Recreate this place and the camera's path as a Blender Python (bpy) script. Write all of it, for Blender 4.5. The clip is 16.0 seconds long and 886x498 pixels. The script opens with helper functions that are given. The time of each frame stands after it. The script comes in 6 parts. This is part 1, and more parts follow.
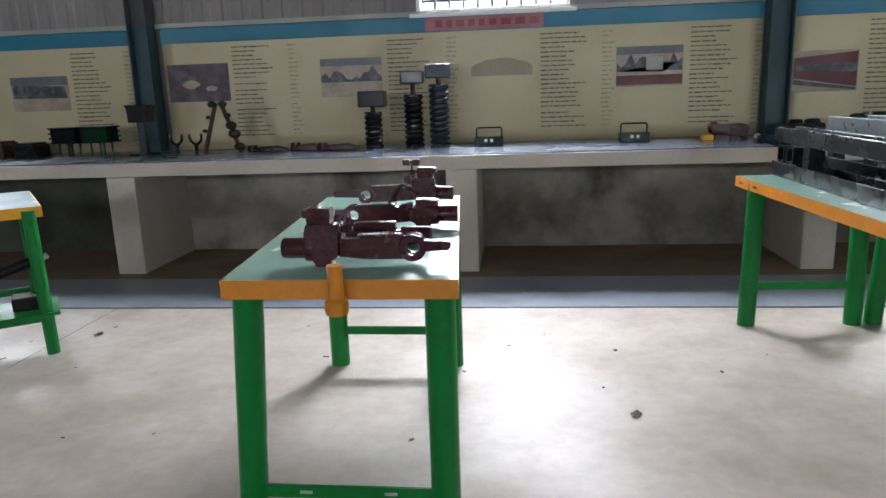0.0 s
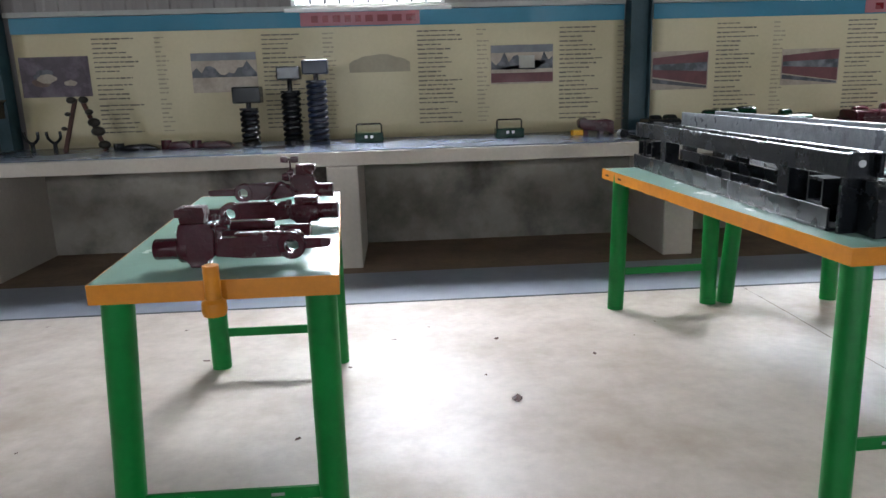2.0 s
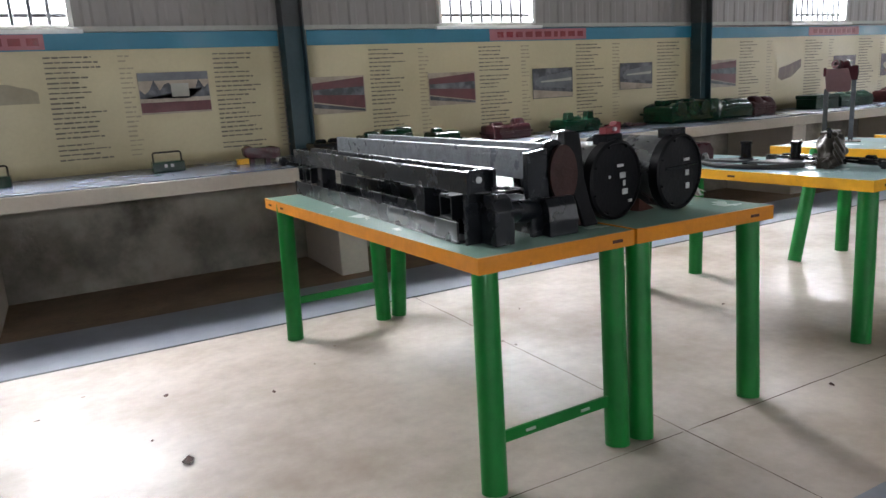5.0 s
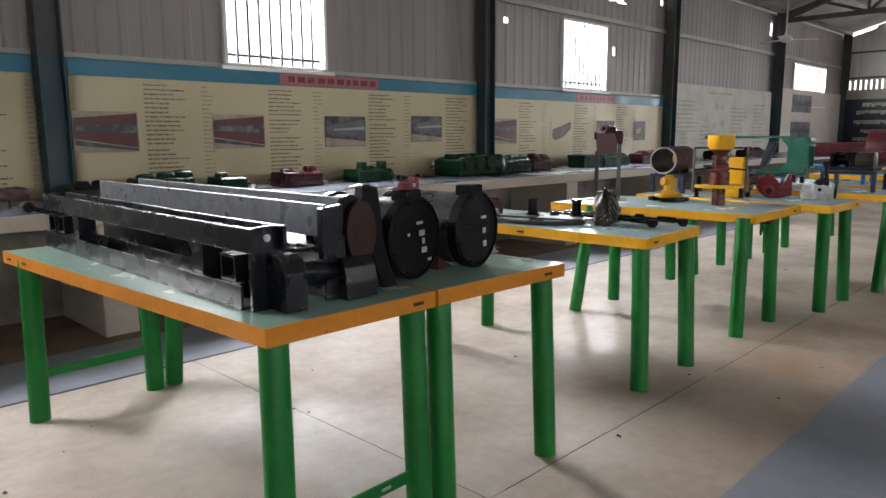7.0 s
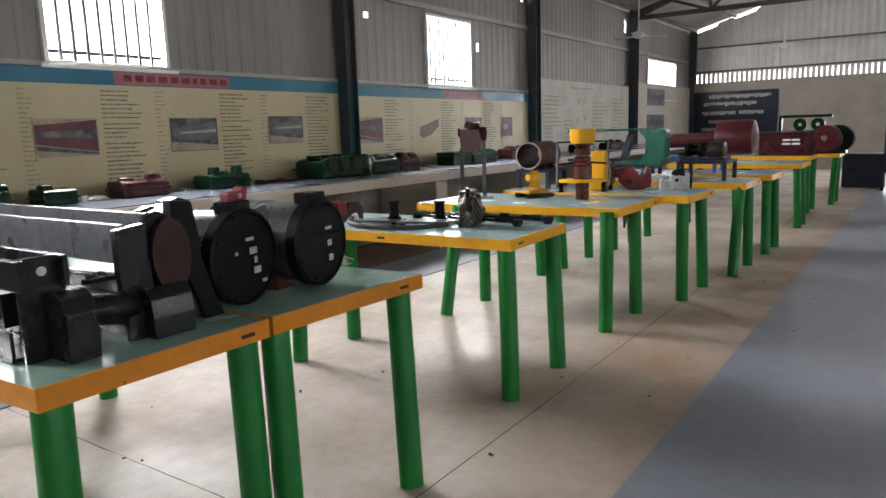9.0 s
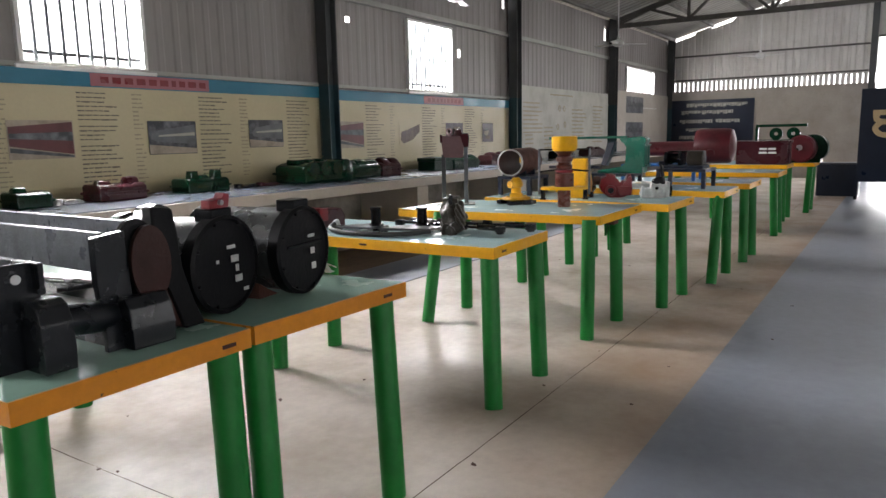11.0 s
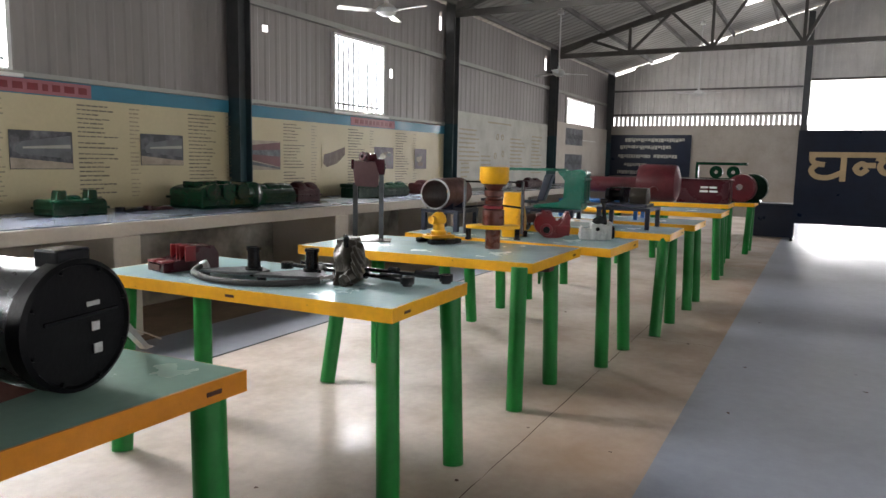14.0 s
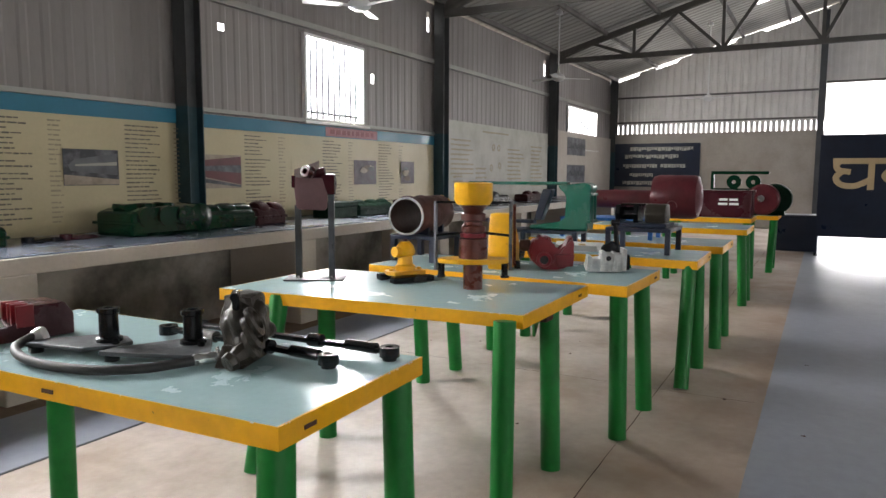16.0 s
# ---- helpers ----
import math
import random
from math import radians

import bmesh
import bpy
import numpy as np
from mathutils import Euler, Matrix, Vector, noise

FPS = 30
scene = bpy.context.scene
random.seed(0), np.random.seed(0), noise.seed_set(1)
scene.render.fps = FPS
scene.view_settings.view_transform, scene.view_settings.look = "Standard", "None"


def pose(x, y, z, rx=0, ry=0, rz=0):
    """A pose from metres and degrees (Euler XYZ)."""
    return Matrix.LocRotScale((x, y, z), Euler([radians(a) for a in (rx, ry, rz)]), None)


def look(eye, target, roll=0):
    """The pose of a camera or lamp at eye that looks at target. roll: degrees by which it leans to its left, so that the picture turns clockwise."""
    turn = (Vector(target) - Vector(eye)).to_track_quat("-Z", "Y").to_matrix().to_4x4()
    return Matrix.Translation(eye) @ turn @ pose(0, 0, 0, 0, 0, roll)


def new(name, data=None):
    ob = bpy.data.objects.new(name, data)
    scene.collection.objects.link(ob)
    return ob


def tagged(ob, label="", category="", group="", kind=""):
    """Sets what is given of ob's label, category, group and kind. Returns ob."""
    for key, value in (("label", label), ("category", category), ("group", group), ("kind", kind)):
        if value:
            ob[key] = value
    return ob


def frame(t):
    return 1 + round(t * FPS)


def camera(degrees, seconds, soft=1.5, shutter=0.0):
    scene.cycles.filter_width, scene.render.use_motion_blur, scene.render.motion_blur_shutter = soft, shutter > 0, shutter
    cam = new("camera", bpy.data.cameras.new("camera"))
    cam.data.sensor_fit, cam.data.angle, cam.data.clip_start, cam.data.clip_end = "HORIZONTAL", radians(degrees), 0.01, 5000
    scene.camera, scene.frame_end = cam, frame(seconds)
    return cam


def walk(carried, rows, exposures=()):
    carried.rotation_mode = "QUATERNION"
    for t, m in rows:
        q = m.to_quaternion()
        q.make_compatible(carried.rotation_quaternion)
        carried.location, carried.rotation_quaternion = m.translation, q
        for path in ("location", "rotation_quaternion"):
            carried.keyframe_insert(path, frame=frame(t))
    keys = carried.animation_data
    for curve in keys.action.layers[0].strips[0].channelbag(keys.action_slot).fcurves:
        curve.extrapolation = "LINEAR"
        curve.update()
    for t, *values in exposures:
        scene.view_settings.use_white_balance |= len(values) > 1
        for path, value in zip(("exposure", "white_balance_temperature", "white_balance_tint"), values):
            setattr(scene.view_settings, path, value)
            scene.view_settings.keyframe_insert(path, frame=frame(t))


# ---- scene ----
cam = camera(64.8, 16.0)
METRES, EYE, TILT, LEAN, TURN = 3.2, 1.42, 0.0, 0.0, 1.8
PATH = [
    (0, (0.348, 0.352, 1.419), (0.133, 2.292, 0.984), -2.0),
    (0.5, (0.354, 0.344, 1.413), (0.198, 2.288, 0.968), -1.4),
    (1, (0.358, 0.336, 1.413), (0.265, 2.279, 0.95), -1.3),
    (1.5, (0.361, 0.325, 1.419), (0.333, 2.274, 0.971), -1.2),
    (2, (0.369, 0.315, 1.42), (0.479, 2.259, 0.965), -1.7),
    (2.5, (0.381, 0.324, 1.411), (0.683, 2.242, 0.933), -0.9),
    (3, (0.385, 0.315, 1.419), (0.849, 2.208, 0.968), -1.0),
    (3.5, (0.394, 0.306, 1.411), (0.958, 2.166, 0.938), -0.6),
    (4, (0.444, 0.313, 1.42), (1.142, 2.132, 0.969), -1.6),
    (6.5, (0.743, 0.54, 1.451), (2.011, 2.044, 1.088), -1.2),
    (7, (0.732, 0.584, 1.454), (2.133, 1.974, 1.131), -0.4),
    (7.5, (0.804, 0.598, 1.453), (2.25, 1.936, 1.107), -2.3),
    (8, (1.001, 0.641, 1.449), (2.532, 1.891, 1.142), -2.1),
    (8.5, (1.061, 0.659, 1.457), (2.612, 1.883, 1.15), -1.8),
    (9, (1.069, 0.695, 1.453), (2.686, 1.825, 1.12), -1.8),
    (11.5, (1.085, 0.726, 1.466), (2.742, 1.796, 1.134), -1.3),
    (12, (1.14, 0.691, 1.46), (2.789, 1.756, 1.08), -1.6),
    (12.5, (1.248, 0.763, 1.465), (2.936, 1.786, 1.145), -1.1),
    (13, (1.399, 0.902, 1.478), (3.137, 1.848, 1.188), -0.2),
    (13.5, (1.607, 0.971, 1.457), (3.387, 1.823, 1.13), -1.0),
    (14, (1.921, 1.007, 1.471), (3.67, 1.945, 1.221), 1.1),
    (14.5, (2.194, 1.132, 1.474), (3.947, 2.065, 1.235), 0.3),
    (15, (2.452, 1.263, 1.505), (4.22, 2.167, 1.272), -1.4),
    (15.5, (2.781, 1.296, 1.495), (4.512, 2.278, 1.3), 0.8),
    (16, (3.032, 1.368, 1.483), (4.779, 2.318, 1.269), 0.2),
]
walk(cam, [(t, look(eye, target, roll)) for t, eye, target, roll in PATH],
     [(0.0, 1.68, 6150, 11), (4.2, 1.68, 6350, 12), (6.4, 1.55, 6700, 14), (9.0, 1.56, 6800, 14), (11.5, 1.55, 6800, 14), (16.0, 1.56, 6850, 14)])

# ---- world, sun, lamps ----
world = bpy.data.worlds.new("sky")
scene.world = world
world.use_nodes = True
wn = world.node_tree
sky = wn.nodes.new("ShaderNodeTexSky")
sky.sky_type = "NISHITA"
sky.sun_disc = False
sky.sun_elevation, sky.sun_rotation = radians(52), radians(-20)
sky.air_density, sky.dust_density = 1.0, 3.0
wn.nodes["Background"].inputs["Strength"].default_value = 0.15
wn.links.new(sky.outputs[0], wn.nodes["Background"].inputs[0])

sun = bpy.data.lights.new("sun", "SUN")
sun.energy, sun.angle, sun.color = 1.5, radians(12), (1, 0.96, 0.9)
sun_ob = new("sun", sun)
sun_ob.matrix_world = look((0, 0, 30), (6.0, -17.0, 0.0))


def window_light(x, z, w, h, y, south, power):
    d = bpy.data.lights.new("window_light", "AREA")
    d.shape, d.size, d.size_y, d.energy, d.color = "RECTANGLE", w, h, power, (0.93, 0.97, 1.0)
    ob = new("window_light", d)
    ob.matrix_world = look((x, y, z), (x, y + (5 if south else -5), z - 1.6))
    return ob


WIN = [(-10.4, 1.35), (-5.6, 1.35), (0.13, 1.42), (4.93, 1.25), (10.71, 1.3), (21.6, 2.6)]
WZ0, WZ1 = 2.15, 3.24
WY = 7.22
for wx, ww in WIN:
    window_light(wx, 2.76, ww + 0.1, 1.1, WY + 0.25, False, 215 if wx == 0.13 else 75 if wx > 20 else 130 if wx < -5 else 200)
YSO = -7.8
# Unseen windows assumed in the south wall, added as fill for the table fronts.
SOUTH_FILL = [(-8, 1.3), (-2.5, 1.3), (3, 1.3), (8.4, 1.3), (13.8, 1.3), (19.3, 1.3)]
for wx, ww in SOUTH_FILL:
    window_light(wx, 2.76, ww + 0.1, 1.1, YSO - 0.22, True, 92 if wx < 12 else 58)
door_light = window_light(24.3, 2.0, 3.0, 3.6, -0.3, False, 130)
door_light.matrix_world = look((24.3, -0.3, 2.0), (18, -0.3, 0.8))
roof_opening_light = window_light(21.0, 6.1, 1.4, 0.8, 2.6, False, 22)
roof_opening_light.matrix_world = look((21.0, 2.6, 5.9), (21.0, 2.2, 0))
scene.view_settings.exposure = 1.35


def sky_card(name, mx, w, h):
    """The bright overcast sky beyond an opening."""
    m = bpy.data.materials.get("overcast_sky") or bpy.data.materials.new("overcast_sky")
    m.use_nodes = True
    nt = m.node_tree
    nt.nodes.clear()
    e, o = nt.nodes.new("ShaderNodeEmission"), nt.nodes.new("ShaderNodeOutputMaterial")
    e.inputs[0].default_value, e.inputs[1].default_value = (0.95, 0.98, 1, 1), 1.7
    nt.links.new(e.outputs[0], o.inputs[0])
    bm = bmesh.new()
    bmesh.ops.create_grid(bm, x_segments=1, y_segments=1, size=0.5, matrix=mx @ Matrix.Diagonal((w, h, 1, 1)))
    me = bpy.data.meshes.new(name)
    bm.to_mesh(me)
    bm.free()
    me.materials.append(m)
    return tagged(new(name, me), kind="structure")


sky_card("backdrop", pose(0, 62, 16, 90, 0, 0), 220, 34)
sky_card("backdrop", pose(88, 0, 16, 90, 0, 90), 160, 34)


# ---- materials ----
def lin(r, g, b):
    return tuple((c / 12.92 if c <= 0.04045 else ((c + 0.055) / 1.055) ** 2.4) for c in (r, g, b)) + (1,)


def mat(name, color, rough=0.5, metal=0.0, grain=0.1, grain_scale=30.0, stain=0.15, stain_scale=2.5, stain_color=None,
        bump=0.1, bump_scale=60.0, spec=0.5, coat=0.0, transmission=0.0, stretch=(1, 1, 1), rough_var=0.15, chips=None):
    m = bpy.data.materials.new(name)
    m.use_nodes = True
    nt = m.node_tree
    bs = nt.nodes["Principled BSDF"]
    tc = nt.nodes.new("ShaderNodeTexCoord")
    mp = nt.nodes.new("ShaderNodeMapping")
    mp.inputs["Scale"].default_value = stretch
    nt.links.new(tc.outputs["Object"], mp.inputs[0])

    def noise_node(scale, detail=6):
        n = nt.nodes.new("ShaderNodeTexNoise")
        n.inputs["Scale"].default_value, n.inputs["Detail"].default_value = scale, detail
        n.inputs["Roughness"].default_value = 0.6
        nt.links.new(mp.outputs[0], n.inputs["Vector"])
        return n

    def mix(a, b, fac, kind="MIX"):
        x = nt.nodes.new("ShaderNodeMix")
        x.data_type, x.blend_type = "RGBA", kind
        for s, v in ((x.inputs[0], fac), (x.inputs[6], a), (x.inputs[7], b)):
            if hasattr(v, "links"):
                nt.links.new(v, s)
            else:
                s.default_value = v
        return x.outputs[2]

    def ramp(src, lo, hi, a=0.0, b=1.0):
        r = nt.nodes.new("ShaderNodeMapRange")
        r.inputs[1].default_value, r.inputs[2].default_value = lo, hi
        r.inputs[3].default_value, r.inputs[4].default_value = a, b
        nt.links.new(src, r.inputs[0])
        return r.outputs[0]

    n1, n2 = noise_node(grain_scale), noise_node(stain_scale, 8)
    dark = tuple(c * 0.45 for c in color[:3]) + (1,)
    light = tuple(min(1, c * 1.35 + 0.01) for c in color[:3]) + (1,)
    col = mix(color, dark, ramp(n1.outputs[0], 0.35, 0.75, 0, grain * 2.2))
    col = mix(col, stain_color or dark, ramp(n2.outputs[0], 0.45, 0.72, 0, stain * 2.5))
    col = mix(col, light, ramp(n2.outputs[0], 0.25, 0.45, stain, 0))
    if chips:
        n3 = noise_node(chips[1], 3)
        col = mix(col, chips[0], ramp(n3.outputs[0], chips[2], chips[2] + 0.02))
    nt.links.new(col, bs.inputs["Base Color"])
    nt.links.new(ramp(n2.outputs[0], 0.3, 0.7, max(0.03, rough - rough_var), min(1, rough + rough_var)), bs.inputs["Roughness"])
    bs.inputs["Metallic"].default_value = metal
    bs.inputs["Specular IOR Level"].default_value = spec
    bs.inputs["Coat Weight"].default_value = coat
    bs.inputs["Coat Roughness"].default_value = 0.12
    bs.inputs["Transmission Weight"].default_value = transmission
    if bump:
        n4 = noise_node(bump_scale, 4)
        b = nt.nodes.new("ShaderNodeBump")
        b.inputs["Strength"].default_value, b.inputs["Distance"].default_value = bump, 0.01
        nt.links.new(n4.outputs[0], b.inputs["Height"])
        nt.links.new(b.outputs[0], bs.inputs["Normal"])
    return m


GREEN = mat("green_enamel", (0.003, 0.17, 0.026, 1), 0.42, grain=0.12, stain=0.2, bump=0.15, bump_scale=25, spec=0.3, chips=((0.02, 0.07, 0.03, 1), 22, 0.74))
YELLOW = mat("yellow_enamel", (0.82, 0.4, 0.004, 1), 0.42, grain=0.1, stain=0.12, bump=0.15, bump_scale=20, chips=((0.12, 0.06, 0.02, 1), 26, 0.72))
ORANGE = mat("orange_yellow_enamel", (0.62, 0.22, 0.008, 1), 0.42, grain=0.12, stain=0.15, bump=0.15, bump_scale=20, chips=((0.1, 0.05, 0.02, 1), 26, 0.72))
TOPMAT = mat("aqua_laminate", (0.4, 0.57, 0.585, 1), 0.22, grain=0.05, stain=0.08, bump=0.05, bump_scale=12, rough_var=0.1)
# Own greenish tone, darkened also for the castings reflected in it.
TOPGREEN = mat("green_grey_laminate", (0.27, 0.43, 0.36, 1), 0.22, grain=0.05, stain=0.1, bump=0.05, bump_scale=12, rough_var=0.1)
PRESSGREEN = mat("teal_green_enamel", (0.008, 0.15, 0.1, 1), 0.3, grain=0.12, stain=0.25, bump=0.3, bump_scale=24, coat=0.3)
DUSTY = mat("dusty_black_plate", (0.045, 0.05, 0.055, 1), 0.5, grain=0.2, stain=0.35, stain_scale=9, bump=0.25, bump_scale=30)
DULLMAROON = mat("dusty_maroon_plate", (0.15, 0.075, 0.08, 1), 0.6, grain=0.15, stain=0.2, bump=0.15)
FLOOR = mat("cement_floor", (0.53, 0.46, 0.405, 1), 0.54, grain=0.14, grain_scale=14, stain=0.32, stain_scale=1.1, stain_color=(0.3, 0.23, 0.165, 1), bump=0.25, bump_scale=9, rough_var=0.2)
BLUEFLOOR = mat("blue_floor_paint", (0.25, 0.275, 0.335, 1), 0.36, grain=0.12, grain_scale=10, stain=0.12, stain_scale=0.9, stain_color=(0.25, 0.25, 0.26, 1), bump=0.15, bump_scale=8, rough_var=0.06)
WHITEWALL = mat("whitewash", (0.5, 0.45, 0.39, 1), 0.75, grain=0.08, stain=0.12, stain_scale=1.6, stain_color=(0.34, 0.28, 0.22, 1), bump=0.35, bump_scale=14)
CEMENT = mat("damp_cement_plaster", (0.32, 0.29, 0.25, 1), 0.85, grain=0.16, grain_scale=9, stain=0.42, stain_scale=1.5, stain_color=(0.05, 0.045, 0.035, 1), bump=0.5, bump_scale=12)
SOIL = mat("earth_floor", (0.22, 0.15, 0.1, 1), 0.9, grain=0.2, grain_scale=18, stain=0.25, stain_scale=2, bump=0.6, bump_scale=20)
SLABTOP = mat("grey_blue_slab_paint", (0.1, 0.12, 0.16, 1), 0.27, grain=0.08, stain=0.1, stain_scale=1.2, bump=0.1, bump_scale=7, rough_var=0.07)
SHEET = mat("painted_wall_sheet", (0.265, 0.24, 0.23, 1), 0.5, grain=0.06, stain=0.16, stain_scale=0.9, stretch=(1, 1, 0.25), bump=0.08)
ROOFSHEET = mat("galvanised_roof_sheet", (0.38, 0.37, 0.34, 1), 0.5, grain=0.08, stain=0.2, stain_scale=0.8, bump=0.08)
TRUSSGREY = mat("dusty_grey_truss_paint", (0.12, 0.113, 0.103, 1), 0.6, grain=0.15, stain=0.25, stain_scale=2, bump=0.15)
COLGREY = mat("dusty_dark_column_paint", (0.055, 0.058, 0.06, 1), 0.5, grain=0.15, stain=0.25, bump=0.12)
SILVER = mat("aluminium_paint", (0.6, 0.6, 0.58, 1), 0.4, metal=0.25, grain=0.2, grain_scale=50, stain=0.3, stain_scale=14, bump=0.5, bump_scale=45)
PRINTBROWN = mat("photo_print_brown", (0.1, 0.05, 0.035, 1), 0.5, grain=0.3, grain_scale=25, stain=0.45, stain_scale=9, stain_color=(0.2, 0.14, 0.1, 1), bump=0)
PRINTPLUM = mat("photo_print_plum", (0.06, 0.035, 0.05, 1), 0.5, grain=0.3, grain_scale=20, stain=0.45, stain_scale=6, stain_color=(0.16, 0.13, 0.15, 1), bump=0)
# On the rails this grey stands in for reflected sheen; elsewhere it is worn metal.
GREYRAIL = mat("sheen_and_worn_grey", (0.13, 0.14, 0.155, 1), 0.35, grain=0.2, stain=0.35, stain_scale=9, bump=0.2, metal=0.3)
# Lighter copy of the wall sheet, brightened for daylight glowing through the gable.
GABLESHEET = mat("pale_gable_sheet", (0.68, 0.655, 0.62, 1), 0.5, grain=0.06, stain=0.16, stain_scale=0.9, bump=0.08)
# Whitewash darkened for the end wall, which the lamps light too strongly.
DARKERWALL = mat("darkened_whitewash", (0.34, 0.305, 0.265, 1), 0.8, grain=0.1, stain=0.16, stain_scale=1.6, stain_color=(0.2, 0.17, 0.14, 1), bump=0.35, bump_scale=14)
STEEL = mat("grey_steel_paint", (0.035, 0.04, 0.045, 1), 0.5, grain=0.15, stain=0.2, bump=0.1)
COLBLUE = mat("teal_column_paint", (0.02, 0.06, 0.075, 1), 0.5, grain=0.15, stain=0.2, bump=0.1)
BLACK = mat("black_gloss_enamel", (0.005, 0.0055, 0.007, 1), 0.22, grain=0.2, stain=0.25, bump=0.12, bump_scale=22, spec=0.3, rough_var=0.1)
MAROON = mat("maroon_enamel", (0.05, 0.007, 0.012, 1), 0.27, grain=0.2, stain=0.25, bump=0.3, bump_scale=38, spec=0.38, rough_var=0.1)
CASTMAROON = mat("rough_cast_maroon", (0.06, 0.008, 0.011, 1), 0.34, grain=0.3, grain_scale=45, stain=0.3, stain_scale=14, bump=0.8, bump_scale=70, spec=0.35)
TANKRED = mat("oxide_maroon_paint", (0.11, 0.016, 0.022, 1), 0.38, grain=0.15, stain=0.25, stain_scale=5, bump=0.3, bump_scale=18, spec=0.4)
WHEELBROWN = mat("dark_brown_primer", (0.035, 0.009, 0.006, 1), 0.45, grain=0.2, stain=0.3, stain_scale=8, bump=0.3, spec=0.25)
# Black lifted towards blue, for the windows' sheen on the long frames.
FRAMEBLACK = mat("sheen_black_enamel", (0.007, 0.0085, 0.011, 1), 0.27, grain=0.2, stain=0.1, stain_scale=6, bump=0.12, bump_scale=25, spec=0.42, rough_var=0.04)
# Rougher copies of the green and maroon, dulled to lose the doorway's reflection.
MATTGREEN = mat("matt_dark_green_casting", (0.003, 0.028, 0.014, 1), 0.55, grain=0.25, stain=0.3, stain_scale=6, bump=0.6, bump_scale=30, spec=0.2)
MATTMAROON = mat("matt_maroon_casting", (0.045, 0.008, 0.01, 1), 0.55, grain=0.25, stain=0.3, stain_scale=6, bump=0.6, bump_scale=30, spec=0.2)
DARKPLASTER = mat("dark_plaster", (0.075, 0.078, 0.062, 1), 0.9, grain=0.2, grain_scale=9, stain=0.4, stain_scale=1.4, stain_color=(0.02, 0.022, 0.018, 1), bump=0.5, bump_scale=12)
MATTBLACK = mat("dull_black_paint", (0.004, 0.004, 0.005, 1), 0.5, grain=0.2, stain=0.2, bump=0.2, spec=0.15)
PIPEBROWN = mat("rusty_red_primer", (0.085, 0.028, 0.02, 1), 0.62, grain=0.2, stain=0.3, stain_scale=7, bump=0.4, bump_scale=25, spec=0.3)
BARREL = mat("polished_grey_barrel", (0.16, 0.165, 0.17, 1), 0.3, metal=0.8, grain=0.15, stain=0.35, stain_scale=10, bump=0.15, bump_scale=12)
RED = mat("red_enamel", (0.2, 0.008, 0.014, 1), 0.34, grain=0.15, stain=0.2, bump=0.3, bump_scale=30)
DGREEN = mat("dark_green_enamel", (0.002, 0.028, 0.013, 1), 0.17, grain=0.15, stain=0.25, bump=0.3, bump_scale=16, spec=0.33, rough_var=0.06)
NAVY = mat("navy_paint", (0.005, 0.011, 0.03, 1), 0.4, grain=0.12, stain=0.2, bump=0.1)
SKYBLUE = mat("bright_blue_paint", (0.02, 0.16, 0.5, 1), 0.4, grain=0.1, stain=0.15, bump=0.1)
CREAM = mat("cream_vinyl_banner", (0.55, 0.47, 0.29, 1), 0.45, grain=0.05, stain=0.1, stain_scale=1.2, bump=0.12, bump_scale=5)
TEAL = mat("teal_vinyl_band", (0.01, 0.16, 0.25, 1), 0.45, grain=0.05, stain=0.08, bump=0.1, bump_scale=5)
PINKBAND = mat("faded_red_vinyl", (0.36, 0.12, 0.14, 1), 0.5, grain=0.05, stain=0.1)
WHITEVINYL = mat("white_vinyl_banner", (0.4, 0.385, 0.33, 1), 0.5, grain=0.05, stain=0.12, bump=0.12, bump_scale=4)
INK = mat("dark_print", (0.15, 0.13, 0.1, 1), 0.6, grain=0.1, stain=0.1, bump=0)
FADED = mat("faded_print", (0.34, 0.29, 0.2, 1), 0.6, grain=0.1, stain=0.1, bump=0)
PHOTOGREY = mat("photo_print_sky", (0.14, 0.145, 0.16, 1), 0.45, grain=0.2, grain_scale=12, stain=0.3, stain_scale=5, bump=0)
PHOTODARK = mat("photo_print_dark", (0.035, 0.038, 0.045, 1), 0.45, grain=0.3, grain_scale=18, stain=0.4, stain_scale=7, stain_color=(0.2, 0.2, 0.22, 1), bump=0)
PHOTOSAND = mat("photo_print_sand", (0.42, 0.34, 0.26, 1), 0.45, grain=0.2, stain=0.3, stain_scale=6, bump=0)
PHOTORED = mat("photo_print_coach", (0.13, 0.025, 0.03, 1), 0.45, grain=0.2, stain=0.3, stain_scale=5, bump=0)
PHOTOGRASS = mat("photo_print_grass", (0.05, 0.06, 0.045, 1), 0.45, grain=0.2, stain=0.3, stain_scale=5, bump=0)
ALU = mat("bare_metal", (0.55, 0.55, 0.54, 1), 0.35, metal=0.85, grain=0.15, stain=0.2, bump=0.2)
RUST = mat("rusty_iron", (0.07, 0.022, 0.014, 1), 0.7, grain=0.25, stain=0.3, bump=0.5, bump_scale=30)
WHITE = mat("white_paint", (0.75, 0.75, 0.73, 1), 0.45, grain=0.04, stain=0.08, bump=0.05)
GOLD = mat("cut_gold_board", (0.62, 0.45, 0.25, 1), 0.5, grain=0.1, stain=0.1, bump=0.1)
DRUM = mat("scratched_dark_metal", (0.014, 0.015, 0.017, 1), 0.22, metal=0.2, grain=0.2, stain=0.3, stain_scale=7, bump=0.12)
RUBBER = mat("black_rubber", (0.02, 0.02, 0.02, 1), 0.55, grain=0.15, stain=0.15, bump=0.1)
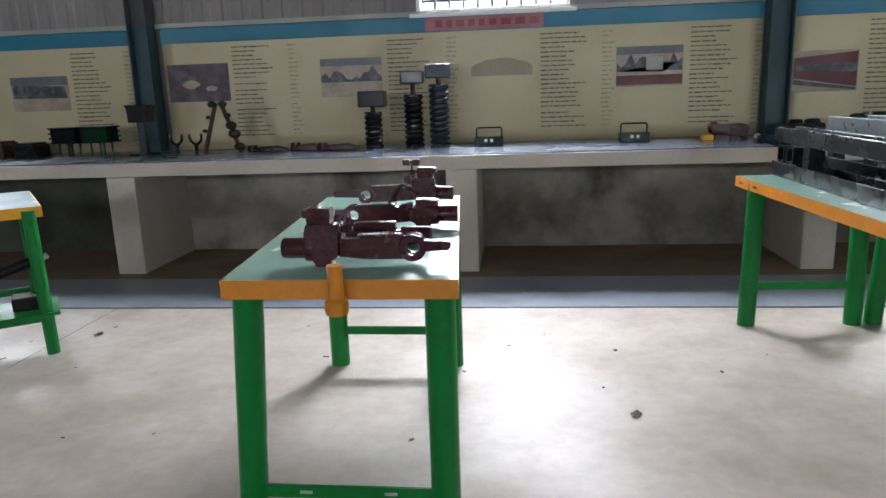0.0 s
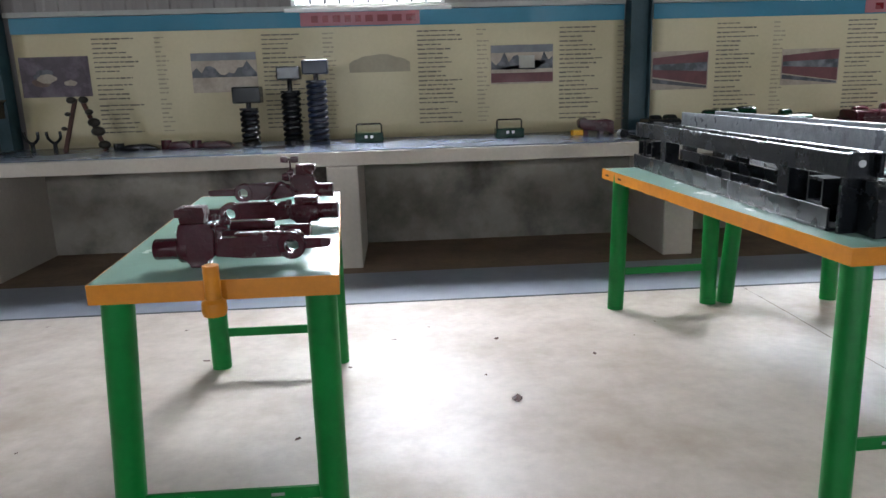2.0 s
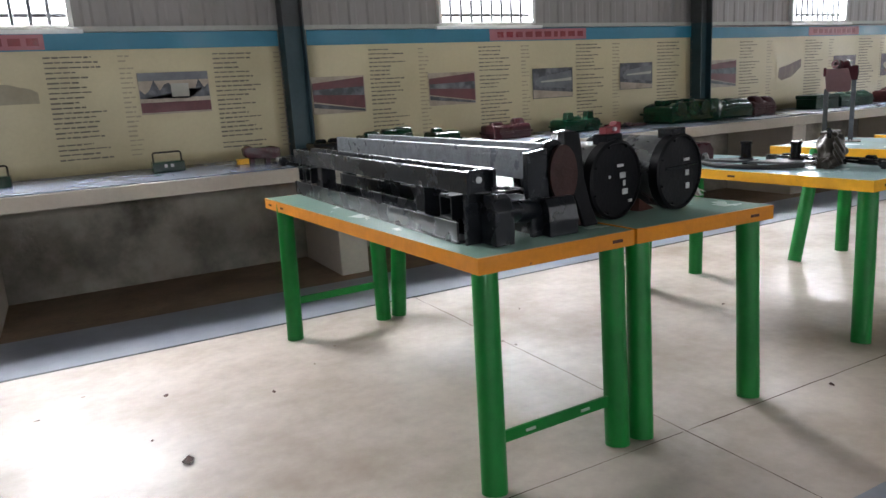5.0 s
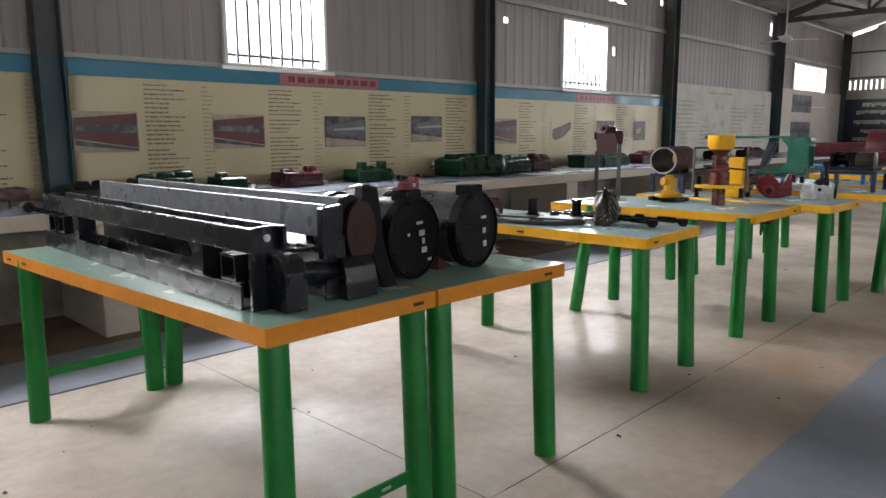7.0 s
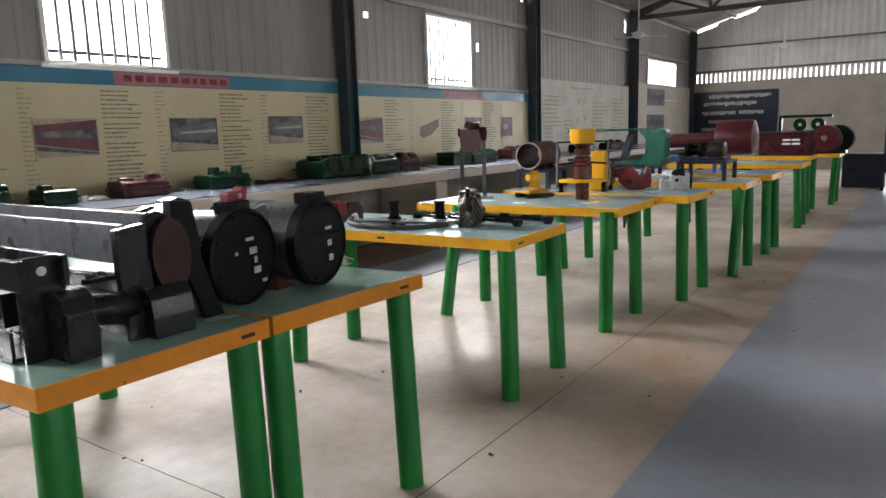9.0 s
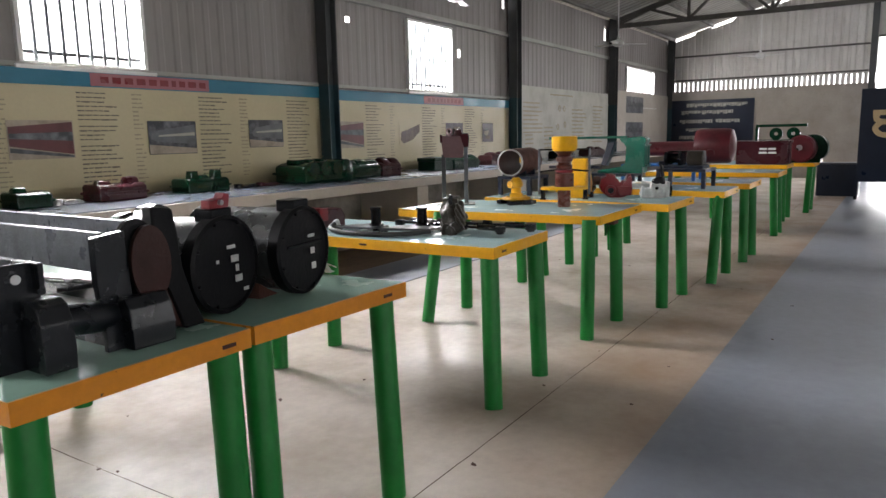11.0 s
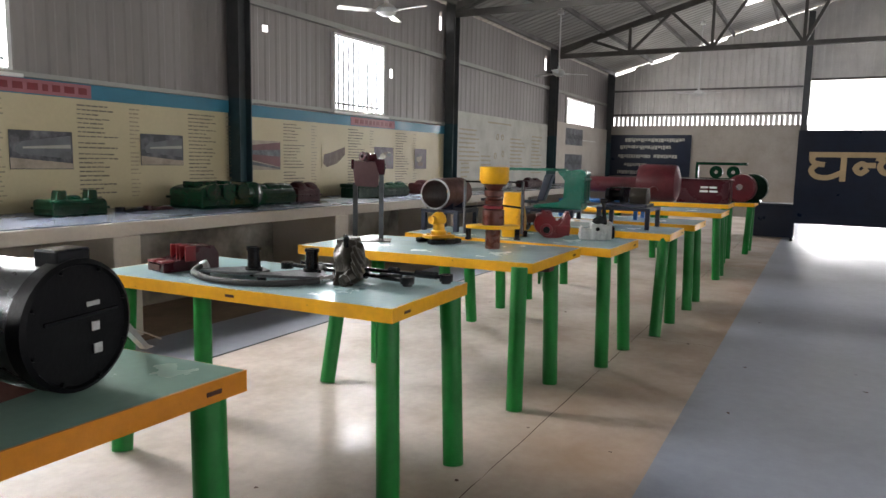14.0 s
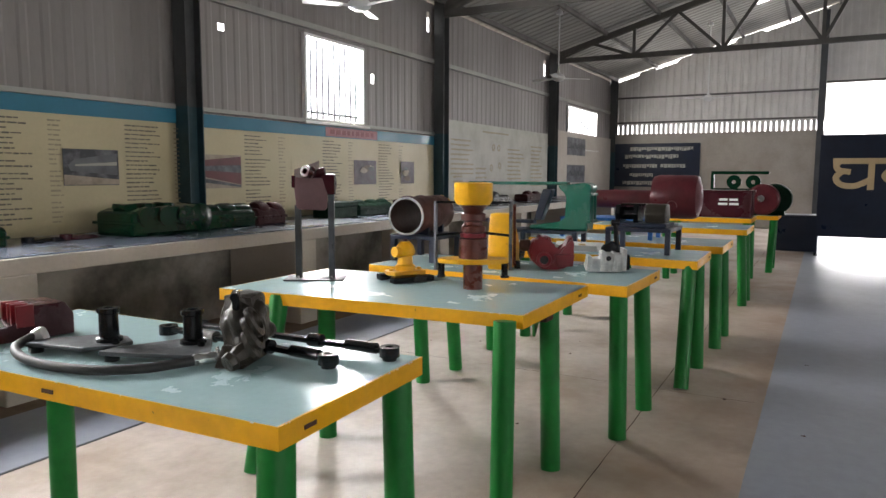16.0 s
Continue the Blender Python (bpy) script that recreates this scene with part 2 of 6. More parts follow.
OLIVE = mat("greasy_cast_iron", (0.033, 0.027, 0.019, 1), 0.4, metal=0.3, grain=0.3, stain=0.3, bump=0.6, bump_scale=40)
COPPER = mat("brown_copper_paint", (0.1, 0.02, 0.011, 1), 0.32, metal=0.1, grain=0.2, stain=0.25, stain_scale=12, bump=0.25)
LEAF = mat("tree_leaves", (0.12, 0.27, 0.05, 1), 0.6, grain=0.3, grain_scale=3, stain=0.3, bump=0)
BARK = mat("tree_bark", (0.12, 0.09, 0.06, 1), 0.9, grain=0.3, stain=0.3, bump=0.5)
GROUND = mat("dusty_ground", (0.36, 0.32, 0.27, 1), 0.9, grain=0.15, grain_scale=4, stain=0.2, stain_scale=0.5, bump=0.3)


def floor_dust():
    """Brown dust trodden onto the cement along the painted aisle."""
    nt = FLOOR.node_tree
    bs = nt.nodes["Principled BSDF"]
    src = bs.inputs["Base Color"].links[0].from_socket
    tc, sep, add, mr, mr2, mul, mix, nz = [nt.nodes.new(k) for k in ("ShaderNodeTexCoord", "ShaderNodeSeparateXYZ", "ShaderNodeMath", "ShaderNodeMapRange", "ShaderNodeMapRange", "ShaderNodeMath", "ShaderNodeMix", "ShaderNodeTexNoise")]
    nz.inputs["Scale"].default_value, nz.inputs["Detail"].default_value = 1.6, 8
    nt.links.new(tc.outputs["Object"], sep.inputs[0])
    nt.links.new(tc.outputs["Object"], nz.inputs["Vector"])
    add.operation = "MULTIPLY_ADD"
    nt.links.new(nz.outputs[0], add.inputs[0])
    add.inputs[1].default_value = -2.2
    nt.links.new(sep.outputs[1], add.inputs[2])
    for node, vals, src_ in ((mr, (0.3, 1.9, 0.6, 0.0), add.outputs[0]), (mr2, (2.2, 5.0, 0.0, 1.0), sep.outputs[0])):
        for k in range(4):
            node.inputs[k + 1].default_value = vals[k]
        nt.links.new(src_, node.inputs[0])
    mul.operation = "MULTIPLY"
    nt.links.new(mr.outputs[0], mul.inputs[0])
    nt.links.new(mr2.outputs[0], mul.inputs[1])
    mix.data_type = "RGBA"
    mix.inputs[7].default_value = (0.34, 0.2, 0.11, 1)
    nt.links.new(mul.outputs[0], mix.inputs[0])
    nt.links.new(src, mix.inputs[6])
    nt.links.new(mix.outputs[2], bs.inputs["Base Color"])


floor_dust()


# ---- mesh helpers ----
def part(name, bm, material, parent=None, label="", kind="", smooth=False, recalc=True):
    me = bpy.data.meshes.new(name)
    if recalc:
        bmesh.ops.recalc_face_normals(bm, faces=bm.faces)
    bm.to_mesh(me)
    bm.free()
    if smooth:
        for p in me.polygons:
            p.use_smooth = True
        me.set_sharp_from_angle(angle=radians(38))
    me.materials.append(material)
    ob = new(name, me)
    if parent is not None:
        ob.parent = parent
    return tagged(ob, label, kind=kind)


def thing(name, m, label, category, group=""):
    ob = new(name)
    ob.empty_display_size = 0.1
    ob.matrix_world = m
    return tagged(ob, label, category, group)


def B():
    return bmesh.new()


def box(bm, x0, x1, y0, y1, z0, z1, bev=0.0, m=None):
    r = bmesh.ops.create_cube(bm, size=1)
    vs = r["verts"]
    mm = Matrix.Translation(((x0 + x1) / 2, (y0 + y1) / 2, (z0 + z1) / 2)) @ Matrix.Diagonal((x1 - x0, y1 - y0, z1 - z0, 1))
    bmesh.ops.transform(bm, matrix=(m @ mm) if m else mm, verts=vs)
    if bev:
        es = list({e for v in vs for e in v.link_edges})
        bmesh.ops.bevel(bm, geom=es, offset=bev, segments=2, affect="EDGES", profile=0.5)
    return bm


def beam(bm, a, b, w, h, bev=0.0, up=(0, 0, 1)):
    """A bar of section w x h from a to b."""
    a, b = Vector(a), Vector(b)
    d = b - a
    z = d.normalized()
    x = z.cross(Vector(up))
    if x.length < 1e-3:
        x = Vector((1, 0, 0))
    x.normalize()
    y = x.cross(z)
    m = Matrix((x, y, z)).transposed().to_4x4()
    m.translation = (a + b) / 2
    return box(bm, -w / 2, w / 2, -h / 2, h / 2, -d.length / 2, d.length / 2, bev, m)


def rod(bm, a, b, r, r2=None, seg=16, caps=True):
    a, b = Vector(a), Vector(b)
    d = b - a
    m = Matrix.Translation((a + b) / 2) @ d.to_track_quat("Z", "Y").to_matrix().to_4x4()
    bmesh.ops.create_cone(bm, cap_ends=caps, segments=seg, radius1=r, radius2=r if r2 is None else r2, depth=d.length, matrix=m)
    return bm


def lathe(bm, prof, m=None, seg=24):
    """Turns (radius, height) pairs round z."""
    m = m or Matrix()
    rings = []
    for r, h in prof:
        if r < 1e-5:
            rings.append([bm.verts.new(m @ Vector((0, 0, h)))])
        else:
            rings.append([bm.verts.new(m @ Vector((r * math.cos(2 * math.pi * i / seg), r * math.sin(2 * math.pi * i / seg), h))) for i in range(seg)])
    for p, q in zip(rings, rings[1:]):
        for i in range(seg):
            j = (i + 1) % seg
            vs = []
            for v in (p[i % len(p)], p[j % len(p)], q[j % len(q)], q[i % len(q)]):
                if v not in vs:
                    vs.append(v)
            if len(vs) > 2:
                bm.faces.new(vs)
    return bm


def tube(bm, pts, r, seg=10):
    """A round hose along points."""
    pts = [Vector(p) for p in pts]
    prev, last = None, None
    for i, p in enumerate(pts):
        d = (pts[min(i + 1, len(pts) - 1)] - pts[max(i - 1, 0)]).normalized()
        x = d.cross(Vector((0, 0, 1))) if last is None else last - d * last.dot(d)
        if x.length < 1e-4:
            x = Vector((1, 0, 0))
        x.normalize()
        last = x
        y = d.cross(x)
        ring = [bm.verts.new(p + r * (x * math.cos(a) + y * math.sin(a))) for a in (2 * math.pi * k / seg for k in range(seg))]
        if prev:
            for k in range(seg):
                bm.faces.new((prev[k], prev[(k + 1) % seg], ring[(k + 1) % seg], ring[k]))
        else:
            bm.faces.new(ring[::-1])
        prev = ring
    bm.faces.new(prev)
    return bm


def prism(bm, pts, lo, hi, axis="y", m=None, bev=0.0):
    """A flat outline given in two axes, drawn out from lo to hi along the third."""
    def at(u, v, w):
        p = {"x": (w, u, v), "y": (u, w, v), "z": (u, v, w)}[axis]
        return (m @ Vector(p)) if m else Vector(p)
    a = [bm.verts.new(at(u, v, lo)) for u, v in pts]
    b = [bm.verts.new(at(u, v, hi)) for u, v in pts]
    n = len(pts)
    fs = [bm.faces.new(a), bm.faces.new(b[::-1])]
    for i in range(n):
        fs.append(bm.faces.new((a[i], a[(i + 1) % n], b[(i + 1) % n], b[i])))
    if bev:
        es = list({e for f in fs for e in f.edges})
        bmesh.ops.bevel(bm, geom=es, offset=bev, segments=2, affect="EDGES", profile=0.5)
    return bm


def ring_plate(bm, R, r, h, m, seg=28):
    return lathe(bm, [(r, 0), (R, 0), (R, h), (r, h), (r, 0)], m, seg)


def smooth_path(pts, n=8):
    out = []
    P = [Vector(p) for p in pts]
    for i in range(len(P) - 1):
        p0, p1, p2, p3 = P[max(i - 1, 0)], P[i], P[i + 1], P[min(i + 2, len(P) - 1)]
        for k in range(n):
            t = k / n
            out.append(0.5 * ((2 * p1) + (p2 - p0) * t + (2 * p0 - 5 * p1 + 4 * p2 - p3) * t * t + (3 * p1 - p0 - 3 * p2 + p3) * t ** 3))
    return out + [P[-1]]


# ---- structure ----
BTZ = 0.95
X0, X1, YS, YN = -13.7, 24.4, -7.8, WY
EAVE, RIDGE_Y, RIDGE_Z = 4.2, -0.3, 6.35
COLS = [-14.0 + 0.3, -8.7, -3.26, 2.66, 8.12, 13.45, 18.95, 24.3]


def solid(name, material, *boxes, bev=0.0):
    bm = B()
    for b in boxes:
        box(bm, *b, bev)
    return part(name, bm, material, kind="structure")


solid("ground", GROUND, (-300, 300, -300, 300, -0.3, -0.06))
solid("floor", FLOOR, (X0, X1, 1.64, 4.86, -0.06, 0.0))
solid("floor_blue_aisle", BLUEFLOOR, (X0, X1, YS, 1.64, -0.06, 0.001))
solid("floor_blue_strip", BLUEFLOOR, (X0, X1, 4.86, 5.66, -0.06, 0.002))
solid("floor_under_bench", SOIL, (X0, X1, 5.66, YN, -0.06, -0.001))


def corrugated(name, u0, u1, lo, hi, place, material=SHEET, pitch=0.2, depth=0.009):
    """Ribbed sheet: u along, lo(u) to hi(u) the other way; place(u, v, w) gives the point, w is the rib's height."""
    bm = B()
    prof = [(0, 0), (0.5, 0), (0.62, 1), (0.88, 1)]
    us = []
    k = math.floor(u0 / pitch)
    while k * pitch < u1:
        for f, w in prof:
            u = (k + f) * pitch
            if u0 <= u <= u1:
                us.append((u, w * depth))
        k += 1
    us = us or [((u0 + u1) / 2, 0.0)]
    us = [(u0, us[0][1])] + us + [(u1, us[-1][1])]
    prev = None
    for u, w in us:
        pair = (bm.verts.new(place(u, lo(u), w)), bm.verts.new(place(u, hi(u), w)))
        if prev:
            bm.faces.new((prev[0], pair[0], pair[1], prev[1]))
        prev = pair
    ob = part(name, bm, material, kind="structure", recalc=False)
    md = ob.modifiers.new("thick", "SOLIDIFY")
    md.thickness = 0.004
    return ob


def long_wall(name, y, sgn, wins, gaps=()):
    holes = sorted([(wx - ww / 2, wx + ww / 2, WZ0, WZ1) for wx, ww in wins] + [(gx - 0.045, gx + 0.045, g0, g1) for gx, g0, g1 in gaps])
    edges = [X0] + [e for hole in holes for e in hole[:2]] + [X1]
    place = lambda u, v, w: Vector((u, y - sgn * w, v))
    for i, (a, b) in enumerate(zip(edges, edges[1:])):
        if i % 2 == 0:
            corrugated(name, a, b, lambda u: 0.0, lambda u: EAVE + 0.07, place)
        else:
            _, _, h0, h1 = holes[i // 2]
            corrugated(name, a, b, lambda u: 0.0, lambda u: h0, place)
            corrugated(name, a, b, lambda u: h1, lambda u: EAVE + 0.07, place)
    # plinth wall outside the sheets
    solid(name + "_plinth", CEMENT, (X0 - 0.2, X1 + 0.2, min(y + sgn * 0.03, y + sgn * 0.2), max(y + sgn * 0.03, y + sgn * 0.2), -0.06, 2.1))


long_wall("wall_north", YN, 1, WIN, [(7.85, 3.85, 4.15), (8.72, 3.02, 3.1), (11.62, 2.78, 2.92), (13.24, 3.8, 4.12), (18.68, 3.75, 4.1)])
long_wall("wall_south", YS, -1, SOUTH_FILL)


def roof_z(y):
    t = (YN - y) / (YN - RIDGE_Y) if y > RIDGE_Y else (y - YS) / (RIDGE_Y - YS)
    return EAVE + (RIDGE_Z - EAVE) * t


SKYX0, SKYX1, SKYY0, SKYY1 = 20.3, 21.7, 2.2, 3.0
roof_at = lambda u, v, w: Vector((u, v, roof_z(v) + 0.1 + w))
for a, b, c, d in ((X0, SKYX0, RIDGE_Y, YN + 0.4), (SKYX0, SKYX1, RIDGE_Y, SKYY0), (SKYX0, SKYX1, SKYY1, YN + 0.4), (SKYX1, X1 + 0.3, RIDGE_Y, YN + 0.4)):
    corrugated("roof_north", a, b, lambda u: c, lambda u: d, roof_at, material=ROOFSHEET, pitch=0.25, depth=0.02)
corrugated("roof_south", X0, X1 + 0.3, lambda u: YS - 0.4, lambda u: RIDGE_Y, lambda u, v, w: Vector((u, v, (roof_z(v) if v > YS else EAVE - 0.1) + 0.1 + w)), material=ROOFSHEET, pitch=0.25, depth=0.02)
DOOR_Y0, DOOR_Y1, DOOR_Z = -2.4, 1.45, 3.95
for a, b in ((YS, DOOR_Y0), (DOOR_Y1, YN)):
    corrugated("wall_east", a, b, lambda u: 2.95, lambda u: roof_z(u) + (0.05 if math.sin(u * 4.3) + math.sin(u * 1.7) > -0.3 else -0.03), lambda u, v, w: Vector((X1 + 0.05 + w, u, v)), material=GABLESHEET, depth=0.03)
corrugated("wall_east", DOOR_Y0, DOOR_Y1, lambda u: DOOR_Z, lambda u: roof_z(u) + 0.06, lambda u, v, w: Vector((X1 + 0.05 + w, u, v)), material=GABLESHEET)
solid("wall_east_lower", DARKERWALL, (X1 - 0.05, X1 + 0.2, DOOR_Y1, YN - 0.02, 0, 2.68), (X1 - 0.05, X1 + 0.2, YS + 0.02, DOOR_Y0, 0, 2.68))
corrugated("wall_west", YS, YN, lambda u: 0, lambda u: roof_z(u) + 0.06, lambda u, v, w: Vector((X0 - w, u, v)))

solid("wall_north_lower", WHITEWALL, (19.08, X1 - 0.06, YN - 0.1, YN - 0.035, BTZ, 2.55))
bm = B()
u = DOOR_Y1 + 0.2
while u < YN - 0.1:
    box(bm, X1 + 0.02, X1 + 0.03, u, u + 0.1, 2.68, 2.97)
    u += 0.14
part("wall_east_louvre", bm, GABLESHEET, kind="structure")
bm = B()
for z in (2.99, 3.72):
    box(bm, X1 - 0.12, X1 - 0.06, DOOR_Y1 + 0.19, YN - 0.12, z, z + 0.05)
box(bm, X1 - 0.12, X1 - 0.06, DOOR_Y0, DOOR_Y1, DOOR_Z - 0.06, DOOR_Z)
part("gable_rail", bm, TRUSSGREY, kind="structure")

# bench along the wall
BF, BT = 5.83, 0.95
solid("bench_slab", WHITEWALL, (X0 + 0.05, X1 - 0.1, BF, YN - 0.06, 0.83, BT - 0.01), bev=0.006)
solid("bench_top_paint", SLABTOP, (X0 + 0.1, X1 - 0.12, BF + 0.03, YN - 0.065, BT - 0.008, BT))
solid("bench_back_wall", CEMENT, (-3.07, X1 - 0.1, 6.78, 6.92, 0, 0.83))
# Left of x = -3.07 the back wall takes a darker plaster colour.
solid("bench_back_wall", DARKPLASTER, (X0 + 0.05, -3.07, 6.78, 6.92, 0, 0.83))
for k in range(-3, 10):
    px = -3.07 + 2.85 * k - (0.12 if k == 2 else 0)
    bm = B()
    box(bm, px, px + 0.25, BF + 0.01, 6.78, -0.02, 0.83, 0.012)
    part("bench_pier", bm, WHITEWALL, kind="structure")


def column(x, y, sgn):
    bm = B()
    for bm_, z0, z1, m_ in ((bm, 0, 2.15, COLBLUE), (B(), 2.15, EAVE + 0.1, COLGREY)):
        box(bm_, x - 0.088, x + 0.088, y - 0.006, y + 0.006, z0, z1)
        box(bm_, x - 0.1, x - 0.088, y - 0.09, y + 0.09, z0, z1)
        box(bm_, x + 0.088, x + 0.1, y - 0.09, y + 0.09, z0, z1)
        part("column", bm_, m_, kind="structure")


for cx in COLS:
    column(cx, 7.07, 1)
    column(cx, YS + 0.15, -1)
for cy in (DOOR_Y1 + 0.1, DOOR_Y0 - 0.1):
    bm = B()
    box(bm, X1 - 0.16, X1 - 0.06, cy - 0.08, cy + 0.08, 0, roof_z(cy) - 0.05)
    part("gable_post", bm, COLGREY, kind="structure")


def truss(x):
    bm = B()
    zb = EAVE - 0.1
    ya, yb, yr = YN - 0.15, YS + 0.15, RIDGE_Y
    for s in (-0.045, 0.045):
        beam(bm, (x + s, ya, zb), (x + s, yb, zb), 0.014, 0.1)
        beam(bm, (x + s, ya, EAVE), (x + s, yr, RIDGE_Z - 0.05), 0.02, 0.12)
        beam(bm, (x + s, yb, EAVE), (x + s, yr, RIDGE_Z - 0.05), 0.02, 0.12)
    for side in (1, -1):
        e = ya if side == 1 else yb
        for k in range(4):
            f0, f1 = (k + 0.5) / 4, (k + 1) / 4
            yt = e + (yr - e) * f0
            y1 = e + (yr - e) * f1
            beam(bm, (x, e + (yr - e) * (k / 4), zb), (x, yt, roof_z(yt) - 0.08), 0.065, 0.065)
            beam(bm, (x, yt, roof_z(yt) - 0.08), (x, y1, zb), 0.065, 0.065)
            beam(bm, (x, y1, zb), (x, y1, roof_z(y1) - 0.06), 0.065, 0.065)
    return part("roof_truss", bm, TRUSSGREY, kind="structure")


for cx in COLS[1:-1]:
    truss(cx)
bm = B()
for k in range(7):
    for sgn in (1, -1):
        y = RIDGE_Y + sgn * (0.4 + k * 1.15)
        if YS < y < YN:
            beam(bm, (X0, y, roof_z(y) + 0.03), (X1, y, roof_z(y) + 0.03), 0.06, 0.09)
part("purlins", bm, TRUSSGREY, kind="structure")
bm = B()
for z in (3.33, 2.15):
    for a, b in zip(COLS, COLS[1:]):
        h = 0.035 if z > 3 else 0.022
        box(bm, a + 0.102, b - 0.102, YN - 0.075, YN - 0.02, z - h, z + h)
part("wall_girts", bm, ROOFSHEET, kind="structure")


def window(x, w, y, sgn, n):
    root = thing("window", Matrix.Translation((x, y, WZ0)), "barred steel window opening with pale bars and a daylit outside", "window", "windows in the sheet walls")
    root["kind"] = "structure"
    h = WZ1 - WZ0
    bm = B()
    for a, b, c, d in ((-w / 2, -w / 2 + 0.04, 0, h), (w / 2 - 0.04, w / 2, 0, h)):
        box(bm, a, b, -0.05, 0.05, c, d)
    box(bm, -w / 2 + 0.04, w / 2 - 0.04, -0.05, 0.05, h - 0.04, h)
    box(bm, -w / 2 + 0.04, w / 2 - 0.04, -0.05, 0.05, 0, 0.04)
    part("window_frame", bm, WHITE, root)
    bm = B()
    box(bm, -w / 2 - 0.06, w / 2 + 0.06, -0.1, 0.02, -0.035, -0.002)
    part("window_sill", bm, WHITE, root)
    for i in range(n):
        bm = B()
        u = -w / 2 + 0.04 + (w - 0.08) * (i + 1) / (n + 1)
        rod(bm, (u, 0, 0.04), (u, 0, h - 0.04), 0.017, seg=8)
        part("bar", bm, STEEL, root)
    bm = B()
    beam(bm, (-w / 2 + 0.04, 0.012, 0.12), (w / 2 - 0.04, 0.012, 0.12), 0.006, 0.03)
    part("cross_bar", bm, STEEL, root)
    return root


for wx, ww in WIN:
    window(wx, ww, YN, 1, round(ww / 0.15))
# Unseen south windows, built to go with their added fill lamps.
for wx, ww in SOUTH_FILL:
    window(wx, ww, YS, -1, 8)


# ---- banners ----
def photo(parent, x, z, w, h, style, y):
    bm = B()
    box(bm, x - w / 2, x + w / 2, y - 0.003, y, z - h / 2, z + h / 2)
    base = {"plum": PRINTPLUM, "flat": PHOTOSAND, "brown": CREAM, "coach": PHOTOSAND, "field": PHOTOSAND, "dark": PHOTODARK, "house": PHOTOSAND, "grey": CREAM, "train": PHOTOGREY, "wagon": PHOTODARK}[style]
    part("photo", bm, base, parent, "printed photograph panel")
    if style == "coach":
        bm = B()
        a = [(x - w / 2 + 0.01, z + h * 0.33), (x + w / 2 - 0.01, z + h * 0.46), (x + w / 2 - 0.01, z - h * 0.4), (x - w / 2 + 0.01, z - h * 0.16)]
        prism(bm, a, y - 0.006, y - 0.0035)
        part("photo_print", bm, PHOTORED, parent)
        bm = B()
        prism(bm, [(x - w / 2 + 0.012, z + h * 0.16), (x + w / 2 - 0.012, z + h * 0.2), (x + w / 2 - 0.012, z - h * 0.04), (x - w / 2 + 0.012, z + h * 0.03)], y - 0.009, y - 0.0065)
        part("photo_print", bm, PHOTODARK, parent)
        bm = B()
        prism(bm, [(x - w / 2 + 0.012, z - h * 0.2), (x + w / 2 - 0.012, z - h * 0.42), (x + w / 2 - 0.012, z - h * 0.48), (x - w / 2 + 0.012, z - h * 0.32)], y - 0.006, y - 0.0035)
        part("photo_print", bm, PHOTODARK, parent)
    elif style == "brown":
        bm = B()
        prism(bm, [(x - w * 0.44, z - h * 0.3), (x - w * 0.4, z + h * 0.1), (x - w * 0.1, z + h * 0.2), (x + w * 0.46, z + h * 0.46), (x + w * 0.46, z + h * 0.1), (x + w * 0.1, z - h * 0.3), (x - w * 0.3, z - h * 0.45)], y - 0.006, y - 0.0035)
        part("photo_print", bm, PRINTBROWN, parent)
    elif style == "plum":
        rnd = random.Random(int(x * 10) + 40)
        for k in range(5):
            u, v, r = x + rnd.uniform(-0.3, 0.3) * w, z + rnd.uniform(-0.25, 0.25) * h, rnd.uniform(0.1, 0.22) * h
            blob_print(parent, u, v, r * 3, r * 1.4, y - 0.003 * (k + 1), (PHOTODARK, PHOTOSAND, PRINTBROWN)[k % 3], x + k)
    elif style == "flat":
        bm = B()
        box(bm, x - w / 2 + 0.006, x + w / 2 - 0.006, y - 0.005, y - 0.0032, z + h * 0.24, z + h / 2 - 0.004)
        part("photo_print", bm, PHOTOGREY, parent)
        bm = B()
        prism(bm, [(x - w * 0.47, z - h * 0.12), (x - w * 0.47, z + h * 0.2), (x - w * 0.4, z + h * 0.26), (x + w * 0.42, z + h * 0.2), (x + w * 0.47, z - h * 0.14)], y - 0.009, y - 0.0055)
        part("photo_print", bm, PHOTODARK, parent)
    elif style == "wagon":
        bm = B()
        prism(bm, [(x - w * 0.42, z + h * 0.05), (x - w * 0.3, z + h * 0.22), (x + w * 0.47, z + h * 0.4), (x + w * 0.47, z - h * 0.22), (x - w * 0.38, z - h * 0.1)], y - 0.006, y - 0.0035)
        part("photo_print", bm, PHOTOGREY, parent)
        bm = B()
        prism(bm, [(x - w * 0.3, z + h * 0.08), (x + w * 0.46, z + h * 0.16), (x + w * 0.46, z + h * 0.06), (x - w * 0.3, z + h * 0.03)], y - 0.009, y - 0.0065)
        part("photo_print", bm, WHITEVINYL, parent)
        bm = B()
        prism(bm, [(x - w / 2 + 0.004, z - h * 0.2), (x + w / 2 - 0.004, z - h * 0.34), (x + w / 2 - 0.004, z - h * 0.48), (x - w / 2 + 0.004, z - h * 0.48)], y - 0.006, y - 0.0035)
        part("photo_print", bm, PHOTOSAND, parent)
    else:
        bm = B()
        n = 14
        pts = [(x - w / 2 + 0.005, z - h * 0.12)]
        for i in range(n + 1):
            up = 0.1 + 0.32 * noise.noise(Vector((i * 0.55, x * 3, 1))) + 0.12 * noise.noise(Vector((i * 1.9, x, 5)))
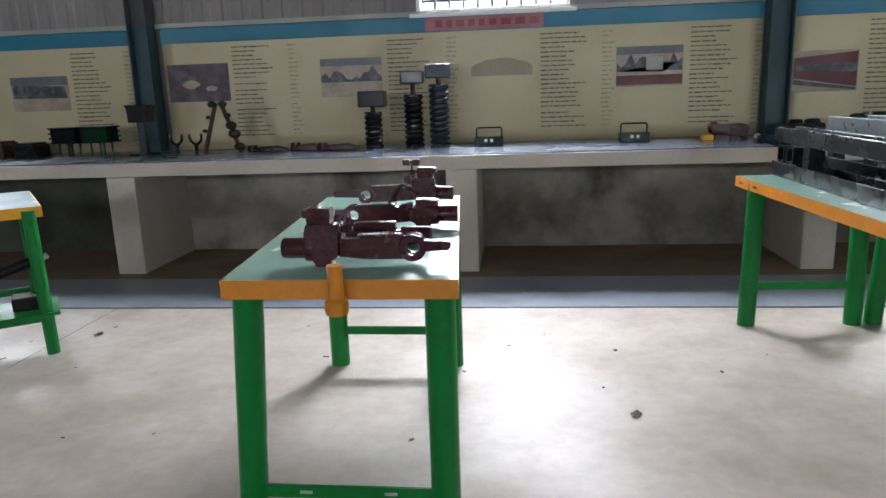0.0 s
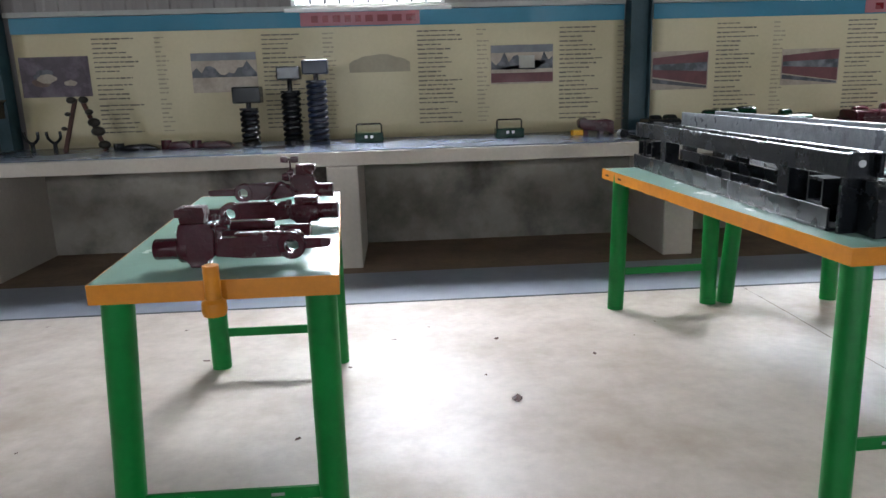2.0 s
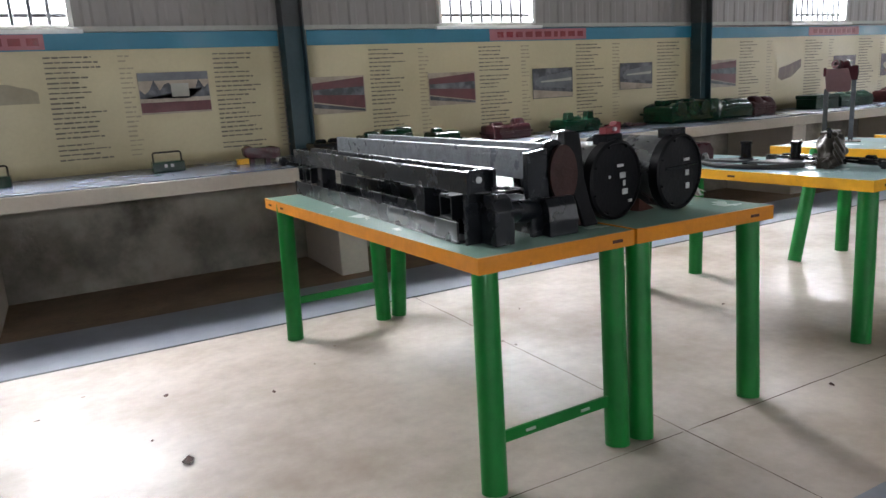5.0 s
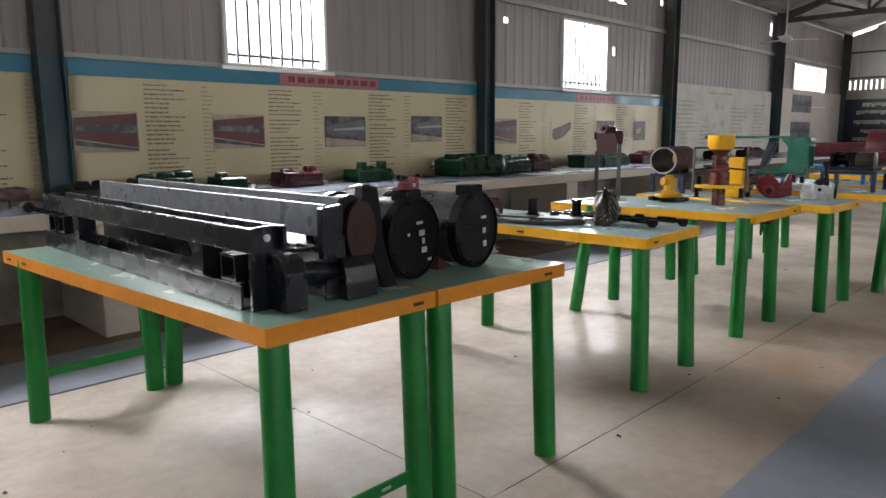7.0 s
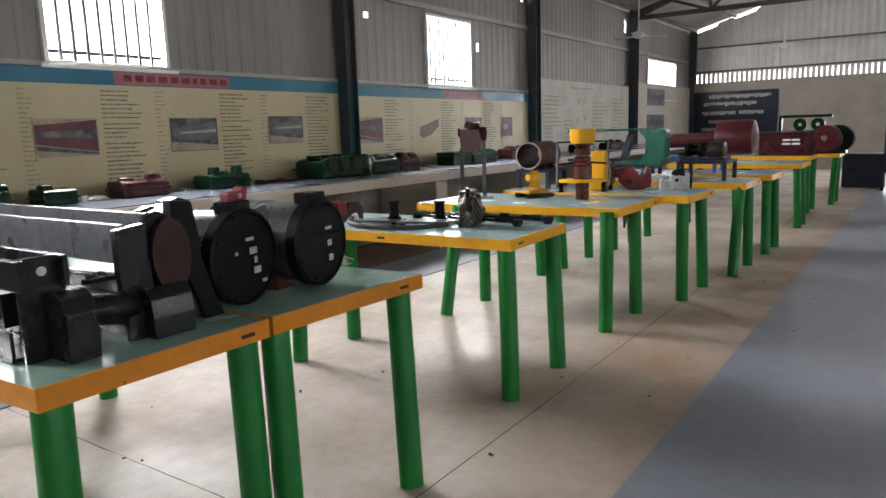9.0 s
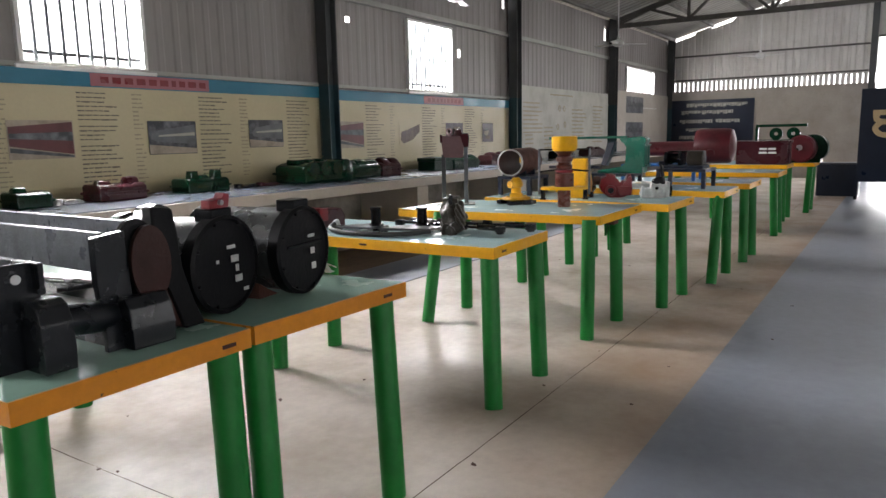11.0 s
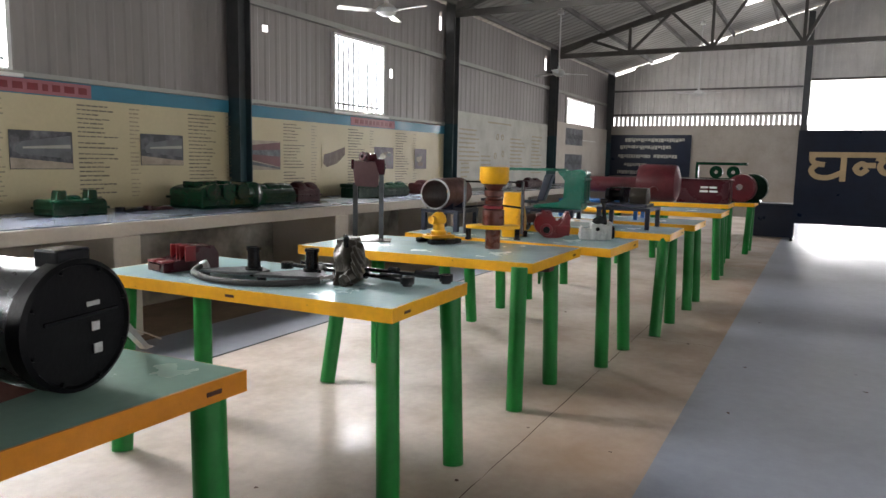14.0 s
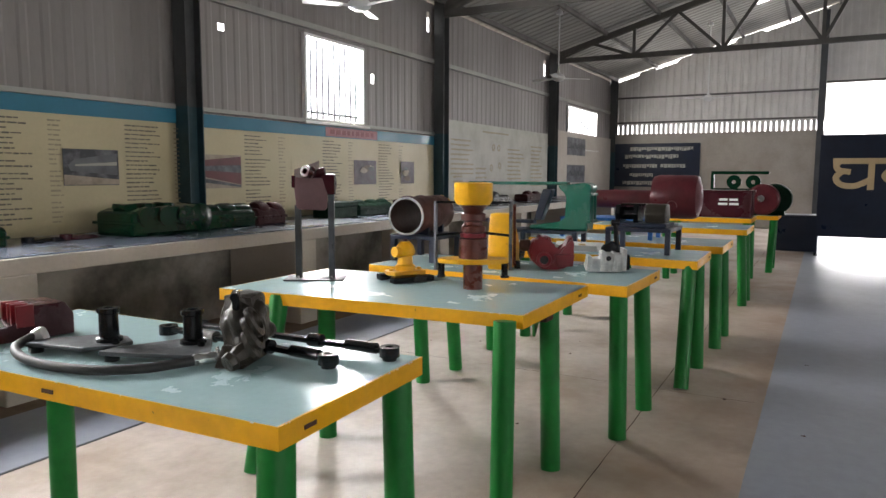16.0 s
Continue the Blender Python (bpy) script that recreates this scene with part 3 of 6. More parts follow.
            if style == "grey":
                up = 0.42 - 0.5 * abs(i / n - 0.5) ** 2 * 2 + 0.05 * noise.noise(Vector((i * 1.3, x, 2)))
            pts.append((x - w / 2 + 0.005 + (w - 0.01) * i / n, z + h * up))
        pts.append((x + w / 2 - 0.005, z - h * 0.12))
        prism(bm, pts, y - 0.006, y - 0.0035)
        part("photo_print", bm, FADED if style == "grey" else PHOTODARK, parent)
        bm = B()
        box(bm, x - w / 2 + 0.004, x + w / 2 - 0.004, y - 0.005, y - 0.0032, z + h * 0.3, z + h / 2 - 0.004)
        part("photo_print", bm, CREAM if style == "grey" else PHOTOGREY, parent)
        if style == "house":
            bm = B()
            box(bm, x - w * 0.05, x + w * 0.2, y - 0.009, y - 0.0065, z - h * 0.1, z + h * 0.22)
            part("photo_print", bm, WHITEVINYL, parent)
            bm = B()
            box(bm, x - w / 2 + 0.004, x + w / 2 - 0.004, y - 0.0065, y - 0.0035, z - h * 0.46, z - h * 0.22)
            part("photo_print", bm, PHOTORED, parent)


def blob_print(parent, x, z, w, h, y, material, seed):
    rnd = random.Random(seed)
    bm = B()
    n = 26
    prism(bm, [(x + w / 2 * math.cos(a) * (0.8 + 0.25 * noise.noise(Vector((math.cos(a), math.sin(a), seed)))), z + h / 2 * math.sin(a) * (0.8 + 0.3 * noise.noise(Vector((math.cos(a) * 2, math.sin(a) * 2, seed + 5))))) for a in (2 * math.pi * k / n for k in range(n))], y - 0.006, y - 0.0035)
    part("photo_print", bm, material, parent)


def text_block(bm, rnd, x, z1, z0, w, y, step=0.036, bar=0.012, ragged=0.5):
    z = z1
    while z > z0:
        length = w * (1 - ragged * rnd.random())
        u = x
        while u < x + length:
            wl = min(rnd.uniform(0.03, 0.09), x + length - u)
            if wl > 0.008:
                hh = bar * rnd.uniform(0.8, 1.2)
                box(bm, u, u + wl, y - 0.002, y, z - hh, z)
            u += wl + 0.01
        z -= step * (1 if rnd.random() < 0.94 else 1.5)


def banner(name, x0, x1, z0, z1, photos, columns, red, label, seed):
    rnd = random.Random(seed)
    y = 7.135
    root = thing(name, Matrix.Translation((0, 0, 0)), label, "banner", "wall banners")
    bm = B()
    nx, nz = int((x1 - x0) / 0.12), 10
    grid = []
    for i in range(nx + 1):
        row = []
        for j in range(nz + 1):
            u, v = x0 + (x1 - x0) * i / nx, z0 + (z1 - z0) * j / nz
            row.append(bm.verts.new((u, y + 0.004 + 0.006 * noise.noise(Vector((u * 1.3, v * 2, seed))), v)))
        grid.append(row)
    for i in range(nx):
        for j in range(nz):
            bm.faces.new((grid[i][j], grid[i + 1][j], grid[i + 1][j + 1], grid[i][j + 1]))
    sheet = part("banner_sheet", bm, CREAM, root, smooth=True, recalc=False)
    md = sheet.modifiers.new("thick", "SOLIDIFY")
    md.thickness = 0.003
    bm = B()
    box(bm, x0, x1, y - 0.008, y - 0.004, z1 - 0.14, z1)
    part("title_band", bm, TEAL, root, "teal title band")
    if red:
        bm = B()
        box(bm, red[0], red[1], y - 0.011, y - 0.0085, z1 - 0.13, z1 - 0.01)
        part("title_panel", bm, PINKBAND, root, "faded red title panel")
        bm = B()
        u = red[0] + 0.1
        while u < red[1] - 0.1:
            w = rnd.uniform(0.05, 0.1)
            box(bm, u, u + w, y - 0.0135, y - 0.0115, z1 - 0.1, z1 - 0.04)
            u += w + 0.04
        part("title_text", bm, RED, root, kind="stuff")
    for px_, pz_, pw_, ph_, style in photos:
        photo(root, px_, pz_, pw_, ph_, style, y - 0.004)
    bm, bm2 = B(), B()
    for cx, cw in columns:
        text_block(bm if cw > 0.25 else bm2, rnd, cx, z1 - 0.19, z0 + 0.1, cw, y - 0.005, step=0.041, bar=0.012, ragged=0.5)
    part("printed_text", bm, INK, root, "unreadable printed list", kind="stuff")
    part("printed_value_column", bm2, FADED, root, kind="stuff")
    return root


def auto_cols(xs, photo_w):
    cols = []
    for x in xs:
        cols += [(x + photo_w / 2 + 0.06, 0.42), (x + photo_w / 2 + 0.62, 0.12)]
    return cols


Z1 = 2.12
PH = 1.6
banner("banner", -8.6, -3.42, 0.95, Z1, [(-7.2, PH, 0.62, 0.34, "field"), (-4.44, PH - 0.05, 0.62, 0.34, "flat")], auto_cols([-7.2, -4.44], 0.62), None,
       "cream wall banner with teal top band and field photographs", 3)
xs = [-2.76, -1.23, 0.21, 1.56]
banner("banner", -3.1, 2.54, 0.95, Z1, [(xs[0], PH, 0.62, 0.36, "plum"), (xs[1], PH, 0.6, 0.36, "field"), (xs[2], PH, 0.58, 0.3, "grey"), (xs[3], PH, 0.6, 0.36, "house")],
       auto_cols(xs, 0.6), (-0.5, 0.6), "cream wall banner with teal top band, four photographs, long lists", 4)
xs = [3.1, 4.4, 5.75, 7.05]
banner("banner", 2.82, 8.0, 0.95, Z1, [(xs[0], 1.5, 0.56, 0.36, "coach"), (xs[1], 1.5, 0.58, 0.34, "coach"), (xs[2], 1.5, 0.58, 0.34, "wagon"), (xs[3], 1.53, 0.54, 0.32, "wagon")],
       auto_cols(xs, 0.58), (4.9, 6.25), "cream wall banner with teal top band and red coach photographs", 5)
xs = [8.6, 10.0, 11.3, 12.45]
banner("banner", 8.26, 13.3, 0.95, 2.1, [(xs[0], 1.5, 0.56, 0.36, "coach"), (xs[1], 1.5, 0.56, 0.32, "brown"), (xs[2], 1.5, 0.55, 0.34, "plum"), (xs[3], 1.5, 0.4, 0.34, "plum")],
       auto_cols(xs[:3], 0.56), (10.4, 11.6), "cream wall banner with teal top band, wrinkled at one end", 6)


# ---- tables ----
TH = 0.87


def table(label, corners, feet, apron=YELLOW, stretchers=(), th=TH, r=0.05, lean=0.05, slots=((0, 0.85),)):
    """corners: near left, near right, far right, far left of the top; feet in the same order."""
    c = Vector(((corners[0][0] + corners[2][0]) / 2, (corners[0][1] + corners[2][1]) / 2, 0))
    root = thing("display_table", Matrix.Translation(c), label, "table", "display tables")
    cs = [Vector((x, y, 0)) - c for x, y in corners]
    fs = [Vector((x, y, 0)) - c for x, y in feet]
    mid = sum(cs, Vector()) / 4
    bm = B()
    ins = [p + (mid - p).normalized() * 0.008 for p in cs]
    prism(bm, [(p.x, p.y) for p in ins], th - 0.012, th, "z")
    part("tabletop", bm, TOPGREEN if apron is ORANGE else TOPMAT, root)
    bm = B()
    out = [(p.x, p.y) for p in cs]
    inn = [p + (mid - p).normalized() * 0.0072 for p in cs]
    n = 4
    for i in range(4):
        j = (i + 1) % 4
        vs = [bm.verts.new((q.x, q.y, z)) for z in (th - 0.062, th - 0.0005) for q in (cs[i], cs[j], inn[j], inn[i])]
        for f in ((0, 1, 2, 3), (4, 5, 6, 7), (0, 1, 5, 4), (1, 2, 6, 5), (2, 3, 7, 6), (3, 0, 4, 7)):
            bm.faces.new([vs[k] for k in f])
    bmesh.ops.remove_doubles(bm, verts=bm.verts, dist=1e-5)
    part("apron", bm, apron, root)
    rnd = random.Random(int(c.x * 100) + 7)
    bm = B()
    for i in (0, 3):
        a, b = cs[i], cs[(i + 1) % 4]
        dd = (b - a).normalized()
        for _ in range(0 if apron is ORANGE else 9):
            q = a.lerp(b, rnd.random())
            w = rnd.uniform(0.002, 0.006)
            box(bm, -w, w, -0.0008, 0.0006, th - 0.0005 - rnd.uniform(0.001, 0.003), th + 0.0003, 0, Matrix.Translation(q) @ Matrix.Rotation(math.atan2(dd.y, dd.x), 4, "Z"))
    if apron is not ORANGE:
        part("chipped_edge", bm, WHITE, root, "pale chipped laminate edge", kind="stuff")
    for i, fr in slots:
        a, b = cs[i], cs[(i + 1) % 4]
        q = a.lerp(b, fr)
        n = (q - mid).normalized()
        dd = (b - a).normalized()
        nn = Vector((dd.y, -dd.x, 0))
        nn = nn if nn.dot(n) > 0 else -nn
        bm = B()
        beam(bm, q - dd * 0.026 + nn * 0.001 + Vector((0, 0, th - 0.034)), q + dd * 0.026 + nn * 0.001 + Vector((0, 0, th - 0.034)), 0.004, 0.013, 0.0015)
        part("slot", bm, RUST, root, "dark slotted hole")
    tops = []
    for i, p in enumerate(fs):
        d = mid - cs[i]
        t = cs[i] + Vector((math.copysign(0.065, d.x), math.copysign(0.065, d.y), 0))
        most = lean if i < 2 else min(lean, 0.04)
        if (t - p).length > most:
            t = p + (t - p).normalized() * most
        if lean > 0.1 and i == 3 and apron is YELLOW:
            t = cs[3] + Vector((0.085, -0.17, 0))
        t.x = min(max(t.x, min(q.x for q in cs) + r + 0.012), max(q.x for q in cs) - r - 0.012)
        t.y = max(t.y, cs[0].y + r + 0.012)
        tops.append(t)
        bm = B()
        rod(bm, (p.x, p.y, 0.0), (t.x, t.y, th - 0.02), r, seg=14)
        part("leg", bm, GREEN, root, smooth=True)
    for i, j, z in stretchers:
        a, b = fs[i].lerp(tops[i], z / th), fs[j].lerp(tops[j], z / th)
        d = (b - a).normalized() * r * 0.9
        bm = B()
        beam(bm, a + d + Vector((0, 0, z)), b - d + Vector((0, 0, z)), 0.012, 0.045)
        part("stretcher", bm, GREEN, root)
        e = (b - a).normalized()
        out = Vector((e.y, -e.x, 0)) * (1 if Vector((e.y, -e.x, 0)).dot(a) > 0 else -1)
        for f in (0.28, 0.72):
            q = a.lerp(b, f) + Vector((0, 0, z)) + out * 0.0075
            # Pale bar laid on the stretcher for light coming through its slot.
            bm = B()
            beam(bm, q - e * 0.022, q + e * 0.022, 0.004, 0.011, 0.001)
            part("slot", bm, ALU, root, "pale bar coloured as light through a slotted hole")
    return root



def white_banner():
    rnd = random.Random(9)
    x0, x1, z0, z1, y = 13.75, 18.75, 0.95, 2.42, 7.13
    root = thing("banner", Matrix(), "plain white vinyl wall banner with faded printed diagrams", "banner", "wall banners")
    bm = B()
    box(bm, x0, x1, y, y + 0.004, z0, z1)
    part("banner_sheet", bm, WHITEVINYL, root)
    bm = B()
    for cx, cw, za, zb in ((13.9, 0.9, 2.1, 1.5), (14.0, 0.4, 1.45, 1.1), (14.9, 0.5, 1.6, 1.1), (16.4, 0.9, 2.0, 1.3), (17.7, 0.7, 2.1, 1.2), (15.2, 1.4, 2.3, 2.22)):
        text_block(bm, rnd, cx, za, zb, cw, y - 0.001, step=0.085, bar=0.03, ragged=0.3)
    part("printed_text", bm, FADED, root, "unreadable faded print", kind="stuff")
    for cx, cz in ((15.7, 2.0), (15.95, 2.0), (15.6, 1.6), (16.0, 1.65)):
        bm = B()
        lathe(bm, [(0.04, 0), (0.07, 0), (0.07, 0.003), (0.04, 0.003), (0.04, 0)], pose(cx, y - 0.001, cz, 90), 12)
        part("printed_figure", bm, FADED, root)


white_banner()
for pz, st in ((2.2, "train"), (1.5, "train")):
    root = thing("framed_photo", Matrix(), "small landscape photograph fixed to the whitewashed wall", "picture", "photographs on the wall")
    photo(root, 20.9, pz, 1.5, 0.45, st, YN - 0.102)
L1 = "green-legged table, orange edge, aqua top"
table(L1 + ", holding maroon couplers", [(-0.586, 2.38), (0.166, 2.38), (0.03, 4.15), (-0.72, 4.16)],
      [(-0.585, 2.47), (0.095, 2.47), (0.0, 3.85), (-0.62, 3.85)], ORANGE, [(0, 1, 0.09), (3, 2, 0.19)], slots=(), lean=0.15)
table(L1 + ", holding black frames", [(1.816, 2.428), (2.545, 2.425), (2.42, 4.76), (1.668, 4.76)],
      [(1.80, 2.36), (2.41, 2.38), (2.314, 4.53), (1.70, 4.51)], ORANGE, [(0, 1, 0.19), (3, 2, 0.24)], slots=((0, 0.88), (3, 0.04), (3, 0.13)), lean=0.15)
table(L1 + ", holding black drums", [(2.565, 2.43), (3.36, 2.406), (3.2, 4.7), (2.44, 4.76)],
      [(2.53, 2.37), (3.20, 2.38), (3.1, 4.5), (2.431, 4.542)], ORANGE, lean=0.15)
L2 = "green-legged table, yellow edge, aqua top"
hose_table = table(L2 + ", holding a hose", [(4.28, 2.50), (5.02, 2.527), (4.98, 4.30), (4.205, 4.30)],
      [(4.224, 2.477), (4.826, 2.486), (4.69, 4.03), (4.12, 3.99)], slots=((0, 0.17), (3, 0.05), (3, 0.52)), lean=0.15)
bm = B()
beam(bm, Vector((4.34, 2.6, 0.8)) - hose_table.matrix_world.translation, Vector((4.88, 2.61, 0.8)) - hose_table.matrix_world.translation, 0.02, 0.03, 0.002)
part("under_beam", bm, GREEN, hose_table)
jack_table = table(L2 + ", holding a jack", [(5.83, 2.49), (6.78, 2.49), (6.62, 4.18), (5.71, 4.19)],
      [(5.68, 2.52), (6.28, 2.51), (6.09, 3.77), (5.52, 3.79)])
c = jack_table.matrix_world.translation
bm = B()
prism(bm, [(6.3 - c.x, 0.808), (6.62 - c.x, 0.808), (6.6 - c.x, 0.78), (6.4 - c.x, 0.76), (6.32 - c.x, 0.66)], 2.62 - c.y, 2.635 - c.y, "y")
part("corner_brace", bm, GREEN, jack_table)
bm = B()
box(bm, 6.2 - c.x, 6.3 - c.x, 2.515 - c.y, 2.6 - c.y, 0.765, 0.805, 0.006)
part("leg_bracket", bm, RUST, jack_table, "dark rusty leg bracket")
table(L2 + ", holding a red casting", [(6.85, 2.29), (7.62, 2.27), (7.68, 4.06), (6.93, 4.06)],
      [(6.85, 2.32), (7.42, 2.3), (7.66, 3.77), (7.25, 3.82)])
table(L2 + ", holding a navy stand", [(8.22, 2.13), (8.98, 2.14), (9.1, 3.9), (8.34, 3.95)],
      [(7.98, 2.17), (8.6, 2.16), (8.95, 3.72), (8.35, 3.78)])
table(L2 + ", holding a maroon tank", [(9.38, 2.1), (10.15, 2.1), (10.2, 3.9), (9.45, 3.9)],
      [(9.3, 2.12), (9.85, 2.12), (10.1, 3.7), (9.5, 3.7)])
table(L2 + ", its top empty near the edge", [(11.5, 2.1), (12.4, 2.1), (12.4, 3.9), (11.5, 3.9)],
      [(11.55, 2.12), (11.95, 2.12), (12.3, 3.6), (11.6, 3.6)])
table(L2 + ", holding a maroon box", [(13.2, 2.2), (14.0, 2.2), (14.0, 3.4), (13.2, 3.4)],
      [(13.3, 2.25), (13.9, 2.25), (13.9, 3.3), (13.3, 3.3)], th=0.9)
table(L2 + ", holding a maroon motor", [(14.6, 1.95), (15.5, 1.95), (15.5, 3.6), (14.6, 3.6)],
      [(14.7, 2.05), (15.3, 2.05), (15.3, 3.5), (14.7, 3.5)])
table(L2 + ", with a green motor beneath", [(-3.5, 3.15), (-2.36, 4.04), (-2.95, 4.75), (-4.1, 3.85)],
      [(-3.45, 3.2), (-2.39, 3.99), (-2.9, 4.6), (-3.95, 3.85)], YELLOW, [(0, 1, 0.22), (1, 2, 0.22), (3, 2, 0.22)], r=0.036, slots=(), lean=0.01)


# ---- things on the tables ----
def at(x, y, z=TH, rz=0.0):
    return pose(x, y, z, 0, 0, rz)


def rough_block(bm, x0, x1, y0, y1, z0, z1, amp, seed, cuts=5, scale=30):
    """A cast block with a knobbly skin."""
    r = bmesh.ops.create_cube(bm, size=1)
    es = list({e for v in r["verts"] for e in v.link_edges})
    before = set(bm.verts) - set(r["verts"])
    bmesh.ops.subdivide_edges(bm, edges=es, cuts=cuts, use_grid_fill=True)
    c = Vector(((x0 + x1) / 2, (y0 + y1) / 2, (z0 + z1) / 2))
    size = Vector((x1 - x0, y1 - y0, z1 - z0))
    for v in bm.verts:
        if v in before:
            continue
        d = v.co.copy()
        d = d.lerp(d.normalized() * 0.56, 0.28)
        p = c + Vector((d.x * size.x, d.y * size.y, d.z * size.z))
        v.co = p + d.normalized() * amp * (noise.noise(p * scale + Vector((seed, 0, 0))) + 0.5 * noise.noise(p * scale * 2.4))
    return bm


def coupler(x, y, flip, hz, handle=False, reach=0.0):
    root = thing("coupler", at(x, y, TH + 0.001), "cast maroon coupler with small upright handle on the tabletop" if handle else "cast maroon coupler with a ringed arm on the tabletop", "machine part", "couplers on the table")
    root.matrix_world = root.matrix_world @ Matrix.Diagonal((0.93, 0.93, 0.93, 1))
    s = -1 if flip else 1
    X = lambda v: s * v
    R = lambda a, b: (min(X(a), X(b)), max(X(a), X(b)))
    seed = int(y * 10)
    bm = B()
    lathe(bm, [(0, -0.3), (0.034, -0.3), (0.037, -0.296), (0.037, -0.2), (0, -0.2)], pose(0, 0, 0.062, 0, 90 * s, 0), 24)
    part("shank", bm, MAROON, root, smooth=True)
    bm = B()
    lathe(bm, [(0, -0.215), (0.045, -0.215), (0.05, -0.208), (0.05, -0.18), (0, -0.18)], pose(0, 0, 0.062, 0, 90 * s, 0), 24)
    part("shank_collar", bm, MAROON, root, smooth=True)
    bm = B()
    prism(bm, [(X(-0.205), 0.035), (X(-0.18), 0.028), (X(-0.172), 0.0), (X(-0.12), 0.0), (X(-0.115), 0.026), (X(-0.09), 0.034), (X(-0.082), 0.13 * hz), (X(-0.1), 0.155 * hz), (X(-0.2), 0.155 * hz), (X(-0.21), 0.12 * hz)], -0.045, 0.045, "y", bev=0.004)
    part("lower_head", bm, MAROON, root)
    bm = B()
    rough_block(bm, *R(-0.2, -0.11), -0.036, 0.036, 0.15 * hz, 0.212 * hz, 0.006, seed)
    part("upper_head", bm, CASTMAROON, root, smooth=True)
    bm = B()
    box(bm, *R(-0.212, -0.15), -0.04, 0.04, 0.176 * hz, 0.205 * hz, 0.004)
    part("head_rib", bm, CASTMAROON, root)
    bm = B()
    rough_block(bm, *R(-0.115, -0.075), -0.03, 0.034, 0.08 * hz, 0.15 * hz, 0.008, seed + 3, 4)
    part("knuckle", bm, CASTMAROON, root, smooth=True)
    for bx, bz, by, br in ((-0.085, 0.17 * hz, -0.02, 0.014), (-0.055, 0.15 * hz, 0.0, 0.017), (-0.06, 0.125 * hz + 0.01, -0.03, 0.013)):
        bm = B()
        rod(bm, (X(bx - 0.014), by, bz), (X(bx + 0.01), by, bz), br, seg=6)
        rod(bm, (X(bx + 0.01), by, bz), (X(bx + 0.022), by, bz), br * 0.6, seg=10)
        part("bolt", bm, MAROON, root)
    bm = B()
    prism(bm, [(X(-0.09), 0.032), (X(-0.01), 0.028), (X(0.0), 0.022), (X(0.15), 0.022), (X(0.15), 0.1), (X(-0.01), 0.1), (X(-0.04), 0.094), (X(-0.09), 0.098)], -0.024, 0.024, "y", bev=0.003)
    part("arm", bm, MAROON, root)
    bm = B()
    rough_block(bm, *R(-0.02, 0.14), -0.015, 0.015, 0.098, 0.112, 0.004, seed + 7, 7, 60)
    part("weld_bead", bm, CASTMAROON, root, smooth=True)
    for yy in (-0.022, 0.022):
        bm = B()
        beam(bm, (X(-0.02), yy, 0.106), (X(0.16), yy, 0.102), 0.006, 0.008, 0.001)
        part("arm_rib", bm, MAROON, root)
    bm = B()
    beam(bm, (X(-0.03), -0.0255, 0.062), (X(0.13), -0.0255, 0.06), 0.004, 0.006, 0.001)
    part("side_seam", bm, MAROON, root)
    for yy in (-0.028, 0.014):
        bm = B()
        lathe(bm, [(0.025, 0), (0.045, 0), (0.049, 0.004), (0.049, 0.012), (0.045, 0.016), (0.025, 0.016), (0.025, 0)], pose(X(0.175), yy + 0.014, 0.062, 90), 28)
        part("ring_eye", bm, MAROON, root, smooth=True)
    bm = B()
    prism(bm, [(X(0.215), 0.046), (X(0.3 + reach), 0.05), (X(0.31 + reach), 0.06), (X(0.31 + reach), 0.08), (X(0.3 + reach), 0.083), (X(0.215), 0.086)], -0.018, 0.018, "y", bev=0.003)
    part("tail", bm, MAROON, root)
    if flip and hz > 0.7:
        bm = B()
        tube(bm, smooth_path([(X(-0.12), -0.045, 0.06), (X(-0.06), -0.05, 0.1), (X(-0.02), -0.05, 0.112), (X(0.02), -0.05, 0.06), (X(0.05), -0.05, 0.02)]), 0.009, 8)
        part("chain_link", bm, MAROON, root, smooth=True)
    if handle:
        bm = B()
        rod(bm, (X(-0.08), 0, 0.12), (X(-0.08), 0, 0.225), 0.005, seg=8)
        rod(bm, (X(-0.12), 0, 0.232), (X(-0.03), 0, 0.232), 0.006, seg=8)
        part("handle", bm, MAROON, root)
        for hx in (-0.105, -0.05):
            bm = B()
            rough_block(bm, hx * s - 0.02, hx * s + 0.02, -0.016, 0.016, 0.216, 0.248, 0.004, seed + hx, 3)
            part("handle_knob", bm, MAROON, root, smooth=True)


coupler(-0.16, 2.58, False, 1.0)
coupler(-0.18, 3.22, True, 0.62, reach=0.06)
coupler(-0.255, 3.83, True, 0.98, True, reach=0.05)


def link_bar():
    root = thing("link_bar", at(-0.165, 2.88), "low maroon cast link bar between two couplers", "machine part", "couplers on the table")
    bm = B()
    box(bm, -0.2, 0.12, -0.03, 0.03, 0.012, 0.06, 0.004)
    box(bm, -0.1, 0.06, -0.022, 0.022, 0.06, 0.09, 0.003)
    part("bar", bm, MAROON, root, smooth=True)
    bm = B()
    rod(bm, (0.08, 0, 0.036), (0.19, 0, 0.036), 0.034, seg=18)
    part("pin", bm, MAROON, root, smooth=True)
    bm = B()
    lathe(bm, [(0.018, -0.015), (0.035, -0.015), (0.035, 0.015), (0.018, 0.015), (0.018, -0.015)], pose(-0.22, 0, 0.03), 18)
    part("eye", bm, MAROON, root, smooth=True)


link_bar()


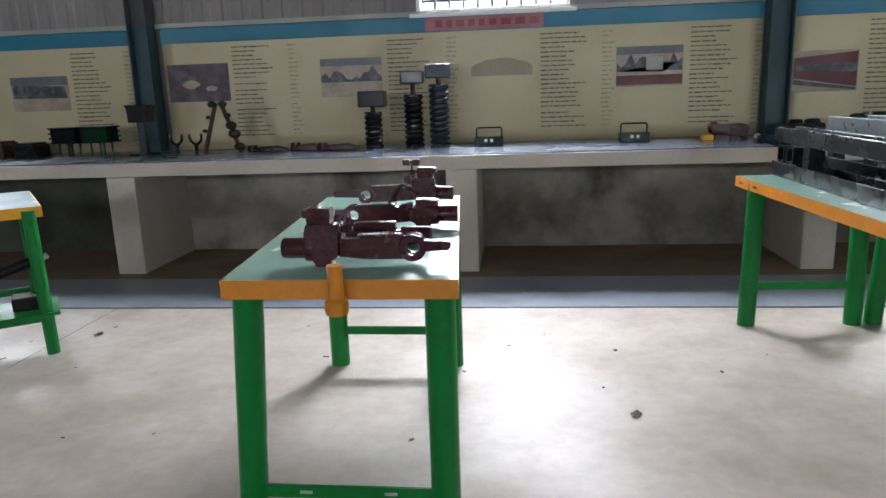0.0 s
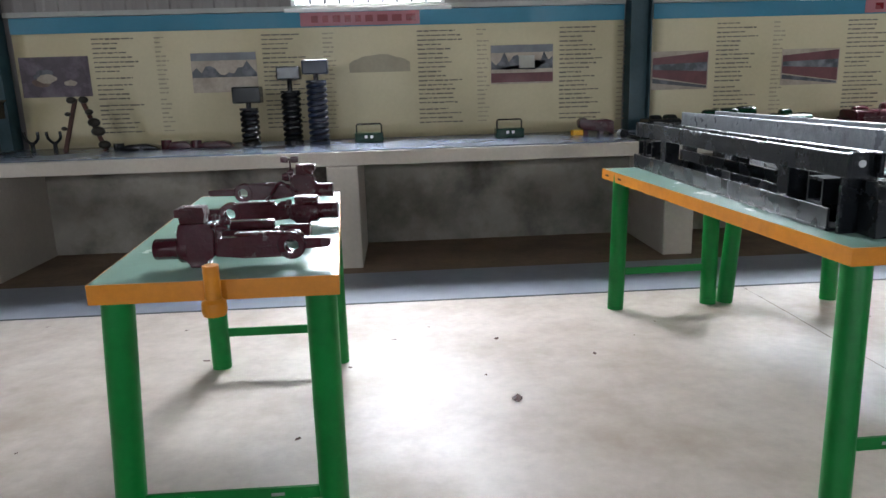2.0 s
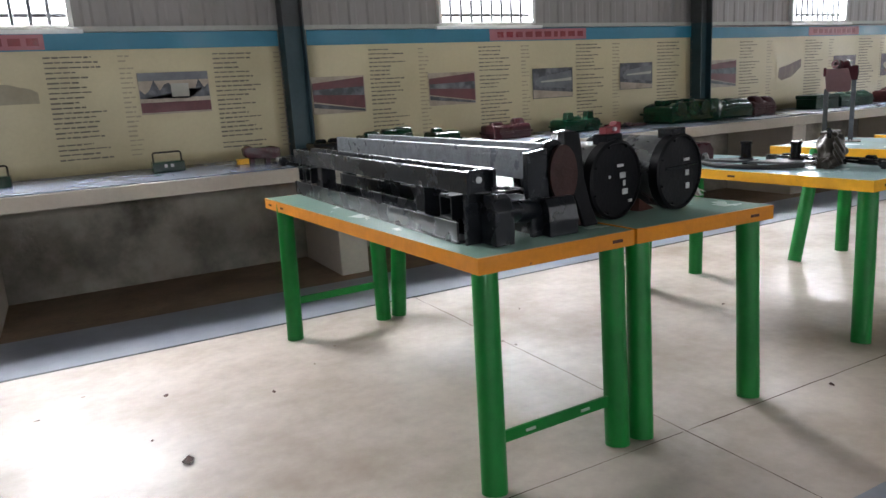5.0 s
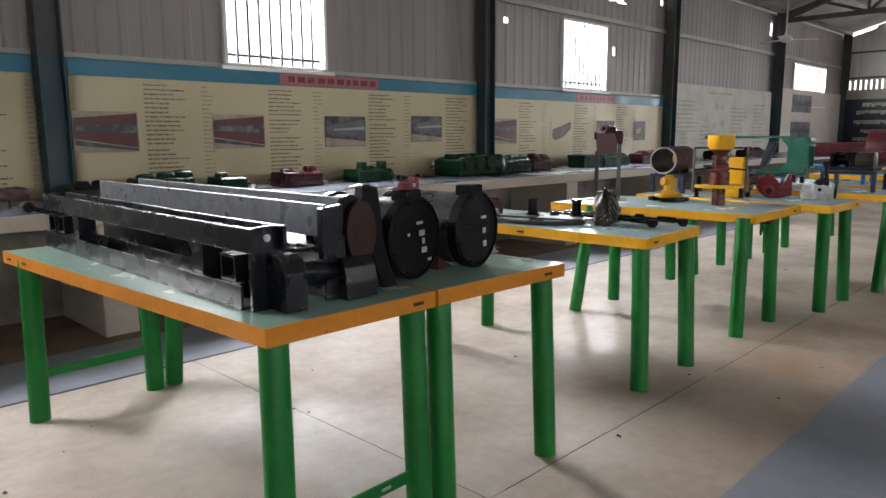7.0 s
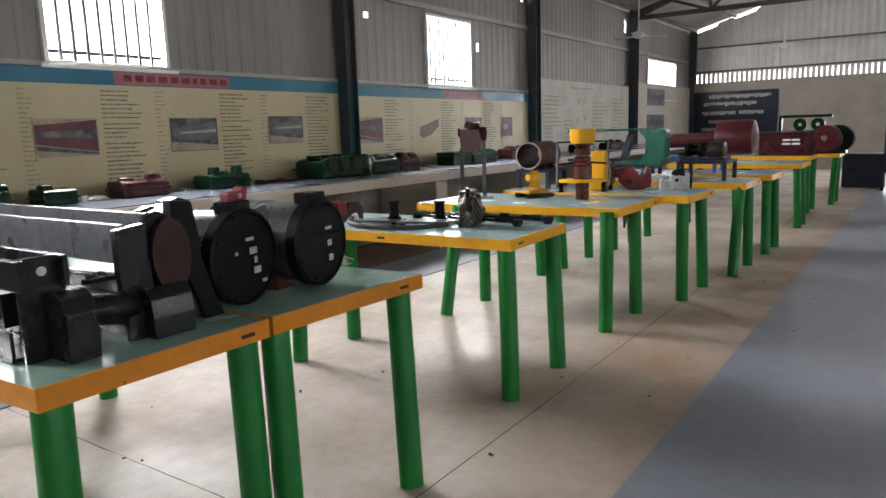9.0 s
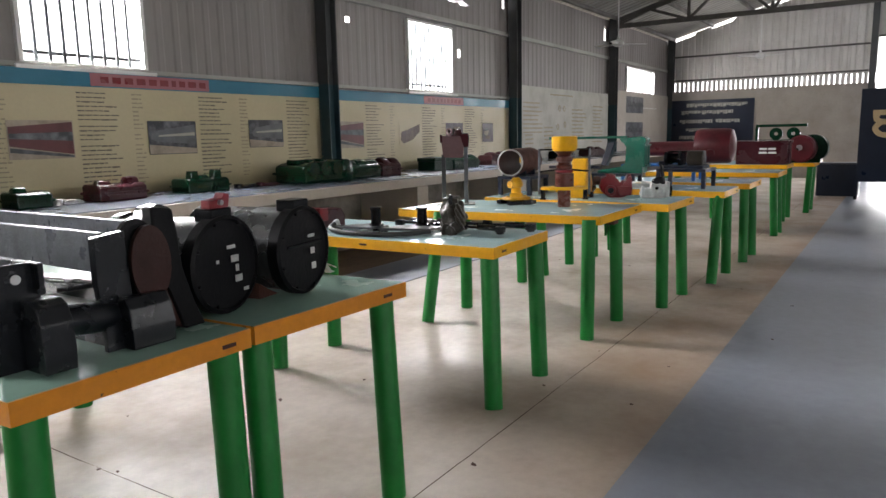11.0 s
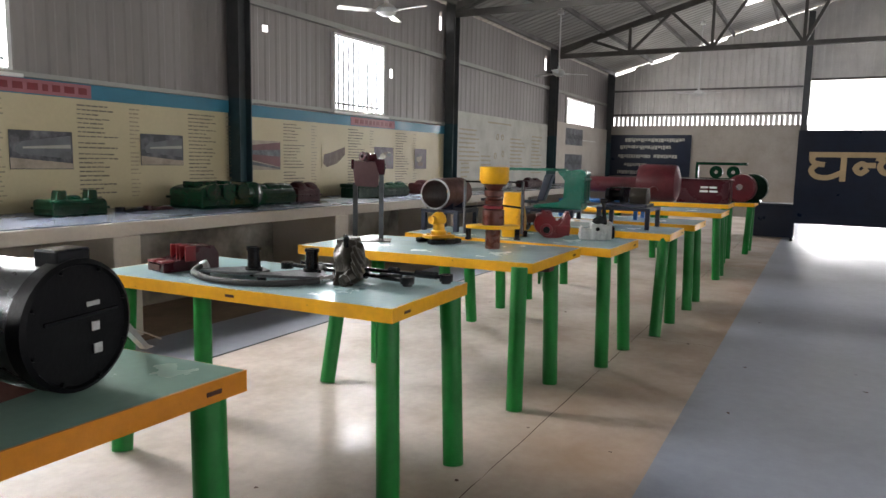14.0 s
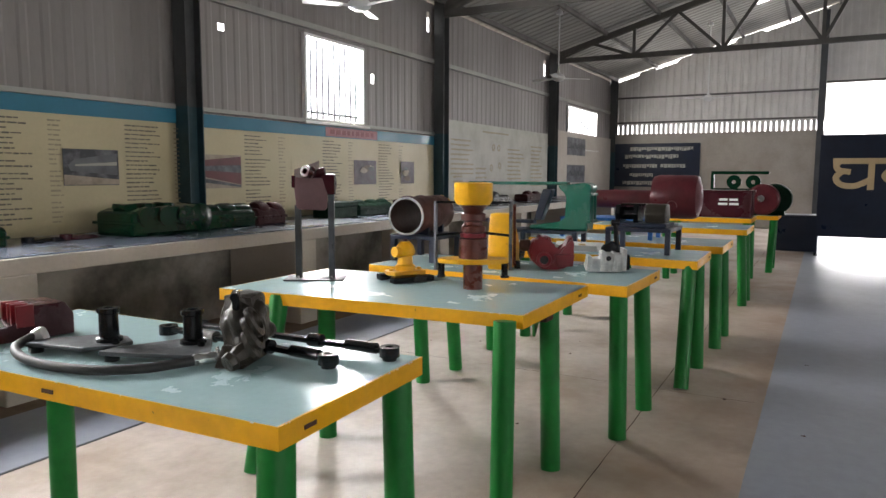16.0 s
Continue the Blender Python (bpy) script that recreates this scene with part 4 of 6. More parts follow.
def clamp_post():
    root = thing("edge_clamp", pose(-0.205, 2.372, 0.80), "orange-painted round clamp fixed to the table edge", "clamp")
    bm = B()
    rod(bm, (0, -0.024, 0.02), (0, -0.024, 0.125), 0.024, seg=18)
    part("stem", bm, ORANGE, root, smooth=True)
    bm = B()
    lathe(bm, [(0, -0.03), (0.034, -0.028), (0.038, -0.01), (0.036, 0.012), (0.026, 0.022), (0, 0.022)], Matrix.Translation((0, -0.024, 0)), 18)
    part("collar", bm, ORANGE, root, smooth=True)


clamp_post()


def channel_frame():
    root = thing("steel_frame", at(1.86, 2.58, TH + 0.001), "long black enamelled steel frame with two rails and end posts", "machine frame", "long black frames on the table")
    L, W = 2.2, 0.18
    bm = B()
    box(bm, 0.02, W - 0.01, 0.1, L, 0.0, 0.012, 0.003)
    box(bm, 0.02, 0.03, 0.1, L, 0.012, 0.085, 0.002)
    box(bm, W - 0.02, W - 0.01, 0.1, L, 0.012, 0.085, 0.002)
    part("lower_channel", bm, FRAMEBLACK, root)
    for u in (0.035, W - 0.03):
        bm = B()
        box(bm, u - 0.008, u + 0.008, 0.02, L, 0.2, 0.285, 0.003)
        part("upper_rail", bm, FRAMEBLACK, root)
    for y in (0.44, 1.74):
        bm = B()
        box(bm, 0.036, 0.12, y - 0.04, y + 0.04, 0.012, 0.2, 0.004)
        part("post", bm, FRAMEBLACK, root)
    bm = B()
    prism(bm, [(0.035, 0.0), (0.16, 0.0), (0.16, 0.24), (0.145, 0.285), (0.035, 0.285)], 0.0, 0.014, "y", Matrix.Translation((0, 0.055, 0)))
    part("end_plate", bm, FRAMEBLACK, root)
    bm = B()
    rod(bm, (0.1, 0.052, 0.245), (0.1, 0.056, 0.245), 0.013, seg=14)
    part("plate_hole", bm, ALU, root, "bright worn bolt hole")
    bm = B()
    prism(bm, [(-0.05, 0.0), (0.05, 0.0), (0.05, 0.19), (0.0, 0.19), (-0.03, 0.175), (-0.05, 0.13), (-0.05, 0.05)], 0.1, W + 0.005, "x", bev=0.004)
    part("foot_block", bm, FRAMEBLACK, root)
    for y, d in ((0.22, 1), (1.98, -1), (2.12, -1)):
        bm = B()
        for z0 in (0.085, 0.17):
            box(bm, 0.04, 0.14, y - 0.05, y + 0.05, z0, z0 + 0.01)
        box(bm, 0.04, 0.14, y - 0.05, y - 0.04, 0.095, 0.17)
        box(bm, 0.04, 0.14, y + 0.04, y + 0.05, 0.095, 0.17)
        part("bracket", bm, FRAMEBLACK, root)
    bm = B()
    rod(bm, (0.14, 0.0, 0.125), (0.42, 0.06, 0.085), 0.045, seg=18)
    part("axle", bm, FRAMEBLACK, root, smooth=True)
    bm = B()
    rod(bm, (0.05, L, 0.18), (-0.03, L + 0.09, 0.21), 0.015, seg=12)
    rod(bm, (-0.03, L + 0.05, 0.21), (-0.03, L + 0.12, 0.21), 0.03, seg=12)
    part("hook", bm, FRAMEBLACK, root, smooth=True)
    bm = B()
    box(bm, 0.06, 0.12, L - 0.012, L, 0.012, 0.285)
    part("far_plate", bm, FRAMEBLACK, root)


channel_frame()


def trough_frame():
    root = thing("steel_frame", at(2.18, 2.6, TH + 0.001), "tall black and grey steel trough frame with a heavy end plate", "machine frame", "long black frames on the table")
    L, W = 2.2, 0.24
    for u in (0.02, W):
        bm = B()
        box(bm, u - 0.007, u + 0.007, 0.03, L, 0.22, 0.34, 0.003)
        box(bm, u - (0 if u < 0.1 else 0.03), u + (0.03 if u < 0.1 else 0), 0.03, L, 0.22, 0.23)
        part("upper_rail", bm, GREYRAIL, root, "steel rail coloured grey for its sheen")
        bm = B()
        box(bm, u - 0.007, u + 0.007, 0.03, L, 0.0, 0.1, 0.003)
        part("lower_rail", bm, FRAMEBLACK, root)
    bm = B()
    box(bm, 0.02, W, 0.1, L - 0.05, 0.03, 0.045, 0.003)
    part("floor_plate", bm, ALU, root, "bright scratched steel plate")
    bm = B()
    prism(bm, [(0.0, 0.0), (0.09, 0.0), (0.075, 0.34), (-0.02, 0.33), (-0.02, 0.2)], 0.0, 0.03, "y", bev=0.003)
    part("end_plate", bm, FRAMEBLACK, root)
    bm = B()
    prism(bm, [(-0.07, 0.0), (-0.005, 0.0), (-0.005, 0.15), (-0.04, 0.15), (-0.06, 0.12), (-0.07, 0.06)], 0.03, 0.17, "x", bev=0.005)
    box(bm, 0.1, 0.18, -0.005, 0.12, 0.0, 0.13, 0.005)
    part("foot_block", bm, FRAMEBLACK, root)
    bm = B()
    box(bm, -0.02, 0.1, -0.02, 0.0, 0.0, 0.11, 0.003)
    part("foot_plate", bm, FRAMEBLACK, root)
    for y in (0.7, 1.4, 2.1):
        bm = B()
        box(bm, 0.027, W - 0.007, y, y + 0.04, 0.2, 0.24, 0.003)
        part("cross_bar", bm, FRAMEBLACK, root)
        bm = B()
        box(bm, 0.06, 0.13, y + 0.1, y + 0.18, 0.045, 0.22, 0.004)
        part("post", bm, FRAMEBLACK, root)
    bm = B()
    tube(bm, smooth_path([(0.05, 0.35, 0.13), (0.12, 0.25, 0.15), (0.1, 0.5, 0.14), (0.16, 0.7, 0.12)]), 0.009)
    part("rod_linkage", bm, FRAMEBLACK, root, smooth=True)


trough_frame()


def wheel_plates():
    root = thing("wheel_plates", at(2.39, 2.66, TH + 0.001), "leaning black plate with brown round covers against it", "machine part")
    bm = B()
    prism(bm, [(-0.06, 0.3), (-0.02, 0.39), (0.03, 0.4), (0.07, 0.385), (0.07, 0.23), (0.12, 0.08), (0.14, 0.0), (0.03, 0.0), (-0.02, 0.12)], 0.0, 0.06, "y", bev=0.006)
    part("backing_plate", bm, BLACK, root)
    for i, (cx, cz, rx, ry, dy) in enumerate(((-0.085, 0.24, 0.07, 0.13, -0.01), (-0.065, 0.235, 0.06, 0.115, -0.05))):
        bm = B()
        lathe(bm, [(0, 0), (0.9, 0), (1, 0.01), (1, 0.035), (0, 0.036)], pose(cx, dy, cz, 90, 0, -10) @ Matrix.Diagonal((rx, ry, 1, 1)), 28)
        part("wheel_cover", bm, WHEELBROWN if i else BLACK, root, "brown painted round cover" if i else "", smooth=True)
    bm = B()
    prism(bm, [(0.0, 0.02), (0.06, 0.0), (0.11, 0.03), (0.05, 0.16), (-0.01, 0.18)], -0.04, -0.002, "y", bev=0.006)
    part("brake_shoe", bm, WHEELBROWN, root)
    bm = B()
    prism(bm, [(-0.04, 0.4), (0.035, 0.39), (0.05, 0.3), (0.045, 0.2), (0.09, 0.08), (0.13, 0.0), (0.05, 0.0), (0.01, 0.12), (-0.03, 0.2)], -0.055, -0.003, "y", bev=0.008)
    part("curved_guard", bm, MATTBLACK, root)


wheel_plates()


def drum(x, y, red, rz):
    root = thing("drum", at(x, y, TH + 0.002, rz), "black steel drum lying down with a red filler cap" if red else "black steel drum lying down with a square cap", "drum", "black drums on the table")
    R = 0.17
    m = pose(0, 0.45, R, 90)
    bm = B()
    lathe(bm, [(0, 0), (R * 0.94, 0), (R * 0.94, 0.41), (0, 0.41)], m, 40)
    part("barrel", bm, BARREL, root, "worn shiny grey barrel", smooth=True)
    bm = B()
    lathe(bm, [(0, 0.41), (R, 0.412), (R, 0.455), (R * 0.93, 0.462), (R * 0.9, 0.452), (0, 0.45)], m, 40)
    part("end_flange", bm, MATTBLACK, root, smooth=True)
    bm = B()
    lathe(bm, [(0, 0.0), (R, -0.004), (R, 0.03), (R * 0.94, 0.034)], m, 40)
    part("back_flange", bm, BLACK, root, smooth=True)
    if not red:
        bm = B()
        beam(bm, (-R * 0.6, -0.003, R * 1.12), (R * 0.75, -0.003, R * 1.14), 0.008, 0.01, 0.002)
        part("cross_bar", bm, BLACK, root)
    marks = ((0.02, 1.35, 0.02, 0.006), (0.035, 1.1, 0.018, 0.012), (0.045, 0.9, 0.007, 0.012), (0.05, 0.68, 0.017, 0.012), (0.085, 0.42, 0.012, 0.006), (-0.05, 1.1, 0.006, 0.006)) if red else ((0.04, 1.3, 0.02, 0.006), (0.045, 0.95, 0.012, 0.012), (0.05, 0.6, 0.013, 0.013))
    for u, v, a, b in marks:
        bm = B()
        box(bm, u - a, u + a, -0.0135, -0.0095, R * v - b, R * v + b, 0.001)
        part("tag", bm, SILVER, root, "small pale metal tag")
    for ang in range(0, 360, 45):
        bm = B()
        c = Vector((0.88 * R * math.cos(radians(ang + 20)), 0, R + 0.88 * R * math.sin(radians(ang + 20))))
        rod(bm, c + Vector((0, -0.018, 0)), c + Vector((0, -0.009, 0)), 0.006, seg=6)
        part("rim_bolt", bm, MATTBLACK, root)
    bm = B()
    box(bm, -0.05, 0.05, 0.0, 0.08, 2 * R - 0.03, 2 * R + 0.025, 0.006)
    part("cap_block", bm, BLACK, root)
    if red:
        bm = B()
        prism(bm, [(-0.055, 0.0), (0.035, 0.0), (0.045, 0.045), (0.015, 0.05), (0.01, 0.03), (-0.03, 0.026), (-0.055, 0.03)], 0.0, 0.04, "y", Matrix.Translation((0, 0, 2 * R + 0.0255)), bev=0.004)
        part("red_fitting", bm, RED, root, "glossy red fitting")
        bm = B()
        rod(bm, (-0.01, -0.012, 2 * R + 0.045), (-0.01, 0.0, 2 * R + 0.045), 0.009, seg=14)
        part("filler_plug", bm, ALU, root, "bare metal plug")
    for s in (-1, 1):
        bm = B()
        prism(bm, [(s * 0.04, 0), (s * 0.15, 0), (s * 0.15, 0.06), (s * 0.1, 0.03)], 0.1, 0.16, "y")
        part("cradle", bm, RUST, root)


drum(2.645, 2.645, True, 9)
drum(3.005, 2.63, False, 9)


def strap_piece():
    root = thing("metal_strap", at(3.32, 2.82, TH + 0.002, 12), "bent bare metal strap lying beside the drum", "metal strap")
    bm = B()
    prism(bm, [(-0.06, 0.09), (-0.04, 0.1), (0.04, 0.012), (0.07, 0.0), (0.03, 0.0), (0.0, 0.03)], -0.012, 0.012, "y")
    part("strap", bm, ALU, root)
    bm = B()
    tube(bm, smooth_path([(-0.02, 0.03, 0.02), (0.03, 0.1, 0.05), (0.1, 0.1, 0.04), (0.14, 0.02, 0.004)]), 0.003, 6)
    part("wire", bm, ALU, root)


strap_piece()


def bracket_casting():
    root = thing("bracket_casting", at(4.52, 3.98, TH + 0.001, -12), "dark red cast bracket with two square sockets on the tabletop", "machine part")
    bm = B()
    prism(bm, [(-0.15, 0.0), (0.17, 0.0), (0.17, 0.08), (0.14, 0.125), (0.03, 0.125), (-0.02, 0.06), (-0.15, 0.05)], -0.08, 0.09, "y", bev=0.006)
    part("body", bm, MAROON, root)
    for y in (-0.05, 0.04):
        bm = B()
        box(bm, -0.16, -0.09, y - 0.03, y + 0.03, 0.05, 0.062, 0.003)
        part("socket", bm, RED, root)
        for a in (-0.034, 0.022):
            bm = B()
            box(bm, -0.03, 0.03, y + a, y + a + 0.012, 0.05, 0.13, 0.002)
            part("socket_wall", bm, RED, root)
    bm = B()
    box(bm, -0.155, -0.148, -0.04, 0.05, 0.012, 0.04)
    part("slot_face", bm, RUST, root)


bracket_casting()


def lever_plate(pts, stud, label):
    cx, cy = stud
    root = thing("lever_plate", at(cx, cy, TH + 0.002), label, "machine part", "lever plates on the table")
    bm = B()
    prism(bm, [(x - cx, y - cy) for x, y in pts], 0.02, 0.034, "z", bev=0.003)
    part("plate", bm, DUSTY, root, "dusty black plate")
    for x, y in (pts[0], pts[2], (cx, cy)):
        bm = B()
        lathe(bm, [(0.0, 0.0), (0.024, 0.0), (0.024, 0.02), (0.0, 0.02)], Matrix.Translation(((x - cx) * 0.86, (y - cy) * 0.86, 0)), 16)
        part("spacer", bm, BLACK, root)
    bm = B()
    lathe(bm, [(0.044, 0.034), (0.044, 0.046), (0.033, 0.052), (0.031, 0.13), (0.037, 0.134), (0.037, 0.15), (0.016, 0.151), (0.016, 0.136), (0, 0.136)], Matrix(), 22)
    part("stud", bm, BLACK, root, smooth=True)
    bm = B()
    rod(bm, (-0.02, -0.06, 0.034), (-0.02, -0.06, 0.05), 0.012, seg=6)
    part("bolt", bm, BLACK, root)


lever_plate([(4.40, 3.74), (4.45, 3.50), (4.53, 3.43), (4.60, 3.44), (4.64, 3.52), (4.62, 3.62), (4.44, 3.76)], (4.56, 3.51), "dusty black lever plate with an upright round stud")
lever_plate([(4.445, 3.41), (4.46, 3.36), (4.56, 3.10), (4.62, 3.09), (4.75, 3.22), (4.74, 3.30), (4.50, 3.42)], (4.68, 3.235), "dusty black lever plate with a stud beside the hose")


def hose():
    root = thing("hose", at(0, 0, TH), "curved black rubber hose with pale clamped metal ends", "hose")
    pts = [(4.44, 3.76, 0.045), (4.36, 3.72, 0.03), (4.315, 3.6, 0.02), (4.305, 3.45, 0.018), (4.34, 3.28, 0.018), (4.42, 3.17, 0.018), (4.5, 3.12, 0.02), (4.56, 3.08, 0.024)]
    bm = B()
    tube(bm, smooth_path(pts), 0.0155, 14)
    part("rubber", bm, RUBBER, root, smooth=True)
    bm = B()
    rod(bm, (4.55, 3.09, 0.024), (4.62, 3.05, 0.026), 0.019, seg=14)
    part("ferrule", bm, ALU, root)
    bm = B()
    rod(bm, (4.61, 3.03, 0.001), (4.61, 3.05, 0.06), 0.006, seg=8)
    part("clamp_screw", bm, ALU, root)
    bm = B()
    lathe(bm, [(0, -0.02), (0.03, -0.018), (0.034, 0), (0.03, 0.018), (0, 0.02)], pose(4.47, 3.76, 0.04, 70, 0, 40), 14)
    part("coupling", bm, ALU, root, smooth=True)


hose()


def brake_knob():
    root = thing("valve_casting", at(4.70, 3.02, TH + 0.001, 20), "greasy dark cast valve body with a lever and pale tag", "machine part")
    bm = B()
    bmesh.ops.create_icosphere(bm, subdivisions=4, radius=0.092, matrix=Matrix.Translation((0.02, 0, 0.105)) @ Matrix.Diagonal((1.0, 0.85, 1.18, 1)))
    for v in bm.verts:
        v.co += (v.co - Vector((0.02, 0, 0.1))).normalized() * (0.022 * noise.noise(v.co * 16) + 0.012 * noise.noise(v.co * 38))
    part("body", bm, OLIVE, root, smooth=True)
    for i, (z, r) in enumerate(((0.05, 0.05), (0.085, 0.06), (0.12, 0.052))):
        bm = B()
        lathe(bm, [(r - 0.02, -0.014), (r, -0.008), (r, 0.008), (r - 0.02, 0.014)], pose(-0.075 + 0.012 * i, -0.06, z + 0.02, 60, 20, 0), 18)
        part("rib", bm, OLIVE, root, smooth=True)
    bm = B()
    lathe(bm, [(0, -0.05), (0.028, -0.05), (0.034, -0.03), (0.026, -0.02), (0.036, 0.0), (0.036, 0.03), (0, 0.04)], pose(-0.1, -0.03, 0.038, 70, 0, 60), 8)
    part("union_nut", bm, OLIVE, root, smooth=True)
    bm = B()
    rough_block(bm, -0.02, 0.1, -0.04, 0.07, 0.12, 0.215, 0.014, 8, 5, 18)
    part("dome", bm, OLIVE, root, smooth=True)
    bm = B()
    rod(bm, (-0.05, 0, 0.16), (-0.055, 0, 0.215), 0.012, seg=10)
    rod(bm, (-0.03, 0.01, 0.226), (-0.085, -0.01, 0.222), 0.014, seg=10)
    part("lever", bm, BLACK, root, smooth=True)
    bm = B()
    box(bm, 0.095, 0.125, -0.03, 0.0, 0.1, 0.16, 0.003)
    part("tag", bm, CREAM, root, "pale paper tag")
    bm = B()
    prism(bm, [(-0.12, 0.0), (0.1, 0.0), (0.06, 0.05), (-0.06, 0.06)], -0.05, 0.05, "y", bev=0.006)
    part("foot", bm, OLIVE, root)


brake_knob()


def pull_rod(a, b, name, label):
    ax, ay = a
    bx, by = b
    root = thing("pull_rod", at(ax, ay, TH), label, "rod", "pull rods on the table")
    d = Vector((bx - ax, by - ay, 0))
    bm = B()
    beam(bm, (0, 0, 0.034), d + Vector((0, 0, 0.03)), 0.032, 0.018, 0.004)
    part("bar", bm, BLACK, root)
    for q in (Vector((0, 0, 0)), d):
        bm = B()
        lathe(bm, [(0.013, 0.012), (0.034, 0.012), (0.034, 0.046), (0.013, 0.046), (0.013, 0.012)], Matrix.Translation(q), 18)
        part("eye", bm, BLACK, root, smooth=True)
    bm = B()
    lathe(bm, [(0, 0), (0.024, 0), (0.024, 0.012), (0, 0.012)], Matrix.Translation(d), 14)
    part("pad", bm, BLACK, root)
    e = d.normalized()
    for f, r, ln in ((0.22, 0.021, 0.09), (0.62, 0.024, 0.05), (0.8, 0.019, 0.12)):
        bm = B()
        rod(bm, d * f + Vector((0, 0, 0.034)), d * f + e * ln + Vector((0, 0, 0.034)), r, seg=14)
        part("sleeve", bm, OLIVE if f < 0.3 else BLACK, root, smooth=True)


pull_rod((4.9, 3.45), (4.93, 2.60), "a", "long black flat pull rod with round eyes")
pull_rod((4.80, 3.5), (4.76, 2.72), "b", "shorter black pull rod with a forked end")


def head_stand():
    root = thing("test_stand", at(6.24, 3.96, TH + 0.001), "two-post grey steel stand carrying a square maroon plate", "stand")
    m = Matrix.Rotation(radians(-60), 4, "Z")
    bm = B()
    box(bm, -0.17, 0.17, -0.11, 0.11, 0.0, 0.006, 0.001, m)
    part("base_plate", bm, STEEL, root)
    bm = B()
    box(bm, -0.115, -0.08, -0.018, 0.018, 0.006, 0.43, 0.002, m)
    part("post", bm, COLGREY, root)
    bm = B()
    box(bm, 0.078, 0.112, -0.018, 0.018, 0.006, 0.51, 0.002, m)
    part("post", bm, GREYRAIL, root, "bare worn metal post")
    for q in (-0.097, 0.095):
        for d in (-0.035, 0.035):
            bm = B()
            rod(bm, m @ Vector((q, d, 0.006)), m @ Vector((q, d, 0.018)), 0.008, seg=6)
            part("bolt", bm, ALU, root)
    bm = B()
    prism(bm, [(-0.115, 0.56), (-0.1, 0.42), (-0.085, 0.405), (0.06, 0.4), (0.075, 0.415), (0.078, 0.5), (0.05, 0.585), (-0.11, 0.59)], -0.04, -0.02, "y", m, bev=0.003)
    part("face_plate", bm, DULLMAROON, root, "dusty maroon square plate")
    bm = B()
    box(bm, -0.125, -0.105, -0.045, -0.015, 0.53, 0.6, 0.004, m)
    part("plate_lug", bm, MAROON, root)
    bm = B()
    rough_block(bm, 0.035, 0.12, -0.04, 0.05, 0.49, 0.61, 0.008, 3, 5, 20)
    bmesh.ops.transform(bm, matrix=m, verts=bm.verts)
    part("casting", bm, MAROON, root, smooth=True)
    bm = B()
    lathe(bm, [(0.016, 0), (0.034, 0), (0.037, 0.012), (0.03, 0.022), (0.034, 0.06), (0.016, 0.06), (0.016, 0)], m @ pose(-0.01, -0.02, 0.615, 80, 0, -35), 20)
    part("collar", bm, MAROON, root, smooth=True)
    bm = B()
    rod(bm, m @ Vector((-0.02, 0.02, 0.6)), m @ Vector((0.06, 0.02, 0.62)), 0.03, seg=16)
    part("nozzle", bm, MAROON, root, smooth=True)


head_stand()


def yellow_jack():
    root = thing("jack", at(6.44, 3.47, TH + 0.001, -30), "small yellow cast jack on a black rail base", "jack")
    for y in (-0.085, 0.085):
        bm = B()
        box(bm, -0.13, 0.13, y - 0.03, y + 0.03, 0, 0.035, 0.006)
        part("base_rail", bm, BLACK, root)
    bm = B()
    box(bm, -0.035, 0.035, -0.055, 0.055, 0.008, 0.03, 0.003)
    part("base_bridge", bm, BLACK, root)
    bm = B()
    prism(bm, [(-0.1, -0.07), (0.1, -0.07), (0.12, 0.0), (0.1, 0.07), (-0.1, 0.07), (-0.12, 0.0)], 0.037, 0.06, "z", bev=0.005)
    part("flange", bm, YELLOW, root)
    bm = B()
    lathe(bm, [(0, 0.06), (0.058, 0.06), (0.058, 0.085), (0.045, 0.095), (0.042, 0.14), (0.055, 0.15), (0.06, 0.17), (0.05, 0.2), (0.028, 0.225), (0, 0.228)], Matrix(), 22)
    part("body", bm, YELLOW, root, smooth=True)
    bm = B()
    rod(bm, (0, 0, 0.165), (-0.08, -0.02, 0.17), 0.036, 0.03, seg=16)
    part("nozzle", bm, YELLOW, root, smooth=True)
    bm = B()
    rod(bm, (0, 0, 0.225), (0, 0, 0.24), 0.016, seg=8)
    part("cap", bm, RUST, root)
    for u in (-0.09, 0.09):
        bm = B()
        rod(bm, (u, 0, 0.06), (u, 0, 0.072), 0.013, seg=6)
        part("bolt", bm, YELLOW, root)


yellow_jack()


